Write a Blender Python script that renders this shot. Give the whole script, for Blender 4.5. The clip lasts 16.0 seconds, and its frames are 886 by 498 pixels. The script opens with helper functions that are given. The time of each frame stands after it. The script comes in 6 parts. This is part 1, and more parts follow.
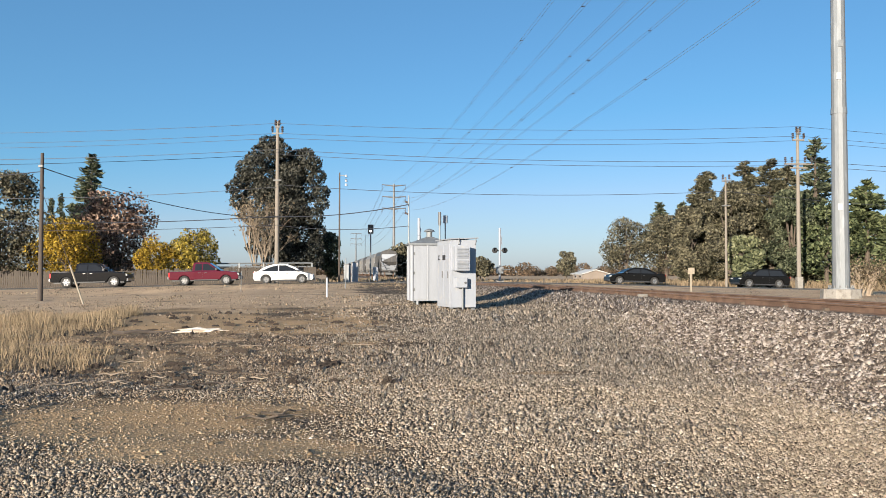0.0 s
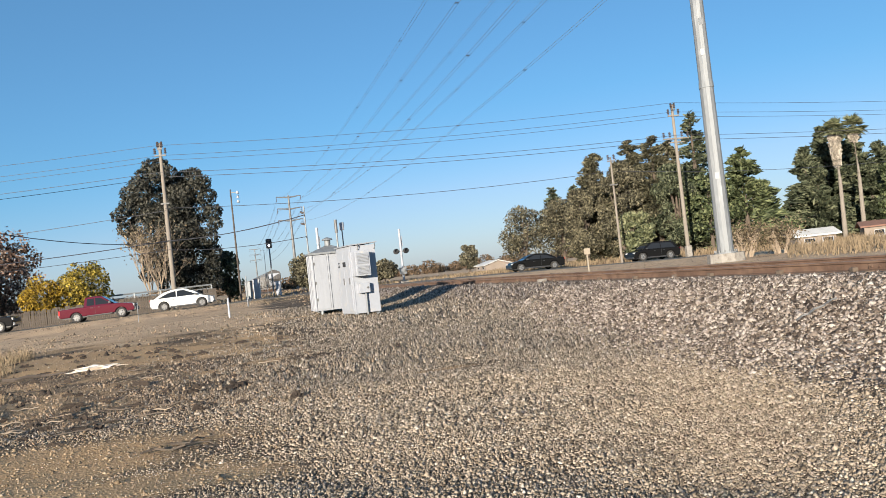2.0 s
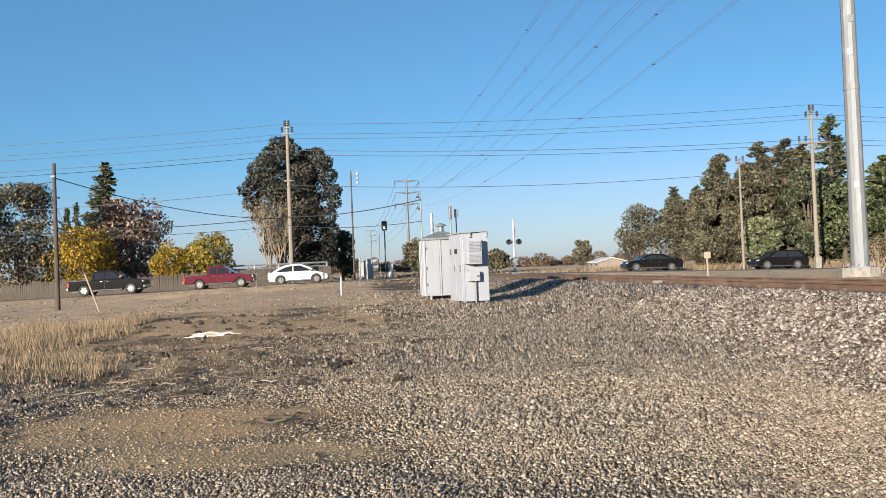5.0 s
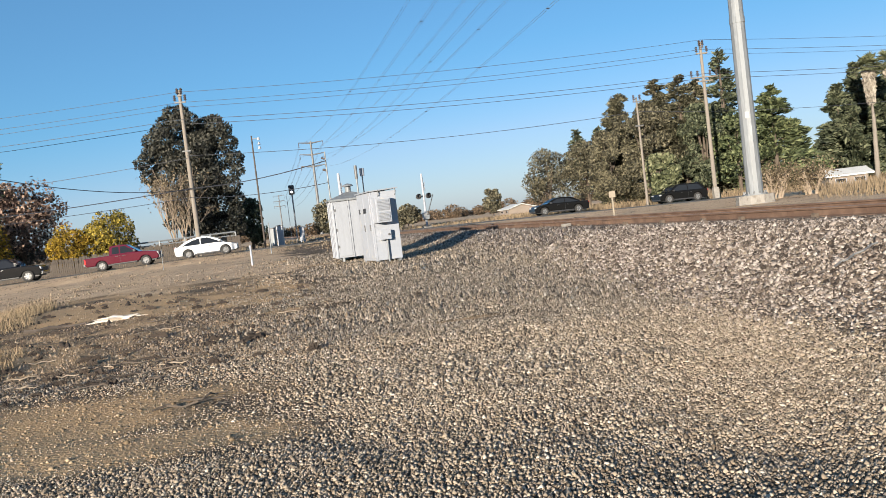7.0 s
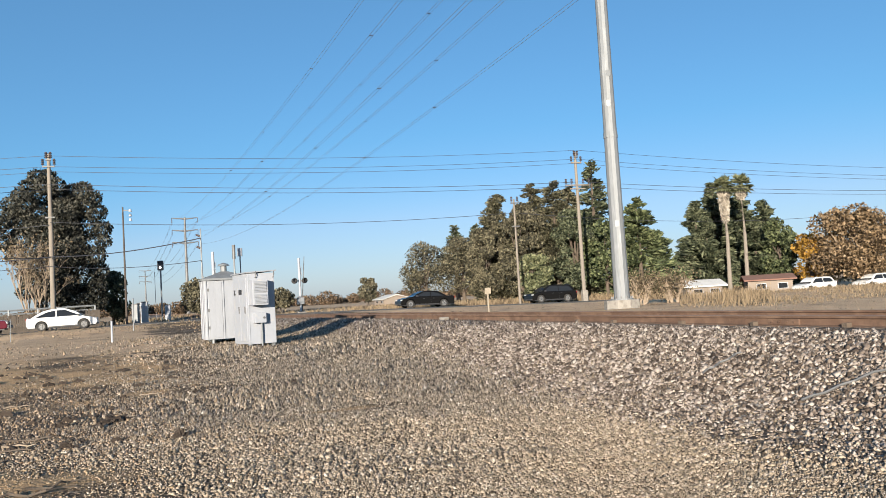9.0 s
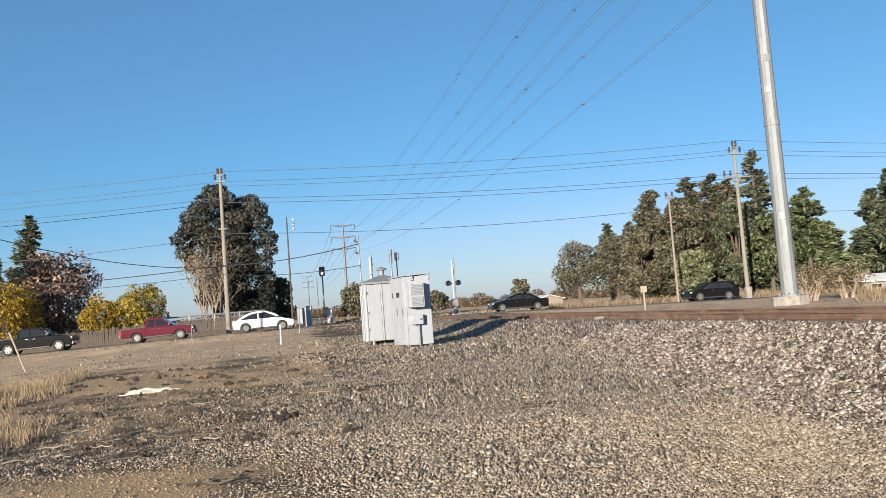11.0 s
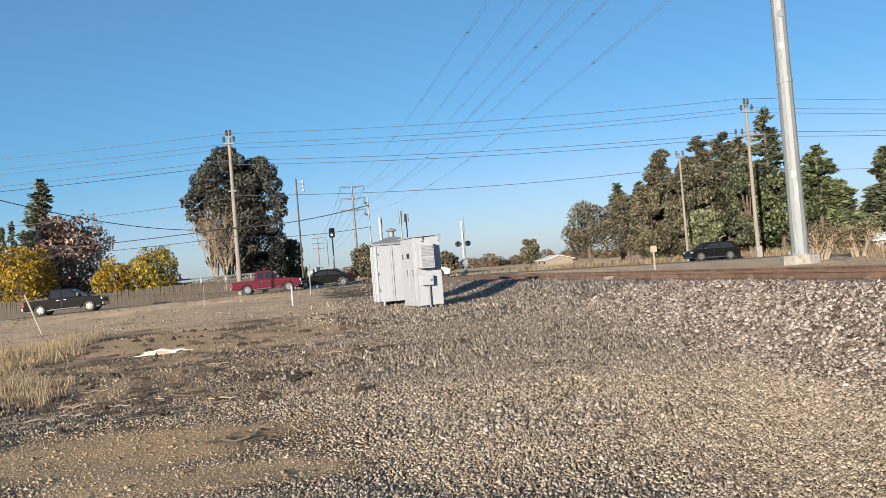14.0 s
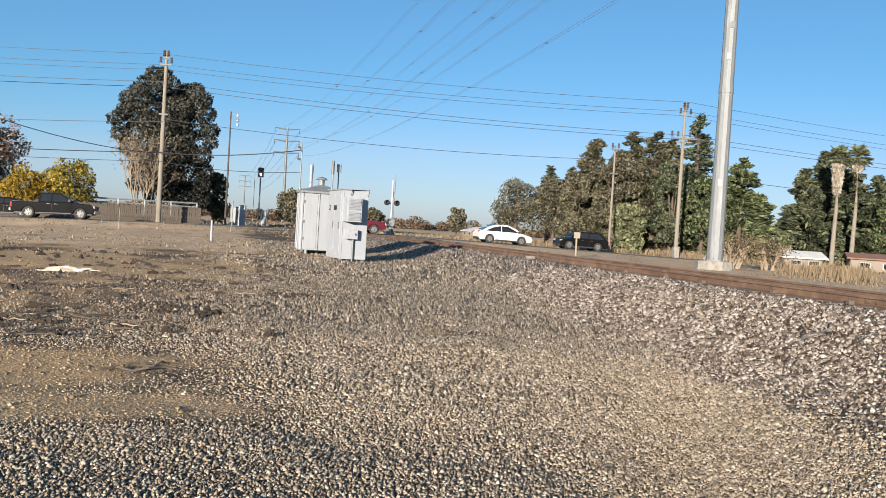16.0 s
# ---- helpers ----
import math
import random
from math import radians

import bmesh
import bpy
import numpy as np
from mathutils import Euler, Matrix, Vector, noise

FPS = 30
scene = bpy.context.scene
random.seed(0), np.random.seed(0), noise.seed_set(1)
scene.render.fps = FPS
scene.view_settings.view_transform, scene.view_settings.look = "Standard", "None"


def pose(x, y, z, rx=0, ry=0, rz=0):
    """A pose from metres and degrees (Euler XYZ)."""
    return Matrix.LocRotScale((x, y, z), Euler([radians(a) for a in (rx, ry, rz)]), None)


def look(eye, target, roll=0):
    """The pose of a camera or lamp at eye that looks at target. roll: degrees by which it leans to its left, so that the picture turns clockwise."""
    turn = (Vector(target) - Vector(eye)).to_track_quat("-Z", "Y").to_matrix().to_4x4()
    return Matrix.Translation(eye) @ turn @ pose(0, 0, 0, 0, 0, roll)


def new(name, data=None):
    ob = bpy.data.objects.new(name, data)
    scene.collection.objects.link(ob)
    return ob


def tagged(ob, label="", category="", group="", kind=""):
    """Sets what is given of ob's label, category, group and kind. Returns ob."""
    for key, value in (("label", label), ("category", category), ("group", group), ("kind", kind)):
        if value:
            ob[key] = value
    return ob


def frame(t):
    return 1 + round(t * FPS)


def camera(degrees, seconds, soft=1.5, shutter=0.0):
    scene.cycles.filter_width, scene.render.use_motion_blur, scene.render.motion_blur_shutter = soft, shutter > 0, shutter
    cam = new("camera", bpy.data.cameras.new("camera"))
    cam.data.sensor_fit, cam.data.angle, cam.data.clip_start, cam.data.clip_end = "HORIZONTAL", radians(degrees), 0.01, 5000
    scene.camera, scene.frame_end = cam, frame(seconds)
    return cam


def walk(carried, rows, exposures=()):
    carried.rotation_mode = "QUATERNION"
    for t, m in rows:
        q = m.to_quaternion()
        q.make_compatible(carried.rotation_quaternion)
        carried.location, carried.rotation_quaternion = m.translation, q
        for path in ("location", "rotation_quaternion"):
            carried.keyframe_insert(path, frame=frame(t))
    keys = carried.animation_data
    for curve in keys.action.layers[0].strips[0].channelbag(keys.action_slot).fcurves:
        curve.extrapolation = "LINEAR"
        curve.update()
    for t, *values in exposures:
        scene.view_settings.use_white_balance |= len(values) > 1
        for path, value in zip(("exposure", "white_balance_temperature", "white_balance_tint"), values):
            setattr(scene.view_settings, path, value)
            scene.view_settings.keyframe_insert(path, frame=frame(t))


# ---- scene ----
import itertools

# The camera: hand-held, almost on one spot, beside the railway.
cam = camera(57.01, 16.0, soft=0.8)
walk(cam, [
    (0.0, pose(-0.052, -0.183, 1.568, 91.649, -0.064, -0.002)),
    (0.5, pose(0.011, -0.254, 1.565, 91.507, 1.485, -6.891)),
    (1.0, pose(0.024, -0.290, 1.572, 91.464, 4.203, -7.720)),
    (1.5, pose(0.025, -0.288, 1.572, 91.332, 5.843, -6.847)),
    (2.0, pose(0.046, -0.285, 1.577, 91.378, 6.253, -6.693)),
    (2.5, pose(0.045, -0.271, 1.578, 91.378, 6.524, -6.786)),
    (3.0, pose(0.037, -0.237, 1.581, 91.964, 6.468, -2.547)),
    (3.5, pose(0.022, -0.186, 1.584, 92.262, 5.598, 0.678)),
    (4.0, pose(0.023, -0.117, 1.584, 92.323, 2.561, 1.312)),
    (4.2, pose(0.055, -0.116, 1.582, 92.127, 1.610, 0.736)),
    (6.5, pose(0.085, 0.126, 1.590, 88.850, 5.629, 0.221)),
    (7.0, pose(0.147, 0.135, 1.613, 87.659, 6.863, -5.028)),
    (7.5, pose(0.162, 0.176, 1.596, 87.778, 7.393, -5.260)),
    (8.0, pose(0.024, 0.249, 1.613, 90.392, 6.292, -7.776)),
    (8.5, pose(0.015, 0.263, 1.621, 91.339, 4.416, -12.451)),
    (9.0, pose(0.007, 0.247, 1.625, 93.173, 3.390, -13.854)),
    (9.5, pose(-0.010, 0.222, 1.605, 93.823, 3.460, -13.863)),
    (10.0, pose(-0.038, 0.177, 1.607, 94.273, 3.951, -7.570)),
    (10.2, pose(-0.038, 0.164, 1.607, 94.417, 4.212, -5.909)),
    (12.3, pose(-0.055, 0.033, 1.623, 92.878, 4.366, -2.292)),
    (12.5, pose(-0.052, 0.030, 1.625, 92.884, 4.378, -2.280)),
    (13.0, pose(-0.050, 0.015, 1.617, 92.636, 4.402, -2.274)),
    (13.5, pose(-0.058, 0.031, 1.615, 91.909, 4.703, -2.255)),
    (14.0, pose(-0.055, 0.028, 1.615, 91.268, 4.646, -2.470)),
    (14.5, pose(-0.051, 0.092, 1.610, 90.587, 4.204, -3.529)),
    (15.0, pose(-0.083, 0.117, 1.608, 89.617, 0.722, -5.645)),
    (15.5, pose(-0.075, 0.115, 1.611, 89.003, -3.117, -7.087)),
    (16.0, pose(-0.070, 0.108, 1.621, 88.511, -3.561, -7.689)),
])

# ---- light ----
SUN_AZ, SUN_EL = 206.3, 9.9      # degrees clockwise from +y, and above the horizon
world = bpy.data.worlds.new("world")
scene.world = world
world.use_nodes = True
wn = world.node_tree.nodes
sky = wn.new("ShaderNodeTexSky")
sky.sky_type, sky.sun_disc = "NISHITA", False
sky.sun_elevation, sky.sun_rotation = radians(SUN_EL + 12), radians(SUN_AZ)
sky.air_density, sky.dust_density, sky.ozone_density = 1.0, 0.5, 6.0
wn["Background"].inputs["Strength"].default_value = 0.053
tint_sky = wn.new("ShaderNodeMix")           # a clear, deep blue winter sky
tint_sky.data_type, tint_sky.blend_type = "RGBA", "MULTIPLY"
tint_sky.inputs["Factor"].default_value = 1.0
tint_sky.inputs[7].default_value = (0.81, 1.02, 1.03, 1)
# pale lavender haze towards the horizon: the sky's red rises faster where it is already strong
split, join, lift, rosy = wn.new("ShaderNodeSeparateColor"), wn.new("ShaderNodeCombineColor"), wn.new("ShaderNodeMapRange"), wn.new("ShaderNodeMath")
rosy.operation = "MULTIPLY"
for _k, _v in (("From Min", 1.9), ("From Max", 3.2), ("To Min", 0.93), ("To Max", 1.42)):
    lift.inputs[_k].default_value = _v
for _a, _b in ((sky.outputs[0], split.inputs[0]), (split.outputs[0], lift.inputs["Value"]), (split.outputs[0], rosy.inputs[0]), (lift.outputs[0], rosy.inputs[1]), (rosy.outputs[0], join.inputs[0]), (split.outputs[1], join.inputs[1]), (split.outputs[2], join.inputs[2])):
    world.node_tree.links.new(_a, _b)
world.node_tree.links.new(join.outputs[0], tint_sky.inputs[6])
haze = wn.new("ShaderNodeMix")               # thin even haze
haze.data_type = "RGBA"
haze.inputs["Factor"].default_value = 0.22
haze.inputs[7].default_value = (1.75, 4.1, 6.8, 1)
world.node_tree.links.new(tint_sky.outputs[2], haze.inputs[6])
world.node_tree.links.new(haze.outputs[2], wn["Background"].inputs["Color"])
sun = new("sun", bpy.data.lights.new("sun", "SUN"))
sun.data.energy, sun.data.angle, sun.data.color = 5.0, radians(0.5), (1.0, 0.89, 0.74)
_d = Vector((math.sin(radians(SUN_AZ)) * math.cos(radians(SUN_EL)), math.cos(radians(SUN_AZ)) * math.cos(radians(SUN_EL)), math.sin(radians(SUN_EL))))
sun.matrix_world = look(_d * 60, (0, 0, 0))
scene.view_settings.exposure = 1.24

# ---- plan: the track's own axes, the road, and the lie of the land ----
TA = radians(8.3)
U = Vector((-math.sin(TA), math.cos(TA), 0))     # along the track, away
N = Vector((math.cos(TA), math.sin(TA), 0))      # across it, to the far side
TRACK = 11.05
ROAD_Y, ROAD_SLOPE, ROAD_HALF = 67.0, 0.10, 3.9
ROAD_YAW = math.degrees(math.atan(ROAD_SLOPE))


def ns(n, s, z=0.0):
    return N * n + U * s + Vector((0, 0, z))


def smooth(v, a, b):
    k = np.clip((np.asarray(v, dtype=float) - a) / (b - a), 0, 1)
    return k * k * (3 - 2 * k)


def road_z(x):
    x = np.asarray(x, dtype=float)
    return 0.79 * np.exp(-(x / np.where(x < 0, 33.0, 27.0)) ** 2) - 0.42 * smooth(x, 36, 56)


def rail_z(s):
    """Top of the rails along the track; they dip to meet the road at the crossing."""
    return 0.945 - 0.135 * smooth(s, 34, 62)


def land(x, y):
    """Height of the ground, without its small bumps."""
    x, y = np.asarray(x, dtype=float), np.asarray(y, dtype=float)
    n, s = x * N.x + y * N.y, x * U.x + y * U.y
    base = 0.40 * smooth(s, 3, 27) * (1 - 0.9 * smooth(-n, 3, 17))
    base = base * (1 - 0.2 * smooth(n, 14, 24)) * (1 - 0.6 * smooth(s, 90, 200))
    off = np.abs(n - TRACK)
    bed = rail_z(s) - 0.175
    near = base + (bed - base) * (1 - smooth(off, 1.75, 4.6))
    d = (y - ROAD_Y - ROAD_SLOPE * x)
    k = 1 - smooth(np.abs(d), 5.5, 15.0)
    return near * (1 - k) + np.minimum(road_z(x) - 0.04, 5) * k


def land_z(x, y):
    return float(land(x, y))


# ---- materials ----
def ramp(nt, stops):
    r = nt.nodes.new("ShaderNodeValToRGB")
    e = r.color_ramp.elements
    while len(e) < len(stops):
        e.new(0.5)
    for el, (p, c) in zip(e, stops):
        el.position, el.color = p, (*c, 1)
    return r


def shade(c, k):
    return tuple(min(1.0, v * k) for v in c)


def material(name, color, rough=0.6, metal=0.0, grain=30.0, stain=1.5, vary=0.18, bump=0.15, island=0.0, dirt=None, dirt_amount=0.0, translucent=0.0, spec=0.5, streak=None):
    """A surface with fine grain, broad stains and a little relief; island: spread of brightness from piece to piece."""
    m = bpy.data.materials.new(name)
    m.use_nodes = True
    nt = m.node_tree
    ns_, ln = nt.nodes, nt.links
    b = ns_["Principled BSDF"]
    b.inputs["Roughness"].default_value, b.inputs["Metallic"].default_value = rough, metal
    b.inputs["Specular IOR Level"].default_value = spec
    tc = ns_.new("ShaderNodeTexCoord")
    src = tc.outputs["Object"]
    if streak:
        mp = ns_.new("ShaderNodeMapping")
        mp.inputs["Scale"].default_value = streak
        ln.new(src, mp.inputs["Vector"])
        src = mp.outputs[0]
    n1, n2 = ns_.new("ShaderNodeTexNoise"), ns_.new("ShaderNodeTexNoise")
    n1.inputs["Scale"].default_value, n2.inputs["Scale"].default_value = grain, stain
    n1.inputs["Detail"].default_value, n2.inputs["Detail"].default_value = 4, 5
    for nn in (n1, n2):
        ln.new(src, nn.inputs["Vector"])
    add = ns_.new("ShaderNodeMath")
    add.operation = "ADD"
    ln.new(n1.outputs["Fac"], add.inputs[0]), ln.new(n2.outputs["Fac"], add.inputs[1])
    last = add.outputs[0]
    if island:
        geo = ns_.new("ShaderNodeNewGeometry")
        mul = ns_.new("ShaderNodeMath")
        mul.operation = "MULTIPLY_ADD"
        mul.inputs[1].default_value, mul.inputs[2].default_value = island * 2, -island
        ln.new(geo.outputs["Random Per Island"], mul.inputs[0])
        a2 = ns_.new("ShaderNodeMath")
        ln.new(last, a2.inputs[0]), ln.new(mul.outputs[0], a2.inputs[1])
        last = a2.outputs[0]
    half = ns_.new("ShaderNodeMath")
    half.operation = "MULTIPLY"
    half.inputs[1].default_value = 0.5
    ln.new(last, half.inputs[0])
    cr = ramp(nt, [(0.25, shade(color, 1 - vary * 1.6)), (0.5, color), (0.75, shade(color, 1 + vary))])
    ln.new(half.outputs[0], cr.inputs[0])
    out = cr.outputs[0]
    if dirt:
        mix = ns_.new("ShaderNodeMix")
        mix.data_type = "RGBA"
        n3 = ns_.new("ShaderNodeTexNoise")
        n3.inputs["Scale"].default_value, n3.inputs["Detail"].default_value = stain * 2.3, 8
        ln.new(src, n3.inputs["Vector"])
        k = ramp(nt, [(0.62 - dirt_amount * 0.3, (0, 0, 0)), (0.8 - dirt_amount * 0.25, (1, 1, 1))])
        ln.new(n3.outputs["Fac"], k.inputs[0])
        ln.new(k.outputs[0], mix.inputs["Factor"])
        ln.new(out, mix.inputs[6])
        mix.inputs[7].default_value = (*dirt, 1)
        out = mix.outputs[2]
    ln.new(out, b.inputs["Base Color"])
    if bump:
        bp = ns_.new("ShaderNodeBump")
        bp.inputs["Strength"].default_value, bp.inputs["Distance"].default_value = bump, 0.02
        ln.new(n1.outputs["Fac"], bp.inputs["Height"])
        ln.new(bp.outputs[0], b.inputs["Normal"])
    if translucent:
        tr, ms = ns_.new("ShaderNodeBsdfTranslucent"), ns_.new("ShaderNodeMixShader")
        ms.inputs[0].default_value = translucent
        ln.new(out, tr.inputs[0])
        ln.new(b.outputs[0], ms.inputs[1]), ln.new(tr.outputs[0], ms.inputs[2])
        ln.new(ms.outputs[0], ns_["Material Output"].inputs["Surface"])
    return m


def ground_material():
    """Gravel, bare earth, pale ballast and dry ground; the zones are told by the land's own attribute."""
    m = bpy.data.materials.new("ground")
    m.use_nodes = True
    nt = m.node_tree
    ns_, ln = nt.nodes, nt.links
    b = ns_["Principled BSDF"]
    b.inputs["Roughness"].default_value, b.inputs["Specular IOR Level"].default_value = 0.95, 0.1
    tc = ns_.new("ShaderNodeTexCoord")
    at = ns_.new("ShaderNodeAttribute")
    at.attribute_name = "zone"
    sep = ns_.new("ShaderNodeSeparateColor")
    ln.new(at.outputs["Color"], sep.inputs[0])

    def stones(scale, stops):
        v = ns_.new("ShaderNodeTexVoronoi")
        v.inputs["Scale"].default_value = scale
        ln.new(tc.outputs["Object"], v.inputs["Vector"])
        s2 = ns_.new("ShaderNodeSeparateColor")
        ln.new(v.outputs["Color"], s2.inputs[0])
        r = ramp(nt, stops)
        ln.new(s2.outputs[0], r.inputs[0])
        return v, r

    # bed under the loose stones darkened: the shade of their gaps is in the colour
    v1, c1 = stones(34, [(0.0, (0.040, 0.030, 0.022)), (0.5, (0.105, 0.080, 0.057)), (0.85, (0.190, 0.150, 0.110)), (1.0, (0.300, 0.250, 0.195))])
    v2, c2 = stones(13, [(0.0, (0.051, 0.038, 0.031)), (0.4, (0.085, 0.068, 0.055)), (0.75, (0.170, 0.146, 0.125)), (1.0, (0.320, 0.295, 0.266))])
    big = ns_.new("ShaderNodeTexNoise")
    big.inputs["Scale"].default_value, big.inputs["Detail"].default_value = 0.55, 8
    fine = ns_.new("ShaderNodeTexNoise")
    fine.inputs["Scale"].default_value, fine.inputs["Detail"].default_value = 28, 6
    for nn in (big, fine):
        ln.new(tc.outputs["Object"], nn.inputs["Vector"])
    earth = ramp(nt, [(0.3, (0.340, 0.222, 0.120)), (0.6, (0.450, 0.308, 0.175)), (0.8, (0.530, 0.380, 0.232))])
    ln.new(fine.outputs["Fac"], earth.inputs[0])
    dry = ramp(nt, [(0.3, (0.400, 0.280, 0.175)), (0.55, (0.540, 0.390, 0.255)), (0.75, (0.620, 0.470, 0.320))])
    ln.new(fine.outputs["Fac"], dry.inputs[0])

    def blend(fac, a, c):
        mx = ns_.new("ShaderNodeMix")
        mx.data_type = "RGBA"
        ln.new(fac, mx.inputs["Factor"]), ln.new(a, mx.inputs[6]), ln.new(c, mx.inputs[7])
        return mx.outputs[2]

    def edge(ch, spread=1.9):
        """The zone's weight, broken up by noise."""
        a = ns_.new("ShaderNodeMath")
        a.operation = "MULTIPLY_ADD"
        a.inputs[1].default_value = spread
        ln.new(big.outputs["Fac"], a.inputs[0])
        ln.new(ch, a.inputs[2])
        f2 = ns_.new("ShaderNodeMath")
        f2.operation = "MULTIPLY_ADD"
        f2.inputs[1].default_value = 0.5
        ln.new(fine.outputs["Fac"], f2.inputs[0]), ln.new(a.outputs[0], f2.inputs[2])
        r = ramp(nt, [(0.0, (0, 0, 0)), (1.0, (1, 1, 1))])
        mr = ns_.new("ShaderNodeMapRange")
        lo = 0.5 * spread + 0.25 + 0.35
        mr.inputs["From Min"].default_value, mr.inputs["From Max"].default_value = lo, lo + 0.3
        ln.new(f2.outputs[0], mr.inputs["Value"])
        return mr.outputs[0]

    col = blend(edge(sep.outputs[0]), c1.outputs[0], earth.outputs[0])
    col = blend(edge(sep.outputs[2]), col, dry.outputs[0])
    col = blend(edge(sep.outputs[1], 0.6), col, c2.outputs[0])
    tint = ns_.new("ShaderNodeMix")
    tint.data_type, tint.blend_type = "RGBA", "MULTIPLY"
    tint.inputs["Factor"].default_value = 0.55
    tr = ramp(nt, [(0.3, (0.62, 0.58, 0.54)), (0.65, (1.0, 0.98, 0.95))])
    ln.new(big.outputs["Fac"], tr.inputs[0])
    ln.new(col, tint.inputs[6]), ln.new(tr.outputs[0], tint.inputs[7])
    ln.new(tint.outputs[2], b.inputs["Base Color"])
    bp = ns_.new("ShaderNodeBump")
    bp.inputs["Strength"].default_value, bp.inputs["Distance"].default_value = 0.4, 0.02
    bp.invert = True
    ln.new(v1.outputs["Distance"], bp.inputs["Height"])
    b2 = ns_.new("ShaderNodeBump")
    b2.inputs["Strength"].default_value, b2.inputs["Distance"].default_value = 0.3, 0.02
    ln.new(fine.outputs["Fac"], b2.inputs["Height"])
    ln.new(bp.outputs[0], b2.inputs["Normal"])
    ln.new(b2.outputs[0], b.inputs["Normal"])
    return m


def stone_material(name, stops, rough=0.9, dust=None):
    m = bpy.data.materials.new(name)
    m.use_nodes = True
    nt = m.node_tree
    b = nt.nodes["Principled BSDF"]
    b.inputs["Roughness"].default_value, b.inputs["Specular IOR Level"].default_value = rough, 0.2
    geo = nt.nodes.new("ShaderNodeNewGeometry")
    r = ramp(nt, stops)
    nt.links.new(geo.outputs["Random Per Island"], r.inputs[0])
    tc, no = nt.nodes.new("ShaderNodeTexCoord"), nt.nodes.new("ShaderNodeTexNoise")
    no.inputs["Scale"].default_value, no.inputs["Detail"].default_value = 45, 5
    nt.links.new(tc.outputs["Object"], no.inputs["Vector"])
    mx = nt.nodes.new("ShaderNodeMix")
    mx.data_type, mx.blend_type = "RGBA", "MULTIPLY"
    mx.inputs["Factor"].default_value = 0.6
    k = ramp(nt, [(0.3, (0.55, 0.5, 0.45)), (0.6, (1, 1, 1))])
    nt.links.new(no.outputs["Fac"], k.inputs[0])
    nt.links.new(r.outputs[0], mx.inputs[6]), nt.links.new(k.outputs[0], mx.inputs[7])
    out = mx.outputs[2]
    if dust:
        # drifts of dry earth that coat the stones in places
        drift = nt.nodes.new("ShaderNodeTexNoise")
        drift.inputs["Scale"].default_value, drift.inputs["Detail"].default_value = 0.45, 6
        nt.links.new(tc.outputs["Object"], drift.inputs["Vector"])
        fade = nt.nodes.new("ShaderNodeMapRange")
        for key, value in (("From Min", 0.42), ("From Max", 0.66), ("To Min", 0.0), ("To Max", 0.28)):
            fade.inputs[key].default_value = value
        nt.links.new(drift.outputs["Fac"], fade.inputs["Value"])
        coat = nt.nodes.new("ShaderNodeMix")
        coat.data_type = "RGBA"
        coat.inputs[7].default_value = (*dust, 1)
        nt.links.new(fade.outputs[0], coat.inputs["Factor"])
        nt.links.new(out, coat.inputs[6])
        out = coat.outputs[2]
    nt.links.new(out, b.inputs["Base Color"])
    return m


def leaf_material(name, dark, mid, light, translucent=0.12):
    m = bpy.data.materials.new(name)
    m.use_nodes = True
    nt = m.node_tree
    b = nt.nodes["Principled BSDF"]
    b.inputs["Roughness"].default_value, b.inputs["Specular IOR Level"].default_value = 0.65, 0.25
    geo = nt.nodes.new("ShaderNodeNewGeometry")
    tc, no = nt.nodes.new("ShaderNodeTexCoord"), nt.nodes.new("ShaderNodeTexNoise")
    no.inputs["Scale"].default_value, no.inputs["Detail"].default_value = 0.5, 3
    nt.links.new(tc.outputs["Object"], no.inputs["Vector"])
    a = nt.nodes.new("ShaderNodeMath")
    a.operation = "MULTIPLY_ADD"
    a.inputs[1].default_value = 0.9
    nt.links.new(geo.outputs["Random Per Island"], a.inputs[0])
    sub = nt.nodes.new("ShaderNodeMath")
    sub.operation = "MULTIPLY_ADD"
    sub.inputs[1].default_value, sub.inputs[2].default_value = 1.4, -0.65
    nt.links.new(no.outputs["Fac"], sub.inputs[0])
    nt.links.new(sub.outputs[0], a.inputs[2])
    r = ramp(nt, [(0.05, dark), (0.5, mid), (0.95, light)])
    nt.links.new(a.outputs[0], r.inputs[0])
    nt.links.new(r.outputs[0], b.inputs["Base Color"])
    tr, ms = nt.nodes.new("ShaderNodeBsdfTranslucent"), nt.nodes.new("ShaderNodeMixShader")
    ms.inputs[0].default_value = translucent
    nt.links.new(r.outputs[0], tr.inputs[0])
    nt.links.new(b.outputs[0], ms.inputs[1]), nt.links.new(tr.outputs[0], ms.inputs[2])
    nt.links.new(ms.outputs[0], nt.nodes["Material Output"].inputs["Surface"])
    return m


def glow_material(name, color, strength):
    m = bpy.data.materials.new(name)
    m.use_nodes = True
    b = m.node_tree.nodes["Principled BSDF"]
    b.inputs["Base Color"].default_value = (*color, 1)
    b.inputs["Emission Color"].default_value = (*color, 1)
    b.inputs["Emission Strength"].default_value = strength
    return m


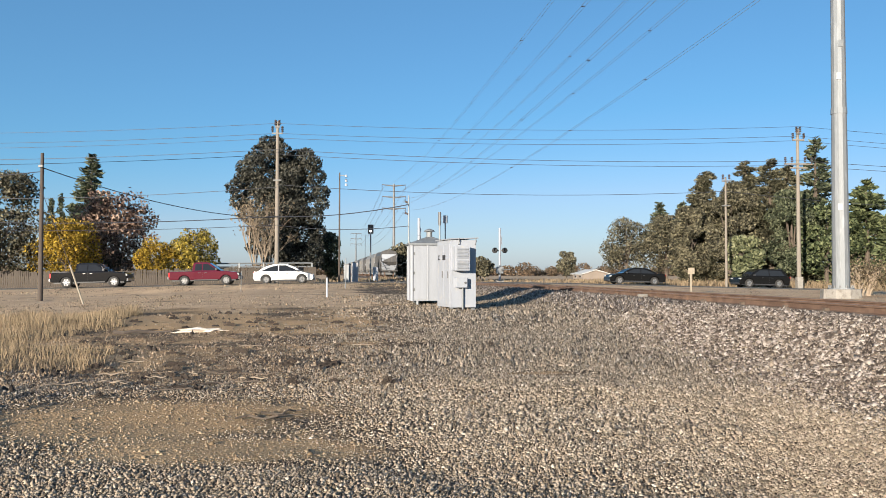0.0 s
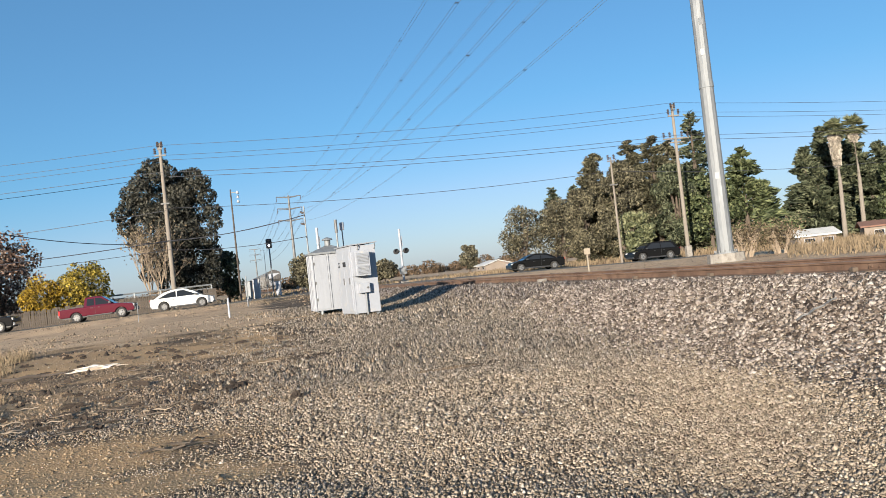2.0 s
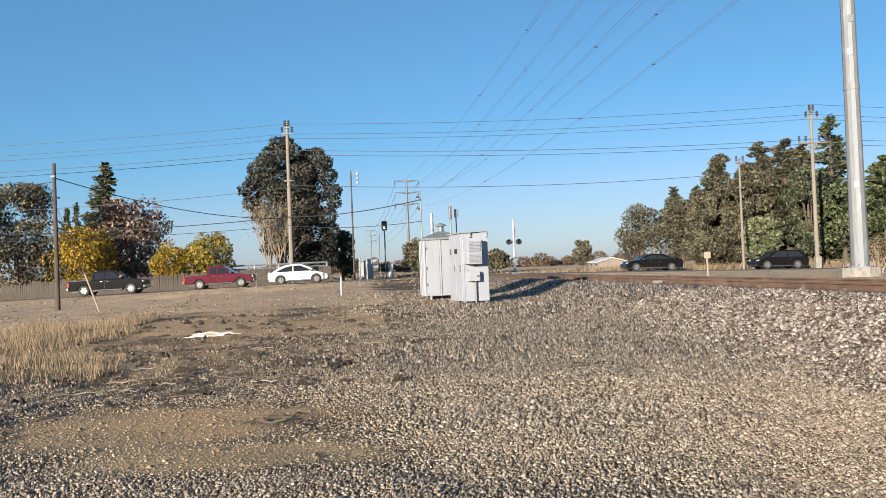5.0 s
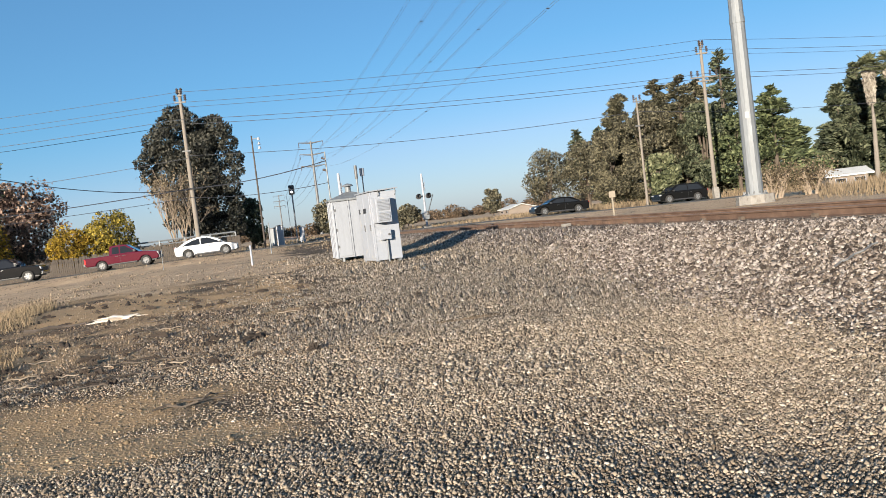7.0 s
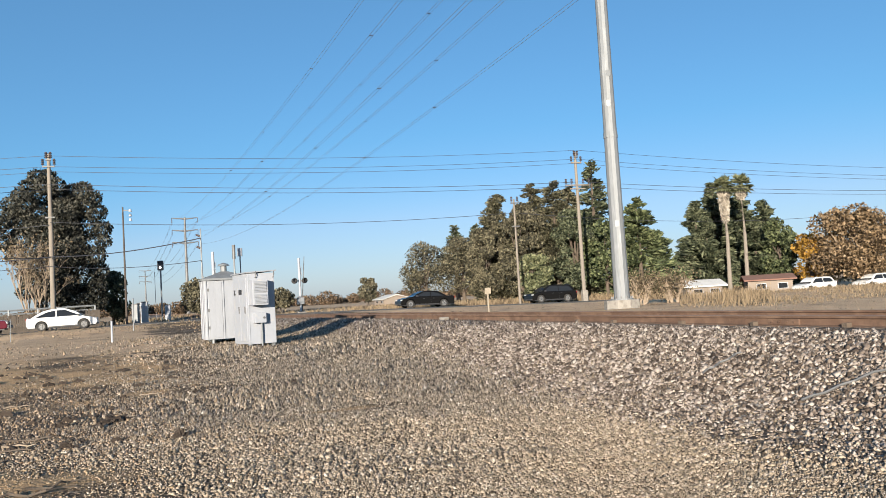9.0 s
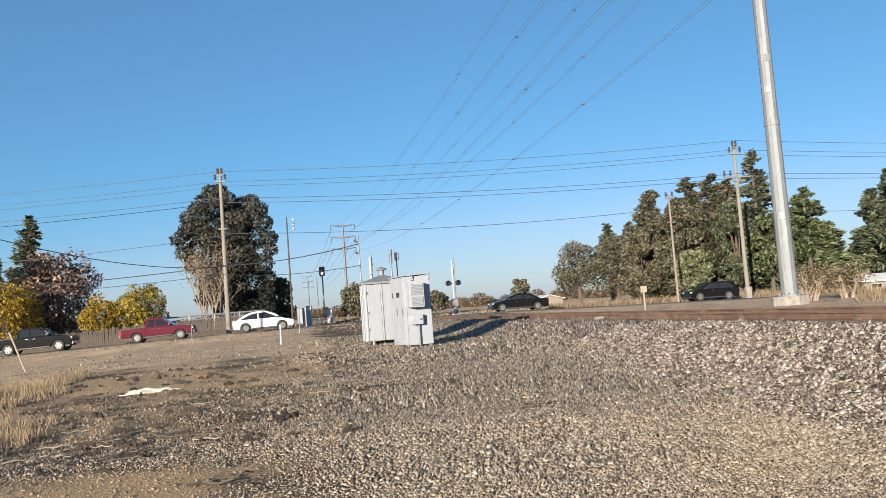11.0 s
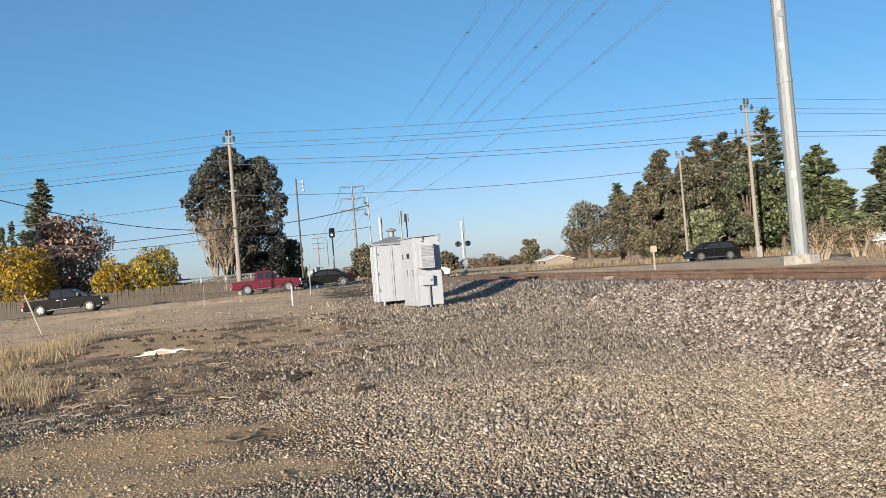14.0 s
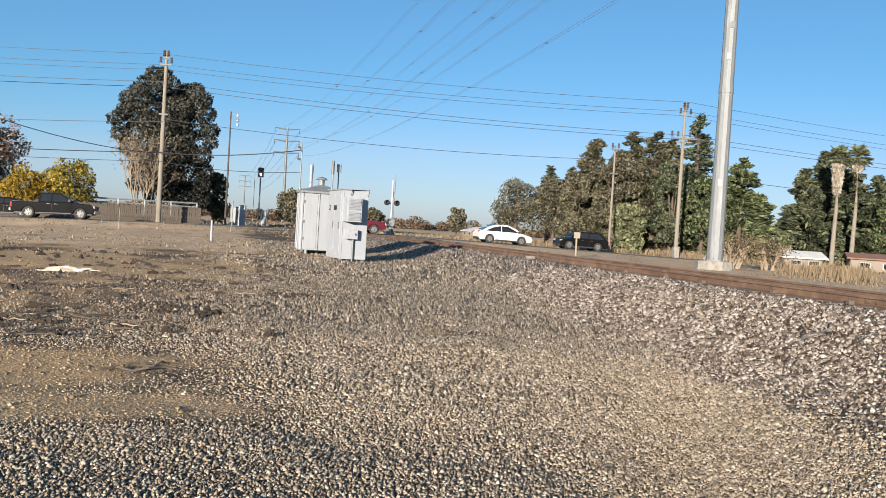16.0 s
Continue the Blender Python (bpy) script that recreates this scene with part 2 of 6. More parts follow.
M = {
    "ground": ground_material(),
    "gravel": stone_material("gravel_stone", [(0.0, (0.050, 0.039, 0.029)), (0.25, (0.185, 0.149, 0.110)), (0.7, (0.325, 0.267, 0.203)), (0.95, (0.430, 0.362, 0.283)), (1.0, (0.560, 0.500, 0.420))], dust=(0.285, 0.222, 0.155)),
    "dusty_gravel": stone_material("earth_coated_gravel", [(0.0, (0.060, 0.040, 0.026)), (0.3, (0.215, 0.153, 0.099)), (0.7, (0.340, 0.250, 0.166)), (0.95, (0.410, 0.318, 0.226)), (1.0, (0.480, 0.400, 0.310))], dust=(0.340, 0.235, 0.140)),
    "ballast": stone_material("ballast_stone", [(0.0, (0.030, 0.023, 0.019)), (0.3, (0.115, 0.091, 0.074)), (0.65, (0.240, 0.201, 0.172)), (1.0, (0.440, 0.393, 0.348))]),
    "asphalt": material("asphalt", (0.15, 0.135, 0.115), 0.95, grain=60, stain=0.5, vary=0.25, bump=0.3, spec=0.1),
    "old_paint": material("worn_road_paint", (0.62, 0.58, 0.48), 0.8, grain=20, stain=3, dirt=(0.12, 0.115, 0.11), dirt_amount=0.7),
    "rail_rust": material("rusty_rail_steel", (0.095, 0.055, 0.036), 0.8, 0.0, grain=25, stain=1.2, vary=0.3, bump=0.2, dirt=(0.150, 0.093, 0.062), dirt_amount=0.6),
    "rail_head": material("dull_rail_head", (0.20, 0.145, 0.110), 0.6, 0.2, grain=20, stain=1, vary=0.2, bump=0.05),
    "tie": material("creosoted_tie_wood", (0.10, 0.075, 0.055), 0.9, grain=18, stain=3, vary=0.3, bump=0.5, streak=(1, 8, 8)),
    "white_paint": material("white_painted_steel", (0.280, 0.297, 0.328), 0.45, 0.0, grain=14, stain=1.6, vary=0.05, bump=0.05, dirt=(0.36, 0.35, 0.33), dirt_amount=0.15),
    "silver_paint": material("silver_painted_aluminium", (0.250, 0.265, 0.290), 0.5, 0.15, grain=16, stain=1.3, vary=0.10, bump=0.08, streak=(6, 6, 0.6)),
    "galv": material("galvanised_steel", (0.165, 0.176, 0.184), 0.55, 0.25, grain=9, stain=0.9, vary=0.12, bump=0.08, dirt=(0.225, 0.238, 0.248), dirt_amount=0.3, streak=(3, 3, 0.5)),
    "galv_dark": material("weathered_dark_steel", (0.13, 0.13, 0.13), 0.6, 0.4, grain=9, stain=0.9, vary=0.15),
    "concrete": material("weathered_concrete", (0.215, 0.20, 0.178), 0.9, grain=22, stain=2.5, vary=0.2, bump=0.4, dirt=(0.13, 0.115, 0.095), dirt_amount=0.35),
    "pole_wood": material("weathered_pole_wood", (0.178, 0.156, 0.130), 0.9, grain=14, stain=1.2, vary=0.3, bump=0.4, streak=(5, 5, 0.35)),
    "pole_dark": material("dark_pole_wood", (0.062, 0.049, 0.040), 0.9, grain=14, stain=1.2, vary=0.3, bump=0.4, streak=(5, 5, 0.35)),
    "fence": material("grey_fence_wood", (0.060, 0.049, 0.039), 0.9, grain=12, stain=1.1, vary=0.35, bump=0.4, island=0.3, streak=(4, 4, 0.5)),
    "insulator": material("dark_glazed_porcelain", (0.06, 0.045, 0.04), 0.3, grain=5),
    "wire": material("weathered_aluminium_wire", (0.040, 0.042, 0.050), 0.6, 0.3, bump=0),
    "hv_wire": material("conductor_aluminium", (0.13, 0.15, 0.17), 0.6, 0.2, bump=0),
    "black": material("black_painted_metal", (0.025, 0.025, 0.027), 0.5, grain=12, bump=0.05),
    "rubber": material("tyre_rubber", (0.022, 0.021, 0.02), 0.85, grain=30, bump=0.1),
    "soil": stone_material("soil_clod", [(0.0, (0.145, 0.104, 0.064)), (0.5, (0.255, 0.193, 0.126)), (1.0, (0.355, 0.280, 0.190))]),
    "rim": material("alloy_rim", (0.34, 0.34, 0.34), 0.25, 0.8, grain=12, bump=0.02),
    "glass": material("tinted_car_glass", (0.015, 0.017, 0.02), 0.06, 0.0, grain=2, stain=0.6, vary=0.1, bump=0.0, spec=0.28),
    "chrome": material("chrome_trim", (0.6, 0.6, 0.6), 0.2, 1.0, bump=0),
    "lamp_clear": material("clear_headlamp", (0.38, 0.38, 0.38), 0.15, 0.2, bump=0),
    "lamp_red": material("red_tail_lamp", (0.38, 0.02, 0.02), 0.2, bump=0),
    "paint_white": material("white_car_paint", (0.56, 0.56, 0.55), 0.12, 0.0, vary=0.03, bump=0),
    "paint_red": material("dark_red_car_paint", (0.082, 0.010, 0.020), 0.10, 0.1, vary=0.06, bump=0),
    "paint_black": material("black_car_paint", (0.006, 0.006, 0.006), 0.22, 0.0, vary=0.06, bump=0, spec=0.15),
    "paint_charcoal": material("charcoal_car_paint", (0.008, 0.0085, 0.0095), 0.07, 0.0, vary=0.06, bump=0, spec=0.3),
    "bark": material("grey_brown_bark", (0.085, 0.066, 0.05), 0.95, grain=10, stain=1.5, vary=0.35, bump=0.5, streak=(4, 4, 0.8)),
    "pale_bark": material("pale_bare_branches", (0.235, 0.185, 0.135), 0.9, grain=10, stain=1.5, vary=0.25, bump=0.3),
    "dry_grass": material("dry_straw_grass", (0.295, 0.220, 0.135), 0.9, grain=3, stain=0.4, vary=0.2, bump=0, island=0.5, translucent=0.3),
    "reed": material("dry_reed_stalks", (0.215, 0.160, 0.098), 0.9, grain=3, stain=0.4, vary=0.25, bump=0, island=0.6, translucent=0.25),
    "roof_white": material("white_metal_roof", (0.50, 0.49, 0.46), 0.6, grain=10, stain=0.8),
    "roof_brown": material("brown_roof_shingle", (0.17, 0.09, 0.065), 0.9, grain=12, stain=0.8, vary=0.25),
    "stucco": material("cream_stucco", (0.20, 0.165, 0.135), 0.9, grain=12, stain=0.6, vary=0.12),
    "car_grey": material("weathered_grey_hopper_paint", (0.14, 0.14, 0.138), 0.6, 0.0, grain=8, stain=0.5, vary=0.15, dirt=(0.13, 0.11, 0.095), dirt_amount=0.35, streak=(3, 3, 0.5)),
    "car_dark": material("weathered_dark_hopper_paint", (0.045, 0.044, 0.044), 0.6, 0.0, grain=8, stain=0.5, vary=0.2, dirt=(0.09, 0.08, 0.07), dirt_amount=0.35, streak=(3, 3, 0.5)),
    "scrap": material("white_plastic_sheeting", (0.55, 0.48, 0.40), 0.6, grain=10, stain=3, vary=0.1, bump=0.3),
    "clod": material("dark_dirt_clod", (0.030, 0.021, 0.015), 0.95, grain=14, stain=3, vary=0.35, bump=0.8),
    "yellow_board": material("weathered_pale_signboard", (0.24, 0.205, 0.155), 0.8, grain=8, stain=2, vary=0.15),
    "euc": leaf_material("eucalyptus_leaves", (0.007, 0.008, 0.006), (0.032, 0.033, 0.026), (0.095, 0.093, 0.074)),
    "olive": leaf_material("olive_brown_leaves", (0.018, 0.017, 0.011), (0.080, 0.074, 0.047), (0.195, 0.175, 0.115)),
    "green": leaf_material("green_leaves", (0.014, 0.020, 0.008), (0.056, 0.072, 0.032), (0.160, 0.178, 0.085)),
    "cedar": leaf_material("cedar_needles", (0.012, 0.013, 0.008), (0.062, 0.060, 0.036), (0.195, 0.178, 0.112)),
    "dark_green": leaf_material("dark_conifer_needles", (0.012, 0.017, 0.009), (0.050, 0.061, 0.034), (0.150, 0.160, 0.096)),
    "yellow": leaf_material("yellow_autumn_leaves", (0.050, 0.032, 0.006), (0.290, 0.185, 0.018), (0.470, 0.330, 0.045), 0.25),
    "yellow_green": leaf_material("yellow_green_leaves", (0.035, 0.030, 0.008), (0.215, 0.165, 0.024), (0.430, 0.325, 0.055), 0.25),
    "russet": leaf_material("russet_autumn_leaves", (0.032, 0.020, 0.015), (0.150, 0.094, 0.070), (0.340, 0.240, 0.180)),
    "orange": leaf_material("orange_brown_leaves", (0.040, 0.026, 0.013), (0.160, 0.108, 0.058), (0.310, 0.225, 0.140)),
    "gold": leaf_material("golden_orange_leaves", (0.134, 0.067, 0.014), (0.332, 0.185, 0.032), (0.444, 0.270, 0.057), 0.35),
    "palm": leaf_material("palm_fronds", (0.032, 0.040, 0.018), (0.108, 0.118, 0.060), (0.225, 0.228, 0.130)),
    "palm_dry": leaf_material("dead_palm_skirt", (0.125, 0.108, 0.085), (0.300, 0.265, 0.215), (0.430, 0.390, 0.330)),
    "far": leaf_material("far_woods_leaves", (0.031, 0.024, 0.015), (0.102, 0.071, 0.045), (0.194, 0.132, 0.084)),
    "twig": leaf_material("dry_twig_leaves", (0.045, 0.033, 0.020), (0.130, 0.100, 0.062), (0.240, 0.192, 0.126)),
}


# ---- mesh helpers ----
def part(name, bm, mat, parent=None, label="", smooth_faces=False):
    me = bpy.data.meshes.new(name)
    if smooth_faces:
        for f in bm.faces:
            f.smooth = True
    bm.to_mesh(me)
    bm.free()
    me.materials.append(M[mat] if isinstance(mat, str) else mat)
    ob = new(name, me)
    if parent is not None:
        ob.parent = parent
    if label:
        ob["label"] = label
    return ob


def from_arrays(name, verts, faces, mat, parent=None, label=""):
    me = bpy.data.meshes.new(name)
    verts, faces = np.asarray(verts, dtype=np.float32), np.asarray(faces, dtype=np.int32)
    me.vertices.add(len(verts))
    me.vertices.foreach_set("co", verts.ravel())
    k = faces.shape[1]
    me.loops.add(faces.size)
    me.loops.foreach_set("vertex_index", faces.ravel())
    me.polygons.add(len(faces))
    me.polygons.foreach_set("loop_start", np.arange(0, faces.size, k, dtype=np.int32))
    me.update(calc_edges=True)
    me.materials.append(M[mat])
    ob = new(name, me)
    if parent is not None:
        ob.parent = parent
    if label:
        ob["label"] = label
    return ob


def box(bm, a, b, bevel=0.0):
    """A box between two corners, with its edges eased."""
    a, b = Vector(a), Vector(b)
    r = bmesh.ops.create_cube(bm, size=1, matrix=Matrix.Translation((a + b) / 2) @ Matrix.Diagonal((*(b - a), 1)))
    if bevel:
        es = list({e for v in r["verts"] for e in v.link_edges})
        bmesh.ops.bevel(bm, geom=es, offset=bevel, segments=2, affect="EDGES", profile=0.6)
    return bm


def boxed(a, b, bevel=0.0):
    return box(bmesh.new(), a, b, bevel)


def rod(bm, a, b, r1, r2=None, sides=10, caps=True):
    a, b = Vector(a), Vector(b)
    r2 = r1 if r2 is None else r2
    m = Matrix.Translation((a + b) / 2) @ (b - a).to_track_quat("Z", "Y").to_matrix().to_4x4()
    bmesh.ops.create_cone(bm, cap_ends=caps, segments=sides, radius1=r1, radius2=r2, depth=(b - a).length, matrix=m)
    return bm


def rodded(*a, **k):
    return rod(bmesh.new(), *a, **k)


def tube(bm, pts, radii, sides=6):
    """A tapered tube along points."""
    rings = []
    pts = [Vector(p) for p in pts]
    for i, p in enumerate(pts):
        d = (pts[min(i + 1, len(pts) - 1)] - pts[max(i - 1, 0)]).normalized()
        q = d.to_track_quat("Z", "Y")
        rings.append([bm.verts.new(p + q @ Vector((math.cos(2 * math.pi * k / sides) * radii[i], math.sin(2 * math.pi * k / sides) * radii[i], 0))) for k in range(sides)])
    for r0, r1 in zip(rings, rings[1:]):
        for k in range(sides):
            bm.faces.new((r0[k], r0[(k + 1) % sides], r1[(k + 1) % sides], r1[k]))
    bm.faces.new(rings[-1])
    return bm


def prism(bm, poly, y0, y1):
    """The outline poly in (x, z), drawn out from y0 to y1."""
    va = [bm.verts.new((x, y0, z)) for x, z in poly]
    vb = [bm.verts.new((x, y1, z)) for x, z in poly]
    fs = [bm.faces.new(va), bm.faces.new(vb[::-1])]
    for i in range(len(poly)):
        j = (i + 1) % len(poly)
        fs.append(bm.faces.new((va[i], vb[i], vb[j], va[j])))
    bmesh.ops.recalc_face_normals(bm, faces=fs)
    return va, vb


def thing(name, label, category, m, group="", kind=""):
    ob = new(name)
    ob.empty_display_size = 0.3
    ob.matrix_world = m
    return tagged(ob, label, category, group, kind)


# ---- ground ----
def zones(x, y):
    n, s = x * N.x + y * N.y, x * U.x + y * U.y
    def patch(cx, cy, rx, ry):
        return np.clip(1.25 - np.hypot((x - cx) / rx, (y - cy) / ry), 0, 1)
    dirt = np.maximum.reduce([patch(-3.0, 8.2, 2.5, 1.6), patch(-2.0, 6.9, 1.6, 0.7), 0.95 * patch(-6.0, 20.0, 6.0, 4.5), 0.62 * patch(1.5, 11.7, 1.3, 0.35), 0.55 * patch(-1.5, 15.5, 1.6, 0.8), 0.8 * patch(-9, 26, 9, 6), 0.7 * patch(-3.5, 29, 5, 1.6), 0.6 * patch(-2.2, 17.6, 2.4, 0.6)])
    dirt = np.maximum(dirt, 0.52 * smooth(2.0 - x - 0.12 * y, 0, 5) * smooth(y, 9.5, 13))
    start = 4.7 + 2.0 * smooth(s, 9, 22)
    ballast = smooth(n - start, 0, 1.7) * (1 - smooth(n, 15.5, 17.5))
    dry = np.maximum(smooth(s, 20, 31) * (1 - smooth(n, 1.0, 4.0)) * 0.85, smooth(n, 16, 18.5) * 0.9)
    dry = np.maximum(dry, smooth(-x, 7.5, 12) * 0.8)
    dry = np.maximum(dry, smooth(s, 75, 85))
    return np.clip(dirt, 0, 1), ballast, np.clip(dry, 0, 1)


def axis(marks):
    """Steps that change along the way: marks of (start, step)."""
    out = []
    for (a, st), (b, _) in zip(marks, marks[1:]):
        out += list(np.arange(a, b - st * 0.5, st))
    return np.array(out + [marks[-1][0]])


def build_ground():
    xs = axis([(-2500, 400), (-500, 60), (-140, 10), (-60, 1.2), (-16, 0.22), (16, 1.0), (70, 10), (140, 60), (500, 400), (2500, 1)])
    ys = axis([(-1200, 300), (-300, 60), (-60, 8), (-4, 0.6), (4, 0.16), (30, 0.5), (82, 4), (150, 30), (500, 200), (3500, 1)])
    X, Y = np.meshgrid(xs, ys)
    Z = land(X, Y)
    rough_ = np.zeros_like(Z)
    near = (np.abs(X) < 60) & (Y > 0) & (Y < 82)
    for i, j in zip(*np.nonzero(near)):
        p = Vector((X[i, j], Y[i, j], 0))
        rough_[i, j] = noise.fractal(p * 0.35, 1.0, 2.0, 3) * 0.05 + noise.noise(p * 1.9) * 0.018
        rut = min(1.0, max(0.0, (3.0 - X[i, j]) / 5)) * min(1.0, max(0.0, (Y[i, j] - 9) / 4))
        rough_[i, j] += rut * (noise.noise(Vector((p.x * 0.9, p.y * 2.1, 5))) * 0.022 + noise.noise(Vector((p.x * 2.3, p.y * 2.9, 7))) * 0.012)
    d = np.abs(Y - ROAD_Y - ROAD_SLOPE * X)
    off = np.abs(X * N.x + Y * N.y - TRACK)
    # a low rough bank beside the road, short of the crossing
    n = X * N.x + Y * N.y
    bank = np.exp(-((d - 9.5) / 2.6) ** 2) * (Y < ROAD_Y + ROAD_SLOPE * X) * smooth(-n, -4, 2) * (1 - smooth(-n, 9, 15)) * 0.16
    Z = Z + rough_ * smooth(d, 4.8, 7) * (0.25 + 0.75 * smooth(off, 1.5, 4)) + bank
    nx, ny = len(xs), len(ys)
    idx = np.arange(nx * ny).reshape(ny, nx)
    faces = np.stack([idx[:-1, :-1], idx[:-1, 1:], idx[1:, 1:], idx[1:, :-1]], -1).reshape(-1, 4)
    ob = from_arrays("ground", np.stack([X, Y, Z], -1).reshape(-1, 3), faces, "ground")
    a, b, c = zones(X, Y)
    col = ob.data.color_attributes.new("zone", "FLOAT_COLOR", "POINT")
    col.data.foreach_set("color", np.stack([a, b, c, np.ones_like(a)], -1).astype(np.float32).ravel())
    ob.data.polygons.foreach_set("use_smooth", np.ones(len(faces), dtype=bool))
    tagged(ob, "grey gravel yard with bare brown earth and dry verges", "ground", kind="structure")
    return xs, ys, Z


GX, GY, GZ = build_ground()


def top_z(x, y):
    """The built ground's height, for numpy arrays too."""
    x, y = np.asarray(x, dtype=float), np.asarray(y, dtype=float)
    i, j = np.clip(np.searchsorted(GX, x) - 1, 0, len(GX) - 2), np.clip(np.searchsorted(GY, y) - 1, 0, len(GY) - 2)
    u, v = (x - GX[i]) / (GX[i + 1] - GX[i]), (y - GY[j]) / (GY[j + 1] - GY[j])
    return GZ[j, i] * (1 - u) * (1 - v) + GZ[j, i + 1] * u * (1 - v) + GZ[j + 1, i] * (1 - u) * v + GZ[j + 1, i + 1] * u * v


def gz(x, y):
    return float(top_z(x, y))


OCT_V = np.array([(1, 0, 0), (0, 1, 0), (-1, 0, 0), (0, -1, 0), (0, 0, 1), (0, 0, -1)], dtype=float) * 1.15
OCT_F = np.array([(0, 1, 4), (1, 2, 4), (2, 3, 4), (3, 0, 4), (1, 0, 5), (2, 1, 5), (3, 2, 5), (0, 3, 5)])


PYR_V = np.array([(1, -0.15, -0.4), (0.1, 1, -0.4), (-1, 0.2, -0.4), (-0.15, -1, -0.4), (0.08, -0.05, 1.45)], dtype=float) * 1.0
PYR_F = np.array([(0, 1, 4), (1, 2, 4), (2, 3, 4), (3, 0, 4)])


def scatter_stones(name, x, y, size, mat, label, sink=0.35, seed=1, far=False):
    """Loose angular stones lying on the ground, each turned, squashed and chipped its own way."""
    rng = np.random.default_rng(seed)
    k = len(x)
    bv, bf = (PYR_V, PYR_F) if far else (OCT_V, OCT_F)
    c = len(bv)
    v = bv[None] * (1 + rng.uniform(-0.50, 0.36, (k, c, 1)))
    v = v * rng.uniform(0.5, 1.3, (k, 1, 3)) * np.array([1, 1, 0.85]) * (size / 2)[:, None, None]
    a, t = rng.uniform(0, 2 * np.pi, k), rng.uniform(-0.5, 0.5, k)
    ca, sa, ct, st = np.cos(a), np.sin(a), np.cos(t), np.sin(t)
    X = v[..., 0] * ct[:, None] - v[..., 2] * st[:, None]
    Zv = v[..., 0] * st[:, None] + v[..., 2] * ct[:, None]
    Yv = v[..., 1]
    P = np.stack([X * ca[:, None] - Yv * sa[:, None] + x[:, None], X * sa[:, None] + Yv * ca[:, None] + y[:, None], Zv + (top_z(x, y) + size * (0.5 - sink))[:, None]], -1)
    F = (bf[None] + c * np.arange(k)[:, None, None]).reshape(-1, 3)
    return tagged(from_arrays(name, P.reshape(-1, 3), F, mat), label, "gravel", kind="stuff")


def sector(rng, k, r0, r1, a0, a1):
    r = np.sqrt(rng.uniform(r0 ** 2, r1 ** 2, k))
    a = np.radians(rng.uniform(a0, a1, k))
    return r * np.sin(a), r * np.cos(a)


def packed(rng, pitch, r0, r1, a0, a1):
    """Stones lying side by side: a jittered lattice cut to a sector, with its pitch."""
    k = np.arange(-r1, r1, pitch)
    u, v = np.meshgrid(k, k)
    u, v = u + rng.uniform(-0.48, 0.48, u.shape) * pitch, v + rng.uniform(-0.48, 0.48, v.shape) * pitch
    x, y = (u * 0.906 - v * 0.423).ravel(), (u * 0.423 + v * 0.906).ravel()
    r, a = np.hypot(x, y), np.degrees(np.arctan2(x, y))
    keep = (r >= r0) & (r < r1) & (a > a0) & (a < a1)
    return x[keep], y[keep], np.full(int(keep.sum()), pitch)


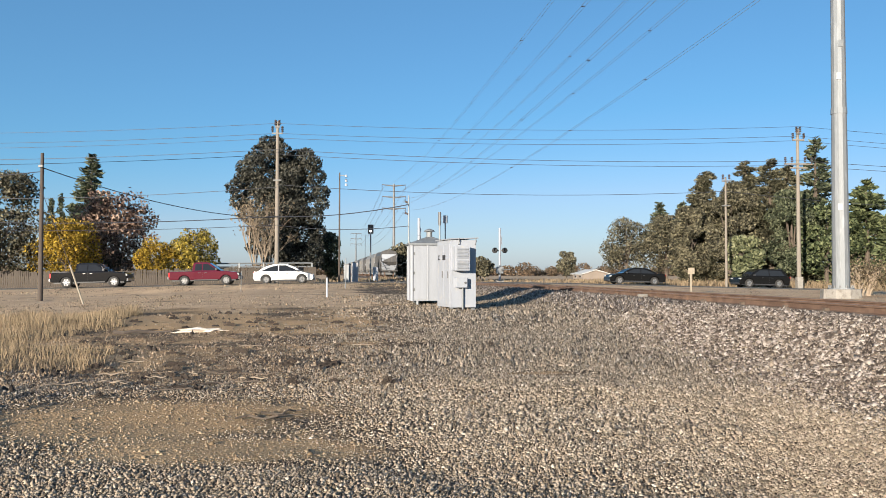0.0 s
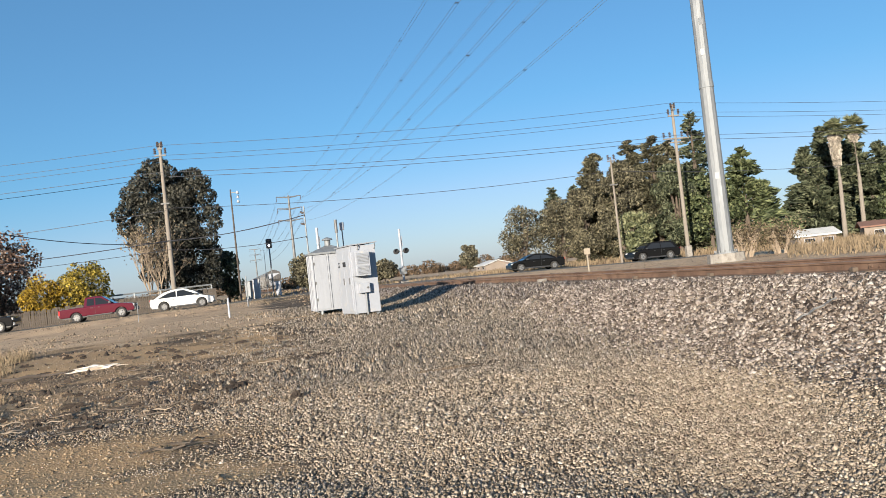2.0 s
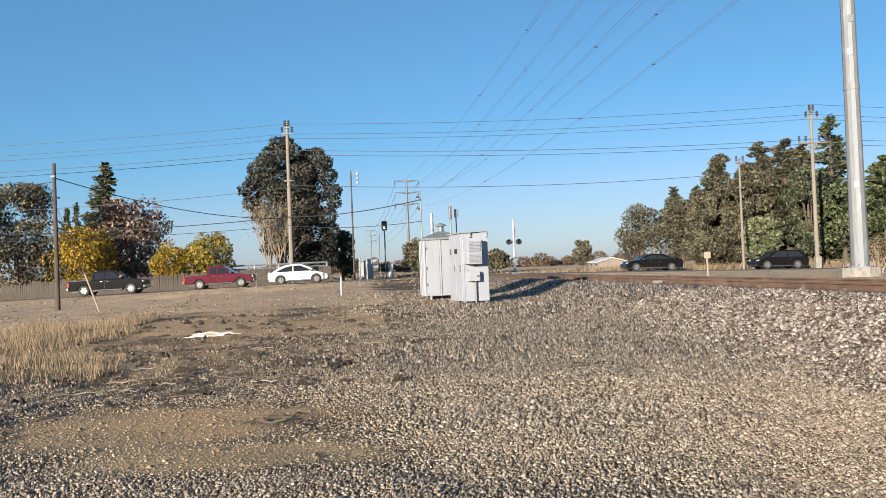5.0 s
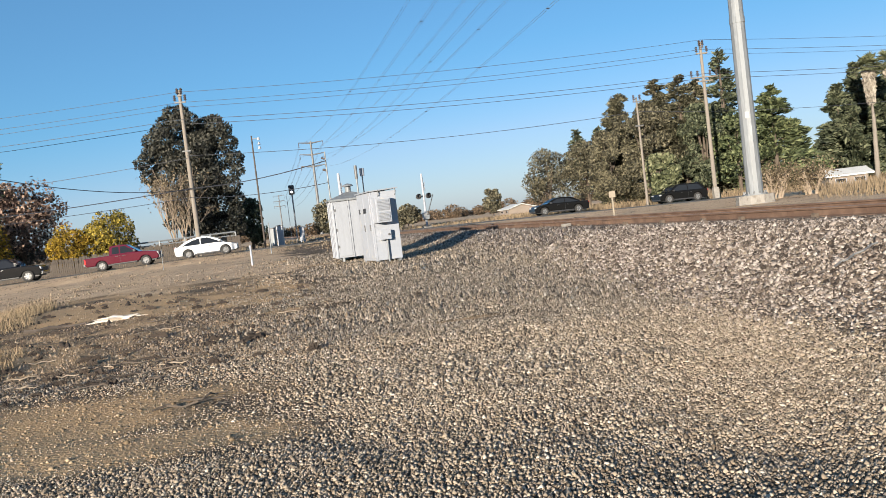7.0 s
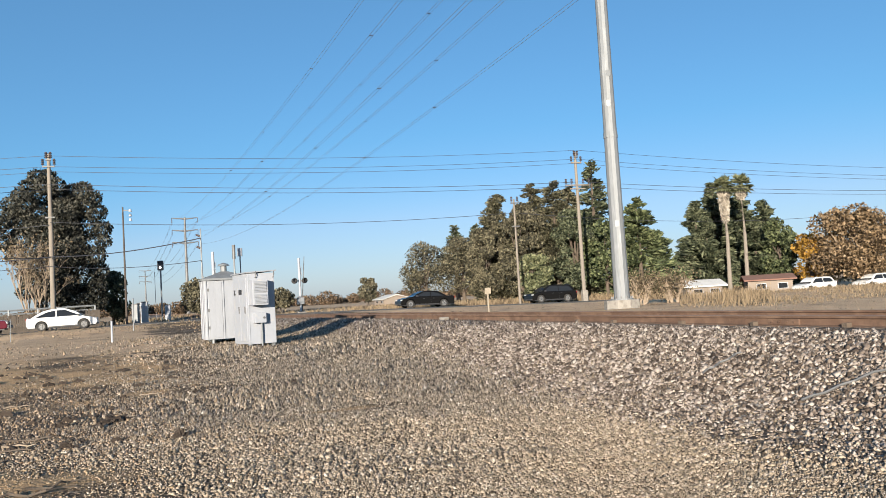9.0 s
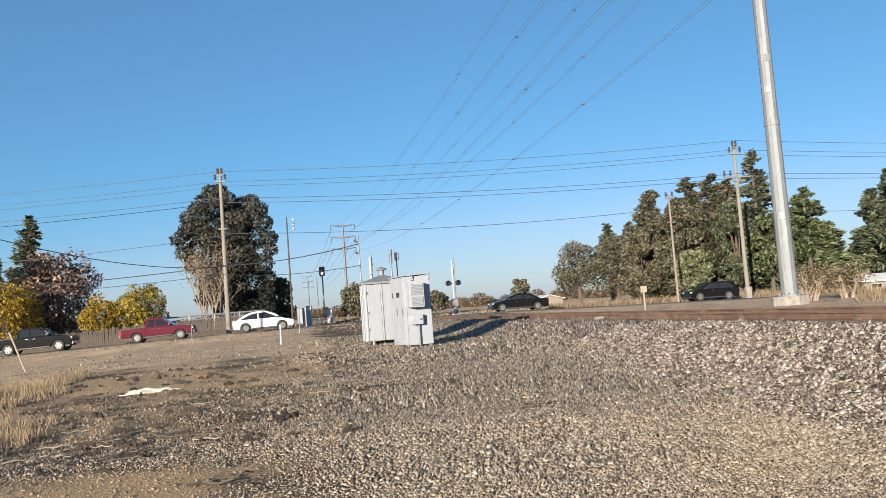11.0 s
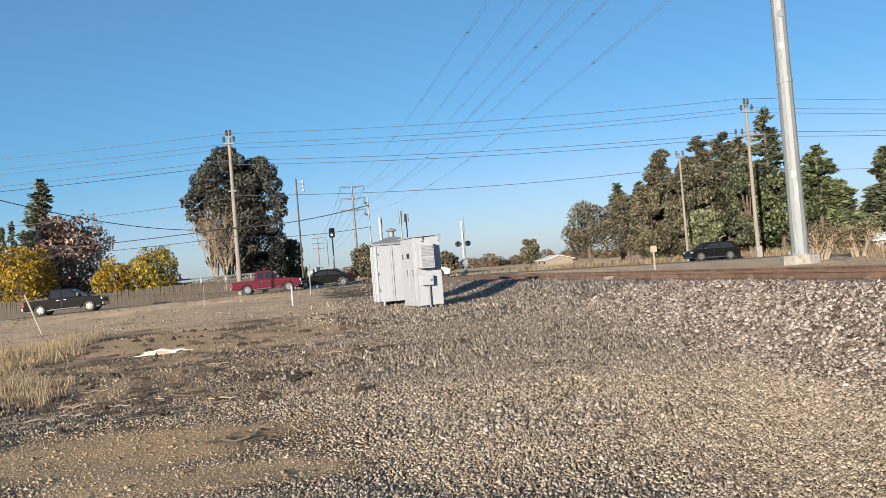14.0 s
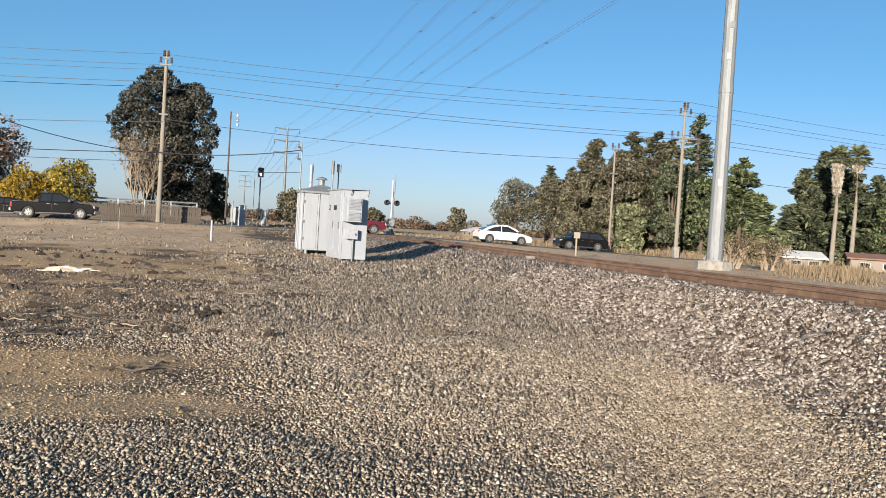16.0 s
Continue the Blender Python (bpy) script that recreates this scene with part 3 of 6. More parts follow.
def build_gravel():
    rng = np.random.default_rng(5)
    beds = [packed(rng, 0.0225, 4.4, 7.5, -31, 46), packed(rng, 0.030, 7.5, 12.5, -31, 46), packed(rng, 0.047, 12.5, 20, -30, 40), packed(rng, 0.075, 20, 42, -30, 24)]
    x, y, pitch = (np.concatenate([b[i] for b in beds]) for i in range(3))
    dirt, bal, dry = zones(x, y)
    patchy = np.array([noise.noise(Vector((a * 0.9, b * 0.9, 3))) for a, b in zip(x, y)])
    keep = rng.uniform(0, 1, len(x)) < np.clip(1.0 - 1.15 * dirt - 0.95 * dry + 0.45 * patchy, 0.06, 1) * (1 - bal * 0.8)
    n = x * N.x + y * N.y
    keep &= (n < 9)
    x, y, pitch = x[keep], y[keep], pitch[keep]
    size = pitch * 1.12 * np.clip(rng.lognormal(0, 0.28, len(x)), 0.5, 1.6)
    size *= 1 - 0.45 * np.clip(zones(x, y)[0] * 1.5, 0, 1)
    reach = np.hypot(x, y) + rng.normal(0, 0.8, len(x))
    near = reach < 11.0
    # towards the bare earth the stones lie deeper and wear a coat of it
    dusty = rng.uniform(0, 1, len(x)) < smooth(2.5 - x - 0.12 * y, 0, 6) * smooth(y, 8, 12)
    for q, mat, far, sink in ((near & ~dusty, "gravel", False, 0.35), (~near & ~dusty, "gravel", True, 0.35), (near & dusty, "dusty_gravel", False, 0.42), (~near & dusty, "dusty_gravel", True, 0.42)):
        scatter_stones("gravel", x[q], y[q], size[q], mat, "grey and tan crushed gravel spread over the yard" if mat == "gravel" else "earth-coated gravel trodden into the yard", sink, seed=7, far=far)
    px, py = rng.uniform(-6.5, 0.3, 8500), rng.uniform(5.6, 11.0, 8500)
    keep = zones(px, py)[0] > 0.3
    px, py = px[keep], py[keep]
    scatter_stones("pebbles", px, py, np.clip(rng.lognormal(math.log(0.016), 0.5, len(px)), 0.007, 0.05), "soil", "small brown pebbles and crumbs on bare earth", seed=12, far=False)
    # clods of soil on the dry ground and banks
    s = rng.uniform(22, 62, 30000)
    n = rng.uniform(-22, 6, len(s))
    x, y = n * N.x + s * U.x, n * N.y + s * U.y
    _, _, dry = zones(x, y)
    patchy = np.array([noise.noise(Vector((a * 0.35, b * 0.35, 6))) for a, b in zip(x, y)])
    d = ROAD_Y + ROAD_SLOPE * x - y
    keep = (d > 4.6) & (rng.uniform(0, 1, len(x)) < -0.06 + 0.8 * patchy + (0.25 + 0.6 * smooth(x, -14, -5)) * np.exp(-((d - 9.5) / 3.0) ** 2))
    x, y = x[keep], y[keep]
    size = np.clip(rng.lognormal(math.log(0.072), 0.45, len(x)), 0.03, 0.16)
    scatter_stones("soil_clods", x, y, size, "soil", "tan clods of dry soil on the bare ground", seed=9, far=True)
    x, y = rng.uniform(10, 70, 9000), rng.uniform(14, 66, 9000)
    n, d = x * N.x + y * N.y, ROAD_Y + ROAD_SLOPE * x - y
    keep = (n > 14) & (d > 4.6)
    x, y = x[keep], y[keep]
    size = np.clip(rng.lognormal(math.log(0.04), 0.4, len(x)), 0.02, 0.12)
    scatter_stones("soil_clods", x, y, size, "soil", "tan clods of dry soil beyond the track", seed=10, far=True)
    s = rng.uniform(3, 50, 118000)
    n = 5.0 + 4.6 * rng.uniform(0, 1, len(s)) ** 0.8
    x, y = n * N.x + s * U.x, n * N.y + s * U.y
    a = np.degrees(np.arctan2(x, y))
    keep = (a < 47) & (rng.uniform(0, 1, len(s)) < np.clip((n - 4.6 - 2.0 * smooth(s, 9, 22)) / 2.4, 0, 1)) & (rng.uniform(0, 1, len(s)) < np.clip(24 / (s + 4), 0.35, 1))
    x, y, s, n = x[keep], y[keep], s[keep], n[keep]
    size = np.clip(rng.lognormal(math.log(0.050), 0.28, len(x)), 0.028, 0.10) * (1 + 0.014 * s) * (0.65 + 0.35 * smooth(n, 5.2, 8))
    for q, far in ((s < 20, False), (s >= 20, True)):
        scatter_stones("ballast", x[q], y[q], size[q], "ballast", "pale broken railway ballast stones on the track's shoulder", seed=8, far=far)


# ---- road and track ----
def road_point(x, off, dz=0.0):
    """A place on the road: x along, off metres across from its middle."""
    return Vector((x, ROAD_Y + ROAD_SLOPE * x + off, float(road_z(x)) + dz))


def build_road():
    xs = np.concatenate([np.arange(-260, -60, 10), np.arange(-60, 80, 1.5), np.arange(80, 261, 10)])
    bm = bmesh.new()
    rows_ = []
    for x in xs:
        jig = 0.12 * math.sin(x * 1.7) + 0.10 * math.sin(x * 0.61 + 1)
        prof = [(-ROAD_HALF + jig, -0.09), (-ROAD_HALF + 0.1 + jig, 0.0), (-1.8, 0.035), (0, 0.06), (1.8, 0.035), (ROAD_HALF, 0.0), (ROAD_HALF + 0.1, -0.09)]
        rows_.append([bm.verts.new(road_point(x, o, dz - 0.04)) for o, dz in prof])
    for a, b in zip(rows_, rows_[1:]):
        for k in range(len(a) - 1):
            bm.faces.new((a[k], b[k], b[k + 1], a[k + 1]))
    tagged(part("road", bm, "asphalt", smooth_faces=True), "worn grey two-lane asphalt road over the railway", "road", kind="structure")
    bm = bmesh.new()
    for off in (-0.12, 0.12, -3.75, 3.75):
        q = [(bm.verts.new(road_point(x, off - 0.05, 0.055 - 0.04 - 0.0145 * abs(off) + 0.010)), bm.verts.new(road_point(x, off + 0.05, 0.055 - 0.04 - 0.0145 * abs(off) + 0.010))) for x in np.arange(-80, 81, 2.0)]
        for i, (a, b) in enumerate(zip(q, q[1:])):
            bm.faces.new((a[0], b[0], b[1], a[1]))
    tagged(part("road_marking", bm, "old_paint"), "worn painted lane lines on the asphalt", "road marking", kind="structure")


def build_track():
    track = thing("railway_track", "single railway track of rusty rails on pale ballast", "railway track", Matrix.Identity(4), kind="structure")
    ss = list(np.arange(-60, 90, 5.0)) + list(np.arange(90, 900, 60.0))
    side = [(0.075, 0.0), (0.075, 0.014), (0.012, 0.035), (0.010, 0.128), (0.036, 0.142), (0.036, 0.168), (0.026, 0.177)]
    prof = side + [(-a, b) for a, b in side[::-1]]
    for off in (-0.755, 0.755):
        bm = bmesh.new()
        rings = [[bm.verts.new(ns(TRACK + off + a, s, float(rail_z(s)) - 0.18 + b)) for a, b in prof] for s in ss]
        for r0, r1 in zip(rings, rings[1:]):
            for k in range(len(prof)):
                bm.faces.new((r0[k], r1[k], r1[(k + 1) % len(prof)], r0[(k + 1) % len(prof)]))
        rail = part("rail", bm, "rail_rust", track)
        bm = bmesh.new()
        tops = [[bm.verts.new(ns(TRACK + off + a, s, float(rail_z(s)) - 0.18 + b)) for a, b in [(-0.034, 0.1735), (-0.024, 0.1805), (0.024, 0.1805), (0.034, 0.1735)]] for s in ss]
        for r0, r1 in zip(tops, tops[1:]):
            for k in range(3):
                bm.faces.new((r0[k], r1[k], r1[k + 1], r0[k + 1]))
        part("rail_head", bm, "rail_head", rail, "worn dull brown running surface")
    tie = bmesh.new()
    box(tie, (-1.3, -0.115, -0.18), (1.3, 0.115, 0), 0.012)
    me = bpy.data.meshes.new("tie")
    tie.to_mesh(me)
    tie.free()
    me.materials.append(M["tie"])
    rng = random.Random(4)
    for i in range(150):
        s = -14 + i * 0.53
        if 60 < s < 72:
            continue
        o = new("tie", me)
        o.matrix_world = Matrix.Translation(ns(TRACK + rng.uniform(-0.04, 0.04), s, float(rail_z(s)) - 0.165)) @ pose(0, 0, 0, 0, 0, math.degrees(TA) + rng.uniform(-1.2, 1.2))
        o.parent = track
    # joint bars and spikes where the near rail shows its side
    bar = bmesh.new()
    box(bar, (-0.018, -0.33, 0.03), (0.018, 0.33, 0.125), 0.006)
    for k in range(4):
        rod(bar, (-0.04, -0.24 + 0.16 * k, 0.078), (0, -0.24 + 0.16 * k, 0.078), 0.017, sides=6)
    mb = bpy.data.meshes.new("joint_bar")
    bar.to_mesh(mb)
    bar.free()
    mb.materials.append(M["rail_rust"])
    for s in (10.6, 22.4, 34.5, 46.2):
        o = new("joint_bar", mb)
        o.matrix_world = Matrix.Translation(ns(TRACK - 0.755 - 0.028, s, float(rail_z(s)) - 0.18)) @ pose(0, 0, 0, 0, 0, math.degrees(TA))
        o.parent = track


    anchor = bmesh.new()
    box(anchor, (-0.05, -0.055, 0.0), (0.05, 0.055, 0.075), 0.012)
    ma = bpy.data.meshes.new("rail_anchor")
    anchor.to_mesh(ma)
    anchor.free()
    ma.materials.append(M["tie"])
    for s in (7.6, 9.3, 11.2, 13.1, 15.4, 16.9, 18.8, 20.9, 24.2, 27.6, 29.3, 33.2, 36.0, 38.2, 41.5, 45.0):
        o = new("rail_anchor", ma)
        o.matrix_world = Matrix.Translation(ns(TRACK - 0.755 - 0.10, s, float(rail_z(s)) - 0.175)) @ pose(0, 0, 0, 0, 0, math.degrees(TA) + 10 * math.sin(s))
        o.parent = track


# ---- wayside boxes ----
def build_cabinet():
    """White equipment house with a wall air conditioner; its own axes: x across the track, y along it."""
    m = Matrix.Translation(ns(3.80, 24.7, gz(*ns(4.2, 25.4).xy) + 0.0)) @ pose(0, 0, 0, 0, 0, math.degrees(TA) + 9)
    c = thing("signal_cabinet", "white painted steel railway signal cabinet with wall air conditioner, on gravel", "signal cabinet", m)
    W, L, H = 0.82, 1.45, 2.17
    part("body", boxed((0, 0, 0.08), (W, L, H), 0.012), "white_paint", c)
    for x in (0.06, W - 0.06):
        for y in (0.15, L - 0.15):
            part("foot", boxed((x - 0.05, y - 0.05, -0.12), (x + 0.05, y + 0.05, 0.085)), "galv", c)
    bm = bmesh.new()
    va, vb = prism(bm, [(-0.05, 0.0), (W + 0.06, 0.045), (W + 0.06, 0.075), (-0.05, 0.035)], -0.06, L + 0.06)
    bmesh.ops.translate(bm, verts=bm.verts, vec=(0, 0, H + 0.01))
    part("roof", bm, "silver_paint", c, "thin sloping metal roof")
    for x in (0.24, W - 0.03):
        bm = tube(bmesh.new(), [(x, -0.005, H - 0.13), (x, -0.06, H - 0.12), (x + 0.01, -0.075, H - 0.03), (x, -0.05, H + 0.05)], [0.018] * 4)
        part("lifting_hook", bm, "galv_dark", c)
    # doors on the long side and the end
    d = part("door", boxed((-0.022, 0.12, 0.16), (0.0, L / 2 - 0.01, H - 0.12), 0.006), "white_paint", c)
    part("handle", boxed((-0.05, 0.2, 1.0), (-0.02, 0.23, 1.2), 0.005), "galv_dark", d)
    d2 = part("door", boxed((-0.022, L / 2 + 0.01, 0.16), (0.0, L - 0.12, H - 0.12), 0.006), "white_paint", c)
    part("handle", boxed((-0.05, L / 2 + 0.05, 1.0), (-0.02, L / 2 + 0.08, 1.2), 0.005), "galv_dark", d2)
    part("corner_trim", boxed((-0.012, -0.012, 0.1), (0.03, 0.004, H - 0.02), 0.004), "white_paint", c)
    bm = bmesh.new()
    for x in (-0.028,):
        box(bm, (x, 1.12, 1.56), (x + 0.004, 1.28, 1.60))
        box(bm, (x, 1.17, 1.60), (x + 0.004, 1.23, 1.68))
        box(bm, (x, 1.12, 1.68), (x + 0.004, 1.28, 1.71))
    part("stencil", bm, "black", c, "small black stencil mark")
    part("stencil", boxed((-0.028, 0.50, 1.56), (-0.024, 0.80, 1.71)), "black", c, "small unreadable black stencil mark")
    # air conditioner
    ac = part("air_conditioner", boxed((0.03, -0.36, 1.22), (0.50, -0.002, 1.98), 0.015), "white_paint", c, "white louvred wall air conditioner")
    for z0, z1 in ((1.60, 1.90), (1.28, 1.52)):
        part("louvre_frame", boxed((0.07, -0.372, z0 - 0.02), (0.46, -0.358, z1 + 0.02), 0.004), "silver_paint", ac)
        k = 7 if z1 - z0 > 0.27 else 6
        for i in range(k):
            z = z0 + (z1 - z0) * (i + 0.5) / k
            bm = bmesh.new()
            bmesh.ops.create_cube(bm, size=1, matrix=Matrix.Translation((0.265, -0.38, z)) @ pose(0, 0, 0, 35, 0, 0) @ Matrix.Diagonal((0.36, 0.03, 0.006, 1)))
            part("slat", bm, "white_paint", ac)
    # slanted hood and meter box below, with its conduit
    bm = bmesh.new()
    prism(bm, [(0, 0), (0.26, 0), (0.26, 0.02), (0, 0.30)], 0, 0.012)
    bmesh.ops.translate(bm, verts=bm.verts, vec=(0.04, -0.014, 0.82))
    part("backing_plate", bm, "white_paint", c)
    mb = part("meter_box", boxed((0.12, -0.20, 0.70), (0.47, -0.002, 1.0), 0.012), "white_paint", c)
    part("lock", rodded((0.40, -0.215, 0.85), (0.40, -0.198, 0.85), 0.035), "galv_dark", mb)
    part("conduit", rodded((0.36, -0.07, 0.02), (0.36, -0.07, 0.73), 0.03), "galv", c)


def build_bungalow():
    m = Matrix.Translation(ns(3.05, 29.3, gz(*ns(3.7, 30).xy) + 0.0)) @ pose(0, 0, 0, 0, 0, math.degrees(TA))
    c = thing("signal_bungalow", "silver-grey sheet metal signal bungalow with roof vent, on gravel", "signal bungalow", m)
    W, L, H = 1.5, 1.3, 2.19
    part("body", boxed((0, 0, 0.14), (W, L, H), 0.012), "silver_paint", c)
    for x in (0.25, W - 0.25):
        for y in (0.1, L - 0.1):
            part("foot", rodded((x, y, -0.25), (x, y, 0.15), 0.06), "galv", c)
    bm = bmesh.new()
    lo = [bm.verts.new(p) for p in ((-0.07, -0.07, H), (W + 0.07, -0.07, H), (W + 0.07, L + 0.07, H), (-0.07, L + 0.07, H))]
    mid = [bm.verts.new((v.co.x, v.co.y, H + 0.05)) for v in lo]
    up = [bm.verts.new(p) for p in ((W * 0.42, L * 0.4, H + 0.30), (W * 0.58, L * 0.4, H + 0.30), (W * 0.58, L * 0.6, H + 0.30), (W * 0.42, L * 0.6, H + 0.30))]
    bm.faces.new(lo[::-1]), bm.faces.new(up)
    for a, b in ((lo, mid), (mid, up)):
        for k in range(4):
            bm.faces.new((a[k], a[(k + 1) % 4], b[(k + 1) % 4], b[k]))
    part("roof", bm, "galv", c, "low hipped metal roof")
    bm = bmesh.new()
    rod(bm, (W * 0.5, L * 0.5, H + 0.28), (W * 0.5, L * 0.5, H + 0.50), 0.11, sides=14)
    rod(bm, (W * 0.5, L * 0.5, H + 0.50), (W * 0.5, L * 0.5, H + 0.56), 0.21, 0.17, sides=14)
    rod(bm, (W * 0.5, L * 0.5, H + 0.56), (W * 0.5, L * 0.5, H + 0.61), 0.17, 0.03, sides=14)
    part("roof_vent", bm, "galv", c, "mushroom-shaped metal roof vent")
    for x in (0.05, 0.62, W - 0.05):
        part("seam_rib", boxed((x - 0.025, -0.03, 0.14), (x + 0.025, 0.0, H - 0.01), 0.006), "silver_paint", c)
    for y in (0.1, L / 2, L - 0.1):
        part("seam_rib", boxed((-0.03, y - 0.025, 0.14), (0.0, y + 0.025, H - 0.01), 0.006), "silver_paint", c)
    part("door", boxed((0.11, -0.018, 0.2), (0.58, 0.0, H - 0.08), 0.005), "silver_paint", c)
    part("eave_trim", boxed((-0.09, -0.09, H - 0.02), (W + 0.09, -0.07, H + 0.03), 0.004), "galv", c)
    for z in (0.5, 1.1, 1.8):
        part("hinge", boxed((0.09, -0.035, z), (0.14, -0.015, z + 0.1)), "galv_dark", c)
    a = thing("antenna_mast", "slim pole with a dark whip antenna behind the cabinet", "antenna", Matrix.Translation(ns(3.80, 27.2, gz(*ns(3.8, 27.2).xy))))
    part("pole", rodded((0, 0, 0), (0, 0, 2.82), 0.03), "galv", a)
    part("whip", rodded((0, 0, 2.77), (0, 0, 3.22), 0.05, sides=12), "galv_dark", a)
    b = thing("antenna_mast", "slim pole with a white panel antenna behind the cabinet", "antenna", Matrix.Translation(ns(4.05, 27.6, gz(*ns(4.05, 27.6).xy))))
    part("pole", rodded((0, 0, 0), (0, 0, 2.92), 0.022), "galv", b)
    part("panel", rodded((0, -0.03, 2.87), (0, -0.03, 3.13), 0.085, sides=14), "white_paint", b)


# ---- poles and wires ----
def wire(name, a, b, sag, r, mat, label="", group=""):
    """A hanging wire between two points."""
    a, b = Vector(a), Vector(b)
    k = 26
    pts = [a.lerp(b, i / k) - Vector((0, 0, sag * 4 * (i / k) * (1 - i / k))) for i in range(k + 1)]
    bm = bmesh.new()
    tube(bm, pts, [r] * len(pts), 5)
    return tagged(part(name, bm, mat), label or "dark overhead wire between poles", "wire", group)


def build_pole(x, y, height, name, label, arms, mat="pole_wood", r=0.17, lean=(0, 0), yaw=0):
    p = thing(name, label, "utility pole", Matrix.Translation((x, y, gz(x, y) - 0.02)) @ pose(0, 0, 0, lean[0], lean[1], yaw), group="utility poles")
    part("pole", rodded((0, 0, -0.3), (0, 0, height), r, r * 0.62, sides=14), mat, p)
    for z, half, ins in arms:
        arm = part("crossarm", boxed((-half, -0.20, z - 0.06), (half, -0.08, z + 0.06), 0.01), mat if half > 0.5 else "galv_dark", p)
        for dx in ins:
            bm = bmesh.new()
            rod(bm, (dx, -0.14, z + 0.05), (dx, -0.14, z + 0.20), 0.03)
            for k in range(3):
                rod(bm, (dx, -0.14, z + 0.18 + 0.16 * k), (dx, -0.14, z + 0.30 + 0.16 * k), 0.13, 0.07)
            part("insulator", bm, "insulator", arm, "dark glazed insulator")
    return p


def build_monopole():
    x, y = 19.36, 39.62
    g = gz(x, y)
    p = thing("steel_monopole", "tall tapered galvanised steel transmission pole on a concrete footing", "transmission pole", Matrix.Translation((x, y, 0)))
    base = 0.80
    bm = bmesh.new()
    rod(bm, (0, 0, g - 0.3), (0, 0, base - 0.02), 0.98, 0.94, sides=9)
    part("footing", bm, "concrete", p, "weathered round concrete footing")
    part("base_flange", rodded((0, 0, base - 0.03), (0, 0, base + 0.05), 0.60, sides=12), "galv", p)
    zs = [base + 0.04, 9.6, 18.2, 33.5]
    rs = lambda z: 0.388 - 0.0046 * (z - base)
    for a, b in zip(zs, zs[1:]):
        over = 0.5 if b < 33 else 0
        part("shaft_section", rodded((0, 0, a), (0, 0, b), rs(a) + (0.02 if a < 2 else 0.0), rs(b), sides=12), "galv", p)
        if over:
            part("slip_joint", rodded((0, 0, b - 0.25), (0, 0, b + 0.05), rs(b) + 0.03, rs(b) + 0.02, sides=12), "galv", p)
    for k in range(12):
        a = k * math.pi / 6
        part("anchor_bolt", rodded((0.54 * math.cos(a), 0.54 * math.sin(a), base + 0.04), (0.54 * math.cos(a), 0.54 * math.sin(a), base + 0.16), 0.035, sides=6), "galv_dark", p)
    for z, h in ((20.5, 3.4), (25.0, 3.9), (29.5, 3.4)):
        for sgn in (-1, 1):
            part("crossarm", rodded((0, 0, z), tuple(N * (sgn * h) + Vector((0, 0, z + 0.5))), 0.16, 0.08, sides=8), "galv", p)
    for sgn, z in ((1, 4.6), (1, 11.0), (-1, 12.6)):
        bm = bmesh.new()
        box(bm, (-0.12, -rs(z) - 0.012, z), (0.10, -rs(z) + 0.08, z + 0.34), 0.004)
        bmesh.ops.rotate(bm, verts=bm.verts, cent=(0, 0, 0), matrix=Matrix.Rotation(radians(-14 - 8 * sgn), 3, "Z"))
        part("plate", bm, "galv", p, "small grey plate")


def build_tower(x, y, height, span):
    p = thing("transmission_pole", "distant grey steel transmission pole with three pairs of arms", "transmission pole", Matrix.Translation((x, y, 0)), group="transmission poles")
    part("shaft", rodded((0, 0, -0.5), (0, 0, height), 0.62, 0.3, sides=10), "galv_dark", p)
    for k in range(3):
        z = height - 0.5 - k * height * 0.125
        for sgn in (-1, 1):
            part("crossarm", rodded((0, 0, z - 0.2), tuple(N * (sgn * span) + Vector((0, 0, z + 0.25))), 0.28, 0.14, sides=6), "galv_dark", p)
            part("insulator_string", rodded(tuple(N * (sgn * span) + Vector((0, 0, z + 0.2))), tuple(N * (sgn * span) + Vector((0, 0, z - 1.5))), 0.10, sides=6), "insulator", p)


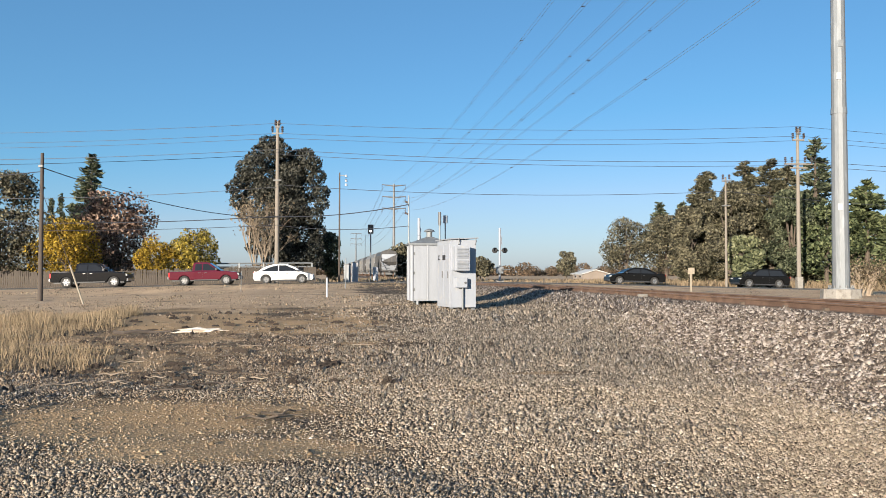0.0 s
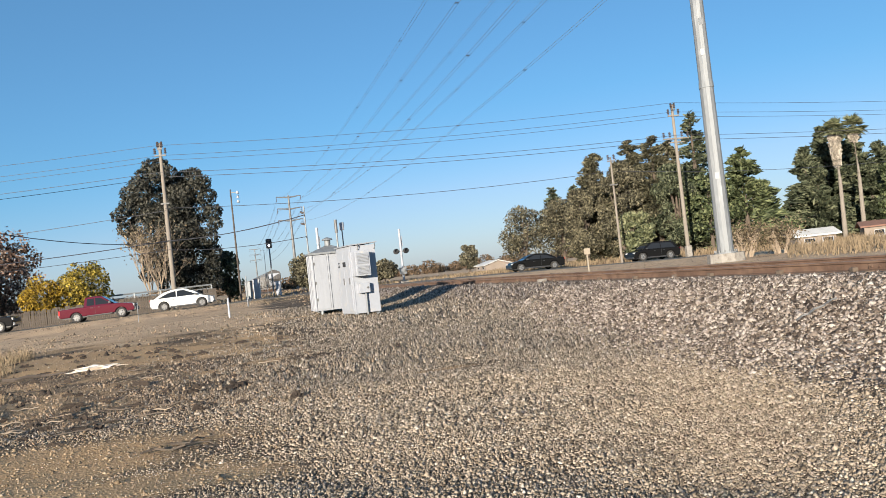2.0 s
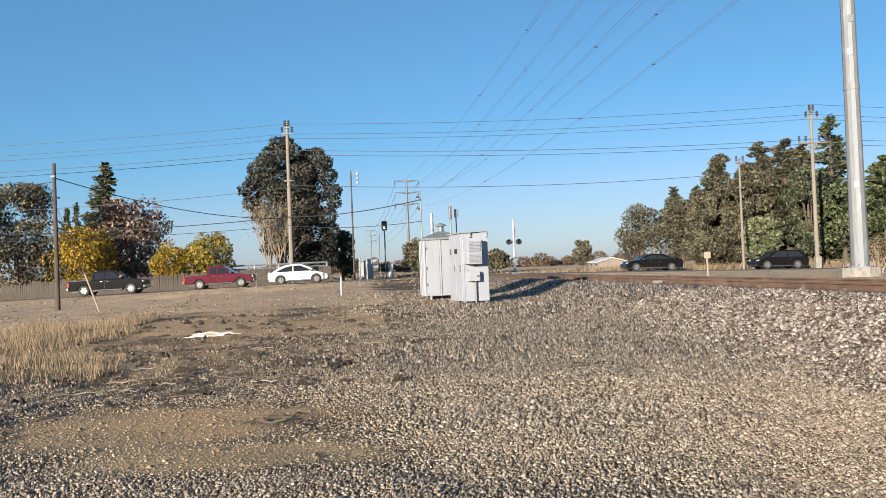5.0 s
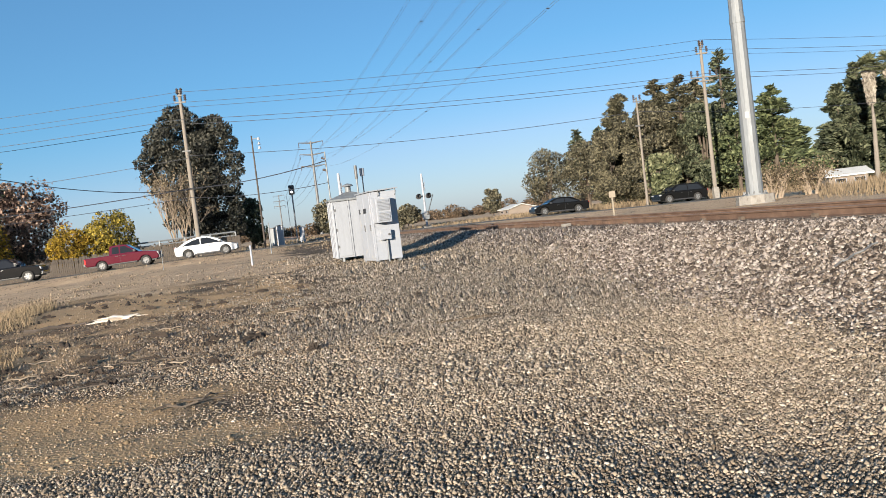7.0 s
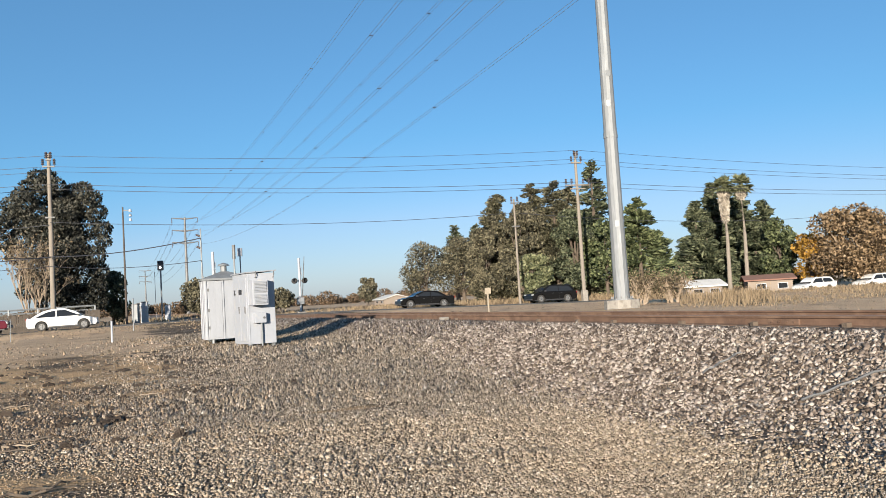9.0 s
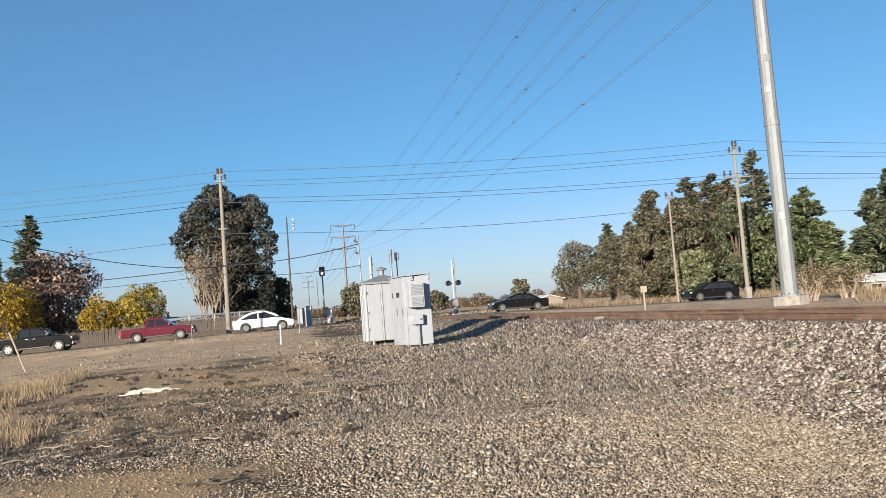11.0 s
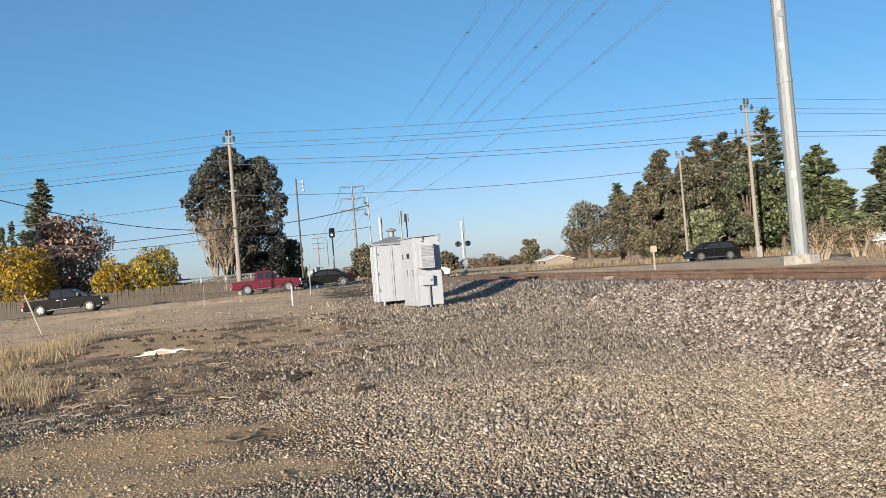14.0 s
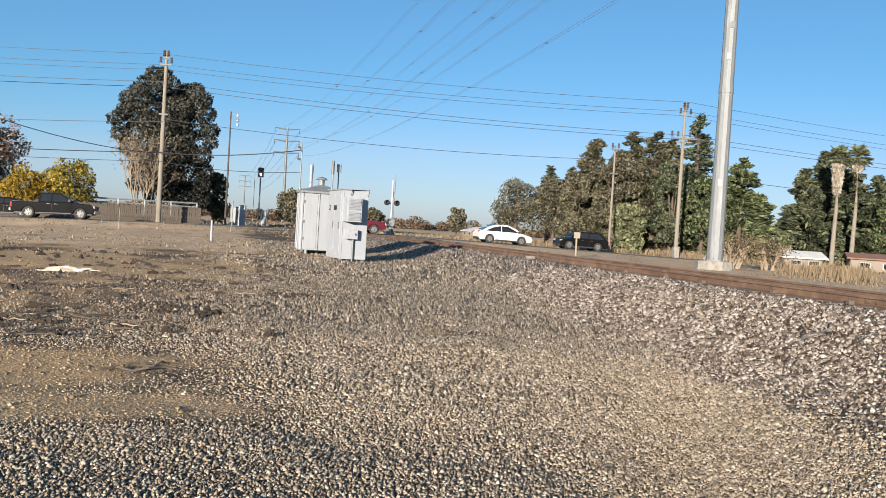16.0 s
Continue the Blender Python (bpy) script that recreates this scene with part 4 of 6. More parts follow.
def build_wires():
    p1, p2 = Vector((-14.35, 70.0, 0)), Vector((31.7, 72.6, 0))
    d = (p2 - p1)
    p0, p3 = p1 - d * 1.02, p2 + d * 1.15
    tops = [(-0.42, 14.35), (0.0, 13.55), (0.45, 13.2)]
    low = [(-0.8, 12.05), (0.6, 11.8)]
    for off, z in tops + low:
        lo = 0.25 if (off, z) in tops else -0.55
        o = Vector((0, off * 0.8 - 0.14, 0))
        for a, b, dz in ((p0, p1, (-1.3, 0)), (p1, p2, (0, lo)), (p2, p3, (lo, -2.2))):
            wire("power_wire", a + o + Vector((0, 0, z + dz[0])), b + o + Vector((0, 0, z + dz[1])), 0.45, 0.016 if lo > 0 else 0.02, "wire", group="roadside wires")
    q3 = Vector((26.4, 76.0, 9.2))
    wire("phone_cable", p1 + Vector((0, -0.2, 9.1)), q3, 0.6, 0.022, "wire", group="roadside wires")
    wire("phone_cable", p1 - d * 1.0 + Vector((0, -0.2, 8.4)), p1 + Vector((0, -0.2, 8.9)), 0.9, 0.022, "wire", group="roadside wires")
    wire("phone_cable", q3, q3 + Vector((45, 5, -1.0)), 0.9, 0.022, "wire", group="roadside wires")
    # service wires from the short pole at the crossing to the roadside
    k = Vector((-2.45, 56.6, 6.55))
    l = Vector((-20.9, 42.1, 7.0))
    for dz, sag, r in ((-0.25, 1.0, 0.035), (-1.75, 0.8, 0.022)):
        wire("service_wire", k + Vector((0, 0, dz)), (-14.35, 69.8, 6.5 + dz * 0.5), 0.3, r, "wire", group="service wires")
        wire("service_wire", (-14.35, 69.8, 6.5 + dz * 0.5), (-62, 68, 7.3 + dz * 0.6), sag, r, "wire", group="service wires")
    wire("service_wire", l, (-14.35, 69.8, 6.3), 0.7, 0.026, "wire", group="service wires")
    wire("service_wire", l + Vector((0.1, 0, -0.2)), (-60, 52, 7.6), 0.8, 0.022, "wire", group="service wires")
    # transmission conductors
    t0, t1, t2 = Vector((19.36, 39.62, 0)), Vector((-17.4, 287.5, 0)), Vector((-69, 646, 0))
    for z0, h, z1 in ((20.3, 3.4, 23.6), (24.8, 3.9, 27.6), (29.3, 3.4, 31.4)):
        for sgn in (-1, 1):
            for dd in (-0.16, 0.16):
                a = t0 + N * (sgn * h + dd) + Vector((0, 0, z0))
                b = t1 + N * (sgn * 4.0 + dd) + Vector((0, 0, z1))
                w = wire("conductor", a, b, 4.2, 0.014, "hv_wire", "pale transmission conductor high over the track", "transmission conductors")
                for u in (() if dd < 0 else (0.12, 0.21, 0.33, 0.46)):
                    q = a.lerp(b, u + 0.01 * sgn) - Vector((0, 0, 4.2 * 4 * (u + 0.01 * sgn) * (1 - u - 0.01 * sgn)))
                    part("spacer", rodded(q, q - N * 0.32, 0.045, sides=6), "black", w)
                wire("conductor", b, t2 + N * (sgn * 4.0) + Vector((0, 0, z1)), 6, 0.03, "hv_wire", "pale transmission conductor high over the track", "transmission conductors")
            a = t0 + N * (sgn * h) + Vector((0, 0, z0))
            wire("conductor", a, a - (t1 - t0) * 0.9, 4.2, 0.03, "hv_wire", "pale transmission conductor high over the track", "transmission conductors")


# ---- plants ----
def leaf_cloud(rng, pts, size, up=0.0, fold=0.35, way=None):
    """Small folded leaf sprays at points: two triangles each, turned at random."""
    k = len(pts)
    u = rng.normal(size=(k, 3))
    u[:, 2] += up
    wide = 0.36
    if way is not None:
        u, wide = way + u * 0.38, 0.17
    u /= np.linalg.norm(u, axis=1)[:, None]
    w = np.cross(u, rng.normal(size=(k, 3)))
    w /= np.linalg.norm(w, axis=1)[:, None] + 1e-9
    f = np.cross(u, w)
    s = (size * rng.uniform(0.55, 1.35, k))[:, None]
    V = np.stack([pts - u * s * 0.5, pts + w * s * wide + f * s * fold * 0.4, pts + u * s * 0.55, pts - w * s * wide + f * s * fold * 0.4], 1).reshape(-1, 3)
    i = 4 * np.arange(k)[:, None]
    F = np.stack([i + [0, 1, 2], i + [0, 2, 3]], 1).reshape(-1, 3)
    return V, F


def lobes_points(rng, lobes, count):
    """Points in the outer shell of overlapping lobes (x, y, z, rx, ry, rz), clumped and gappy."""
    lob = np.array(lobes, dtype=float)
    w = (lob[:, 3] * lob[:, 5]) ** 1.0
    pick = rng.choice(len(lob), count, p=w / w.sum())
    d = rng.normal(size=(count, 3))
    d /= np.linalg.norm(d, axis=1)[:, None]
    r = rng.uniform(0.35, 1.0, count) ** 0.45 * (1 + 0.09 * np.abs(rng.normal(size=count)))
    p = lob[pick, :3] + d * r[:, None] * lob[pick, 3:6]
    return p


def build_tree(name, x, y, h, width, kind, leaf, label, seed, bark="bark", trunk_h=0.25, count=6000, leaf_size=0.34, lean=0.0, extra=()):
    rng = np.random.default_rng(seed)
    t = thing(name, label, "tree", Matrix.Translation((x, y, gz(x, y) - 0.05)))
    bm = bmesh.new()
    lobes = []
    R = width / 2
    tr = 0.02 * h + 0.06
    if kind == "round":
        top = Vector((lean, 0, h * 0.8))
        tube(bm, [(0, 0, -0.2), (lean * 0.3, 0, h * trunk_h), (lean * 0.6, 0.1, h * 0.55), top], [tr * 1.3, tr, tr * 0.6, tr * 0.15], 8)
        m = int(30 + width * 3.2)
        for i in range(m):
            a, e = rng.uniform(0, 2 * math.pi), rng.uniform(-0.9, 1.0)
            rr = R * 0.72 * math.sqrt(max(0.0, 1 - (e * 0.85) ** 2)) * rng.uniform(0.6, 1.08)
            c = Vector((lean * 0.6 + rr * math.cos(a), rr * math.sin(a), h * (trunk_h + 0.08) + (h * (0.88 - trunk_h)) * (e + 1) / 2))
            s = R * rng.uniform(0.13, 0.34)
            lobes.append((*c, s * 1.15, s * 1.15, s * 0.9))
            if i % 4 == 0:
                tube(bm, [(lean * 0.3, 0, h * rng.uniform(trunk_h * 0.8, 0.5)), tuple(c * 0.6 + Vector((0, 0, c.z * 0.15))), tuple(c)], [tr * 0.45, tr * 0.25, 0.02], 5)
    elif kind == "conifer":
        tube(bm, [(0, 0, -0.2), (0, 0, h * 0.5), (0, 0, h * 0.99)], [tr * 1.2, tr * 0.7, 0.03], 8)
        m = int(h * 5.5)
        for i in range(m):
            f = (i + rng.uniform(0, 1)) / m
            z = h * (trunk_h + (1 - trunk_h) * f)
            reach = R * (1 - f) ** (0.6 if leaf == "cedar" else 0.78) * rng.uniform(0.7, 1.12) + 0.15
            a = rng.uniform(0, 2 * math.pi)
            tip = Vector((reach * math.cos(a), reach * math.sin(a), z - reach * 0.12))
            if i % 3 == 0:
                tube(bm, [(0, 0, z), tuple(tip * 0.5 + Vector((0, 0, z * 0.5 + 0.1))), tuple(tip)], [0.07, 0.05, 0.02], 4)
            for q in (0.45, 0.8, 1.0):
                c = Vector((tip.x * q, tip.y * q, z - reach * 0.12 * q * q))
                s = 0.30 * reach + 0.28
                lobes.append((*c, s, s, s * 0.45))
    elif kind == "column":
        tube(bm, [(0, 0, -0.2), (0, 0, h * 0.95)], [tr, 0.03], 7)
        m = int(h * 5)
        for i in range(m):
            f = (i + 0.5) / m
            prof = math.sin(min(1.0, f * 1.15 + 0.12) * math.pi * 0.5) * (1 - max(0, f - 0.55) / 0.47) ** 0.8 if f > 0.55 else 0.75 + 0.35 * f
            a = rng.uniform(0, 2 * math.pi)
            rr = R * min(1, prof) * 0.62
            lobes.append((rr * math.cos(a), rr * math.sin(a), h * f, R * 0.42, R * 0.42, R * 0.55))
    for dx, dz, r in extra:
        lobes.append((dx, rng.uniform(-1.6, 1.6), dz, r, r, r * 0.9))
    part("trunk", bm, bark, t)
    pts = lobes_points(rng, lobes, count)
    pts = pts[pts[:, 2] > 0.15]
    way = None
    if kind == "conifer":
        way = pts * [1, 1, 0]
        way = way / (np.linalg.norm(way, axis=1)[:, None] + 1e-6) + [0, 0, 0.12]
        leaf_size *= 1.65
    V, F = leaf_cloud(rng, pts, np.full(len(pts), leaf_size), 0.2, way=way)
    from_arrays("crown", V, F, leaf, t)
    return t


def build_bare_tree(x, y, h, width, label, seed, leaf="twig", count=1500):
    rng = random.Random(seed)
    t = thing("tree", label, "tree", Matrix.Translation((x, y, gz(x, y) - 0.05)))
    bm = bmesh.new()
    tips = []

    def limb(p, d, ln, r, depth):
        q = p + d * ln
        mid = p.lerp(q, 0.5) + Vector((rng.uniform(-1, 1), rng.uniform(-1, 1), 0)) * ln * 0.06
        tube(bm, [p, mid, q], [r, r * 0.8, r * 0.6], 5)
        if depth == 0:
            tips.append(q)
            return
        for _ in range(3):
            nd = (d + Vector((rng.uniform(-1, 1) * 0.5, rng.uniform(-1, 1) * 0.5, rng.uniform(-0.1, 0.45)))).normalized()
            limb(q if rng.random() < 0.6 else mid, nd, ln * rng.uniform(0.62, 0.85), r * 0.58, depth - 1)

    for k in range(5):
        a = k * 1.26
        d = Vector((math.cos(a) * width / h * 0.55, math.sin(a) * width / h * 0.55, 1)).normalized()
        limb(Vector((math.cos(a) * 0.25, math.sin(a) * 0.25, -0.1)), d, h * 0.30, 0.10, 4)
    part("branch_work", bm, "pale_bark", t)
    g = np.random.default_rng(seed)
    tp = np.array([p[:] for p in tips])
    pts = tp[g.integers(0, len(tp), count)] + g.normal(size=(count, 3)) * 0.35
    V, F = leaf_cloud(g, pts, np.full(count, 0.22 if h > 5 else 0.11))
    from_arrays("crown", V, F, leaf, t)


def build_palm(x, y, h, seed, skirt):
    rng = random.Random(seed)
    g = np.random.default_rng(seed)
    t = thing("palm_tree", "tall fan palm with " + ("a long dead frond skirt" if skirt else "a clean slender trunk"), "palm tree", Matrix.Translation((x, y, gz(x, y) - 0.05)))
    part("trunk", tube(bmesh.new(), [(0, 0, -0.2), (0.15, 0, h * 0.5), (0.05, 0, h * 0.92)], [0.27, 0.19, 0.15], 10), "pole_wood", t)
    V, F, base = [], [], 0
    top = Vector((0.05, 0, h * 0.90))
    bm = bmesh.new()
    for i in range(64):
        a, e = rng.uniform(0, 2 * math.pi), math.asin(rng.uniform(-0.75, 1.0))
        d = Vector((math.cos(a) * math.cos(e), math.sin(a) * math.cos(e), math.sin(e)))
        hub = top + d * rng.uniform(0.35, 0.9) + Vector((0, 0, 0.55))
        tube(bm, [top, hub], [0.03, 0.02], 4)
        q = d.to_track_quat("X", "Z")
        c = bm.verts.new(hub)
        blades = 11
        for b in range(blades):
            an = radians(-75 + 150 * b / (blades - 1))
            ln = rng.uniform(0.75, 1.0)
            tip = hub + q @ Vector((math.cos(an) * ln, math.sin(an) * ln, 0)) - Vector((0, 0, 0.16 * ln))
            s = q @ Vector((-math.sin(an), math.cos(an), 0)) * 0.07
            m = hub.lerp(tip, 0.5) + Vector((0, 0, 0.06))
            v = [bm.verts.new(p) for p in (hub, m + s, tip, m - s)]
            bm.faces.new(v)
        bm.verts.remove(c)
    part("frond_crown", bm, "palm", t)
    k = 1500 if skirt else 260
    ln = h * 0.27 if skirt else h * 0.08
    f = g.uniform(0, 1, k)
    a = g.uniform(0, 2 * math.pi, k)
    r = (0.62 - 0.34 * f) * g.uniform(0.6, 1.0, k)
    pts = np.stack([0.05 + r * np.cos(a), r * np.sin(a), h * 0.90 - f * ln], -1)
    Vv, Ff = leaf_cloud(g, pts, np.full(k, 0.55), 2.5, 0.1)
    from_arrays("dead_skirt", Vv, Ff, "palm_dry", t)


def blades(name, x, y, h, mat, label, seed, width=0.012, lean=0.35, category="grass"):
    """Grass blades or stalks as thin bent triangles."""
    g = np.random.default_rng(seed)
    k = len(x)
    z = top_z(x, y) - 0.02
    a = g.uniform(0, 2 * np.pi, k)
    dx, dy = np.cos(a) * lean * h * g.uniform(0.2, 1, k), np.sin(a) * lean * h * g.uniform(0.2, 1, k)
    b = g.uniform(0, np.pi, k)
    wx, wy = np.cos(b) * width, np.sin(b) * width
    V = np.stack([np.stack([x - wx, y - wy, z], -1), np.stack([x + wx, y + wy, z], -1), np.stack([x + dx * 0.35 + wx * 0.7, y + dy * 0.35 + wy * 0.7, z + h * 0.55], -1), np.stack([x + dx * 0.35 - wx * 0.7, y + dy * 0.35 - wy * 0.7, z + h * 0.55], -1), np.stack([x + dx, y + dy, z + h], -1)], 1).reshape(-1, 3)
    i = 5 * np.arange(k)[:, None]
    F = np.stack([i + [0, 1, 2], i + [0, 2, 3], i + [3, 2, 4]], 1).reshape(-1, 3)
    return tagged(from_arrays(name, V, F, mat), label, category, kind="stuff")


# ---- vehicles ----
def arch(cx, r, z0, steps=9):
    """The cut-out over a wheel, from back to front."""
    a0 = math.asin(min(1, max(-1, (z0 - 0.33) / r)))
    return [(cx + r * math.cos(a), 0.33 + r * math.sin(a)) for a in np.linspace(a0, math.pi - a0, steps)]


def build_car(name, label, paint, spec, m):
    """A car that faces +x. spec: length, width, wheel radius, axles, body outline over the sill, cabin outline."""
    L, W, wr, ax = spec["L"], spec["W"], spec["wr"], spec["axles"]
    c = thing(name, label, spec["category"], m)
    sill = spec["sill"]
    low = [(L / 2 - 0.12, sill)]
    for cx in ax:
        a = arch(cx, wr + 0.07, sill)
        low += a
    low += [(-L / 2 + 0.12, sill)]
    poly = low + spec["body"]
    bm = bmesh.new()
    va, vb = prism(bm, poly, -W / 2, W / 2)
    es = [e for e in bm.edges if (abs(e.verts[0].co.y) == abs(e.verts[1].co.y) and e.verts[0].co.y == e.verts[1].co.y)]
    bmesh.ops.bevel(bm, geom=es, offset=0.07, segments=3, affect="EDGES", profile=0.6, clamp_overlap=True)
    part("body", bm, paint, c, smooth_faces=False)
    # cabin, narrower at the roof
    cab = spec["cabin"]
    zlo, zhi = min(z for _, z in cab), max(z for _, z in cab)
    bm = bmesh.new()
    va, vb = prism(bm, cab, -W / 2 + 0.06, W / 2 - 0.06)
    for v in bm.verts:
        v.co.y *= 1 - 0.20 * (v.co.z - zlo) / (zhi - zlo)
    es = [e for e in bm.edges if e.verts[0].co.z > zlo + 0.05 or e.verts[1].co.z > zlo + 0.05]
    bmesh.ops.bevel(bm, geom=es, offset=0.035, segments=2, affect="EDGES", profile=0.6, clamp_overlap=True)
    part("cabin", bm, paint, c)

    def side(x, z, proud=0.012):
        return (W / 2 - 0.06) * (1 - 0.20 * (z - zlo) / (zhi - zlo)) + proud

    for poly_ in spec["side_panes"]:
        for sgn in (-1, 1):
            bm = bmesh.new()
            v1 = [bm.verts.new((x, sgn * side(x, z), z)) for x, z in poly_]
            v0 = [bm.verts.new((x, sgn * (side(x, z) - 0.03), z)) for x, z in poly_]
            bm.faces.new(v1)
            for i in range(len(v1)):
                j = (i + 1) % len(v1)
                bm.faces.new((v1[i], v0[i], v0[j], v1[j]))
            bmesh.ops.recalc_face_normals(bm, faces=bm.faces)
            part("side_window", bm, "glass", c, "dark tinted glass")
    for nm, (xa, za), (xb, zb) in (("windscreen", *spec["screen"]), ("rear_window", *spec["rear"])):
        d = Vector((zb - za, 0, -(xb - xa))).normalized() * (1 if nm == "windscreen" else -1)
        if (nm == "windscreen" and d.x < 0) or (nm == "rear_window" and d.x > 0):
            d = -d
        bm = bmesh.new()
        vs = []
        for (x, z) in ((xa, za), (xb, zb)):
            hw = side(x, z, -0.07)
            vs.append([bm.verts.new(Vector((x, -hw, z)) + d * 0.012), bm.verts.new(Vector((x, hw, z)) + d * 0.012)])
        bm.faces.new((vs[0][0], vs[0][1], vs[1][1], vs[1][0]))
        r = bmesh.ops.extrude_face_region(bm, geom=bm.faces[:])
        bmesh.ops.translate(bm, verts=[v for v in r["geom"] if isinstance(v, bmesh.types.BMVert)], vec=-d * 0.03)
        part(nm, bm, "glass", c, "dark tinted glass")
    for p in spec["bars"]:
        nm, mt, a, b, bev = p
        part(nm, boxed(a, b, bev), mt, c)
    for nm, mt, a, b, bev in spec["pairs"]:
        for sgn in (-1, 1):
            part(nm, boxed((a[0], min(sgn * a[1], sgn * b[1]), a[2]), (b[0], max(sgn * a[1], sgn * b[1]), b[2]), bev), mt, c)
    wheels = []
    for cx in ax:
        for sgn in (-1, 1):
            w = new("wheel")
            w.parent = c
            w.location = (cx, sgn * (W / 2 - 0.13), wr)
            bm = bmesh.new()
            prof = [(wr * 0.64, -0.10), (wr * 0.92, -0.115), (wr, -0.085), (wr, 0.085), (wr * 0.92, 0.115), (wr * 0.64, 0.10)]
            rings = [[bm.verts.new((r * math.cos(k * math.pi / 14), y, r * math.sin(k * math.pi / 14))) for k in range(28)] for r, y in prof]
            for r0, r1 in zip(rings, rings[1:]):
                for k in range(28):
                    bm.faces.new((r0[k], r0[(k + 1) % 28], r1[(k + 1) % 28], r1[k]))
            part("tyre", bm, "rubber", w, smooth_faces=True)
            bm = bmesh.new()
            part("wheel_disc", rodded((0, -0.06, 0), (0, 0.06, 0), wr * 0.64, sides=24), "galv_dark", w)
            for k in range(spec.get("spokes", 5)):
                a = 2 * math.pi * k / spec.get("spokes", 5)
                bmesh.ops.create_cube(bm, size=1, matrix=Matrix.Translation((math.cos(a) * wr * 0.34, sgn * 0.085, math.sin(a) * wr * 0.34)) @ Matrix.Rotation(-a, 4, "Y") @ Matrix.Diagonal((wr * 0.56, 0.03, wr * 0.16, 1)))
            rod(bm, (0, sgn * 0.07, 0), (0, sgn * 0.11, 0), wr * 0.16, sides=12)
            part("rim", bm, "rim", w, "bright alloy rim")
            wheels.append((w, sgn))
    c["wheels"] = len(wheels)
    return c, wheels


def pickup_spec(L, W, H, wr, category, bed, hood, chrome):
    belt, sill = hood, 0.42
    f, b = L / 2, -L / 2
    ax = (f - 0.95, b + 1.18)
    cb, cf = b + bed, f - 1.45
    body = [(b, 0.55), (b + 0.01, belt - 0.02), (cb - 0.03, belt), (cf, belt + 0.02), (f - 0.75, belt - 0.03), (f - 0.12, belt - 0.12), (f, belt - 0.35), (f, 0.5)]
    cabin = [(cb, belt - 0.06), (cb + 0.10, H - 0.05), (cb + 0.35, H), (cf - 1.0, H), (cf - 0.75, H - 0.06), (cf + 0.12, belt - 0.06)]
    mid = (cb + cf) / 2 - 0.25
    zt, zb = H - 0.13, belt + 0.06
    panes = [[(cb + 0.20, zb), (mid - 0.05, zb), (mid - 0.05, zt), (cb + 0.26, zt)], [(mid + 0.05, zb), (cf - 0.14, zb), (cf - 0.88, zt), (mid + 0.05, zt)]]
    bars = [("front_bumper", "chrome" if chrome else "galv_dark", (f - 0.06, -W / 2 + 0.06, 0.42), (f + 0.09, W / 2 - 0.06, 0.66), 0.04),
            ("grille", "black", (f - 0.02, -W / 2 + 0.36, 0.68), (f + 0.03, W / 2 - 0.36, belt - 0.22), 0.02),
            ("rear_bumper", "chrome" if chrome else "galv_dark", (b - 0.10, -W / 2 + 0.05, 0.48), (b + 0.05, W / 2 - 0.05, 0.68), 0.03),
            ("undertray", "black", (b + 0.25, -W / 2 + 0.12, 0.32), (f - 0.2, W / 2 - 0.12, 0.6), 0.0),
            ("bed_cover", "black", (b + 0.08, -W / 2 + 0.1, belt - 0.03), (cb - 0.06, W / 2 - 0.1, belt + 0.012), 0.01)]
    pairs = [("headlamp", "lamp_clear", (f - 0.22, W / 2 - 0.38, belt - 0.36), (f + 0.02, W / 2 - 0.02, belt - 0.17), 0.02),
             ("tail_lamp", "lamp_red", (b - 0.015, W / 2 - 0.16, belt - 0.42), (b + 0.10, W / 2 + 0.005, belt - 0.08), 0.01),
             ("mirror", "black", (cf - 0.28, W / 2 - 0.02, belt + 0.06), (cf - 0.12, W / 2 + 0.17, belt + 0.25), 0.03),
             ("door_handle", "chrome" if chrome else "black", (mid - 0.32, W / 2 - 0.01, belt - 0.14), (mid - 0.12, W / 2 + 0.025, belt - 0.10), 0.006),
             ("door_handle", "chrome" if chrome else "black", (mid + 0.18, W / 2 - 0.01, belt - 0.14), (mid + 0.38, W / 2 + 0.025, belt - 0.10), 0.006),
             ("door_seam", "black", (mid - 0.004, W / 2 - 0.02, sill + 0.1), (mid + 0.006, W / 2 + 0.003, belt - 0.03), 0.0),
             ("running_board", "black", (cb + 0.15, W / 2 - 0.10, 0.36), (cf - 0.1, W / 2 + 0.04, 0.44), 0.01)]
    return dict(L=L, W=W, wr=wr, axles=ax, sill=sill, body=body, cabin=cabin, side_panes=panes, screen=((cf + 0.08, belt + 0.02), (cf - 0.74, H - 0.10)), rear=((cb + 0.01, belt + 0.08), (cb + 0.09, H - 0.12)), bars=bars, pairs=pairs, category=category, spokes=6)


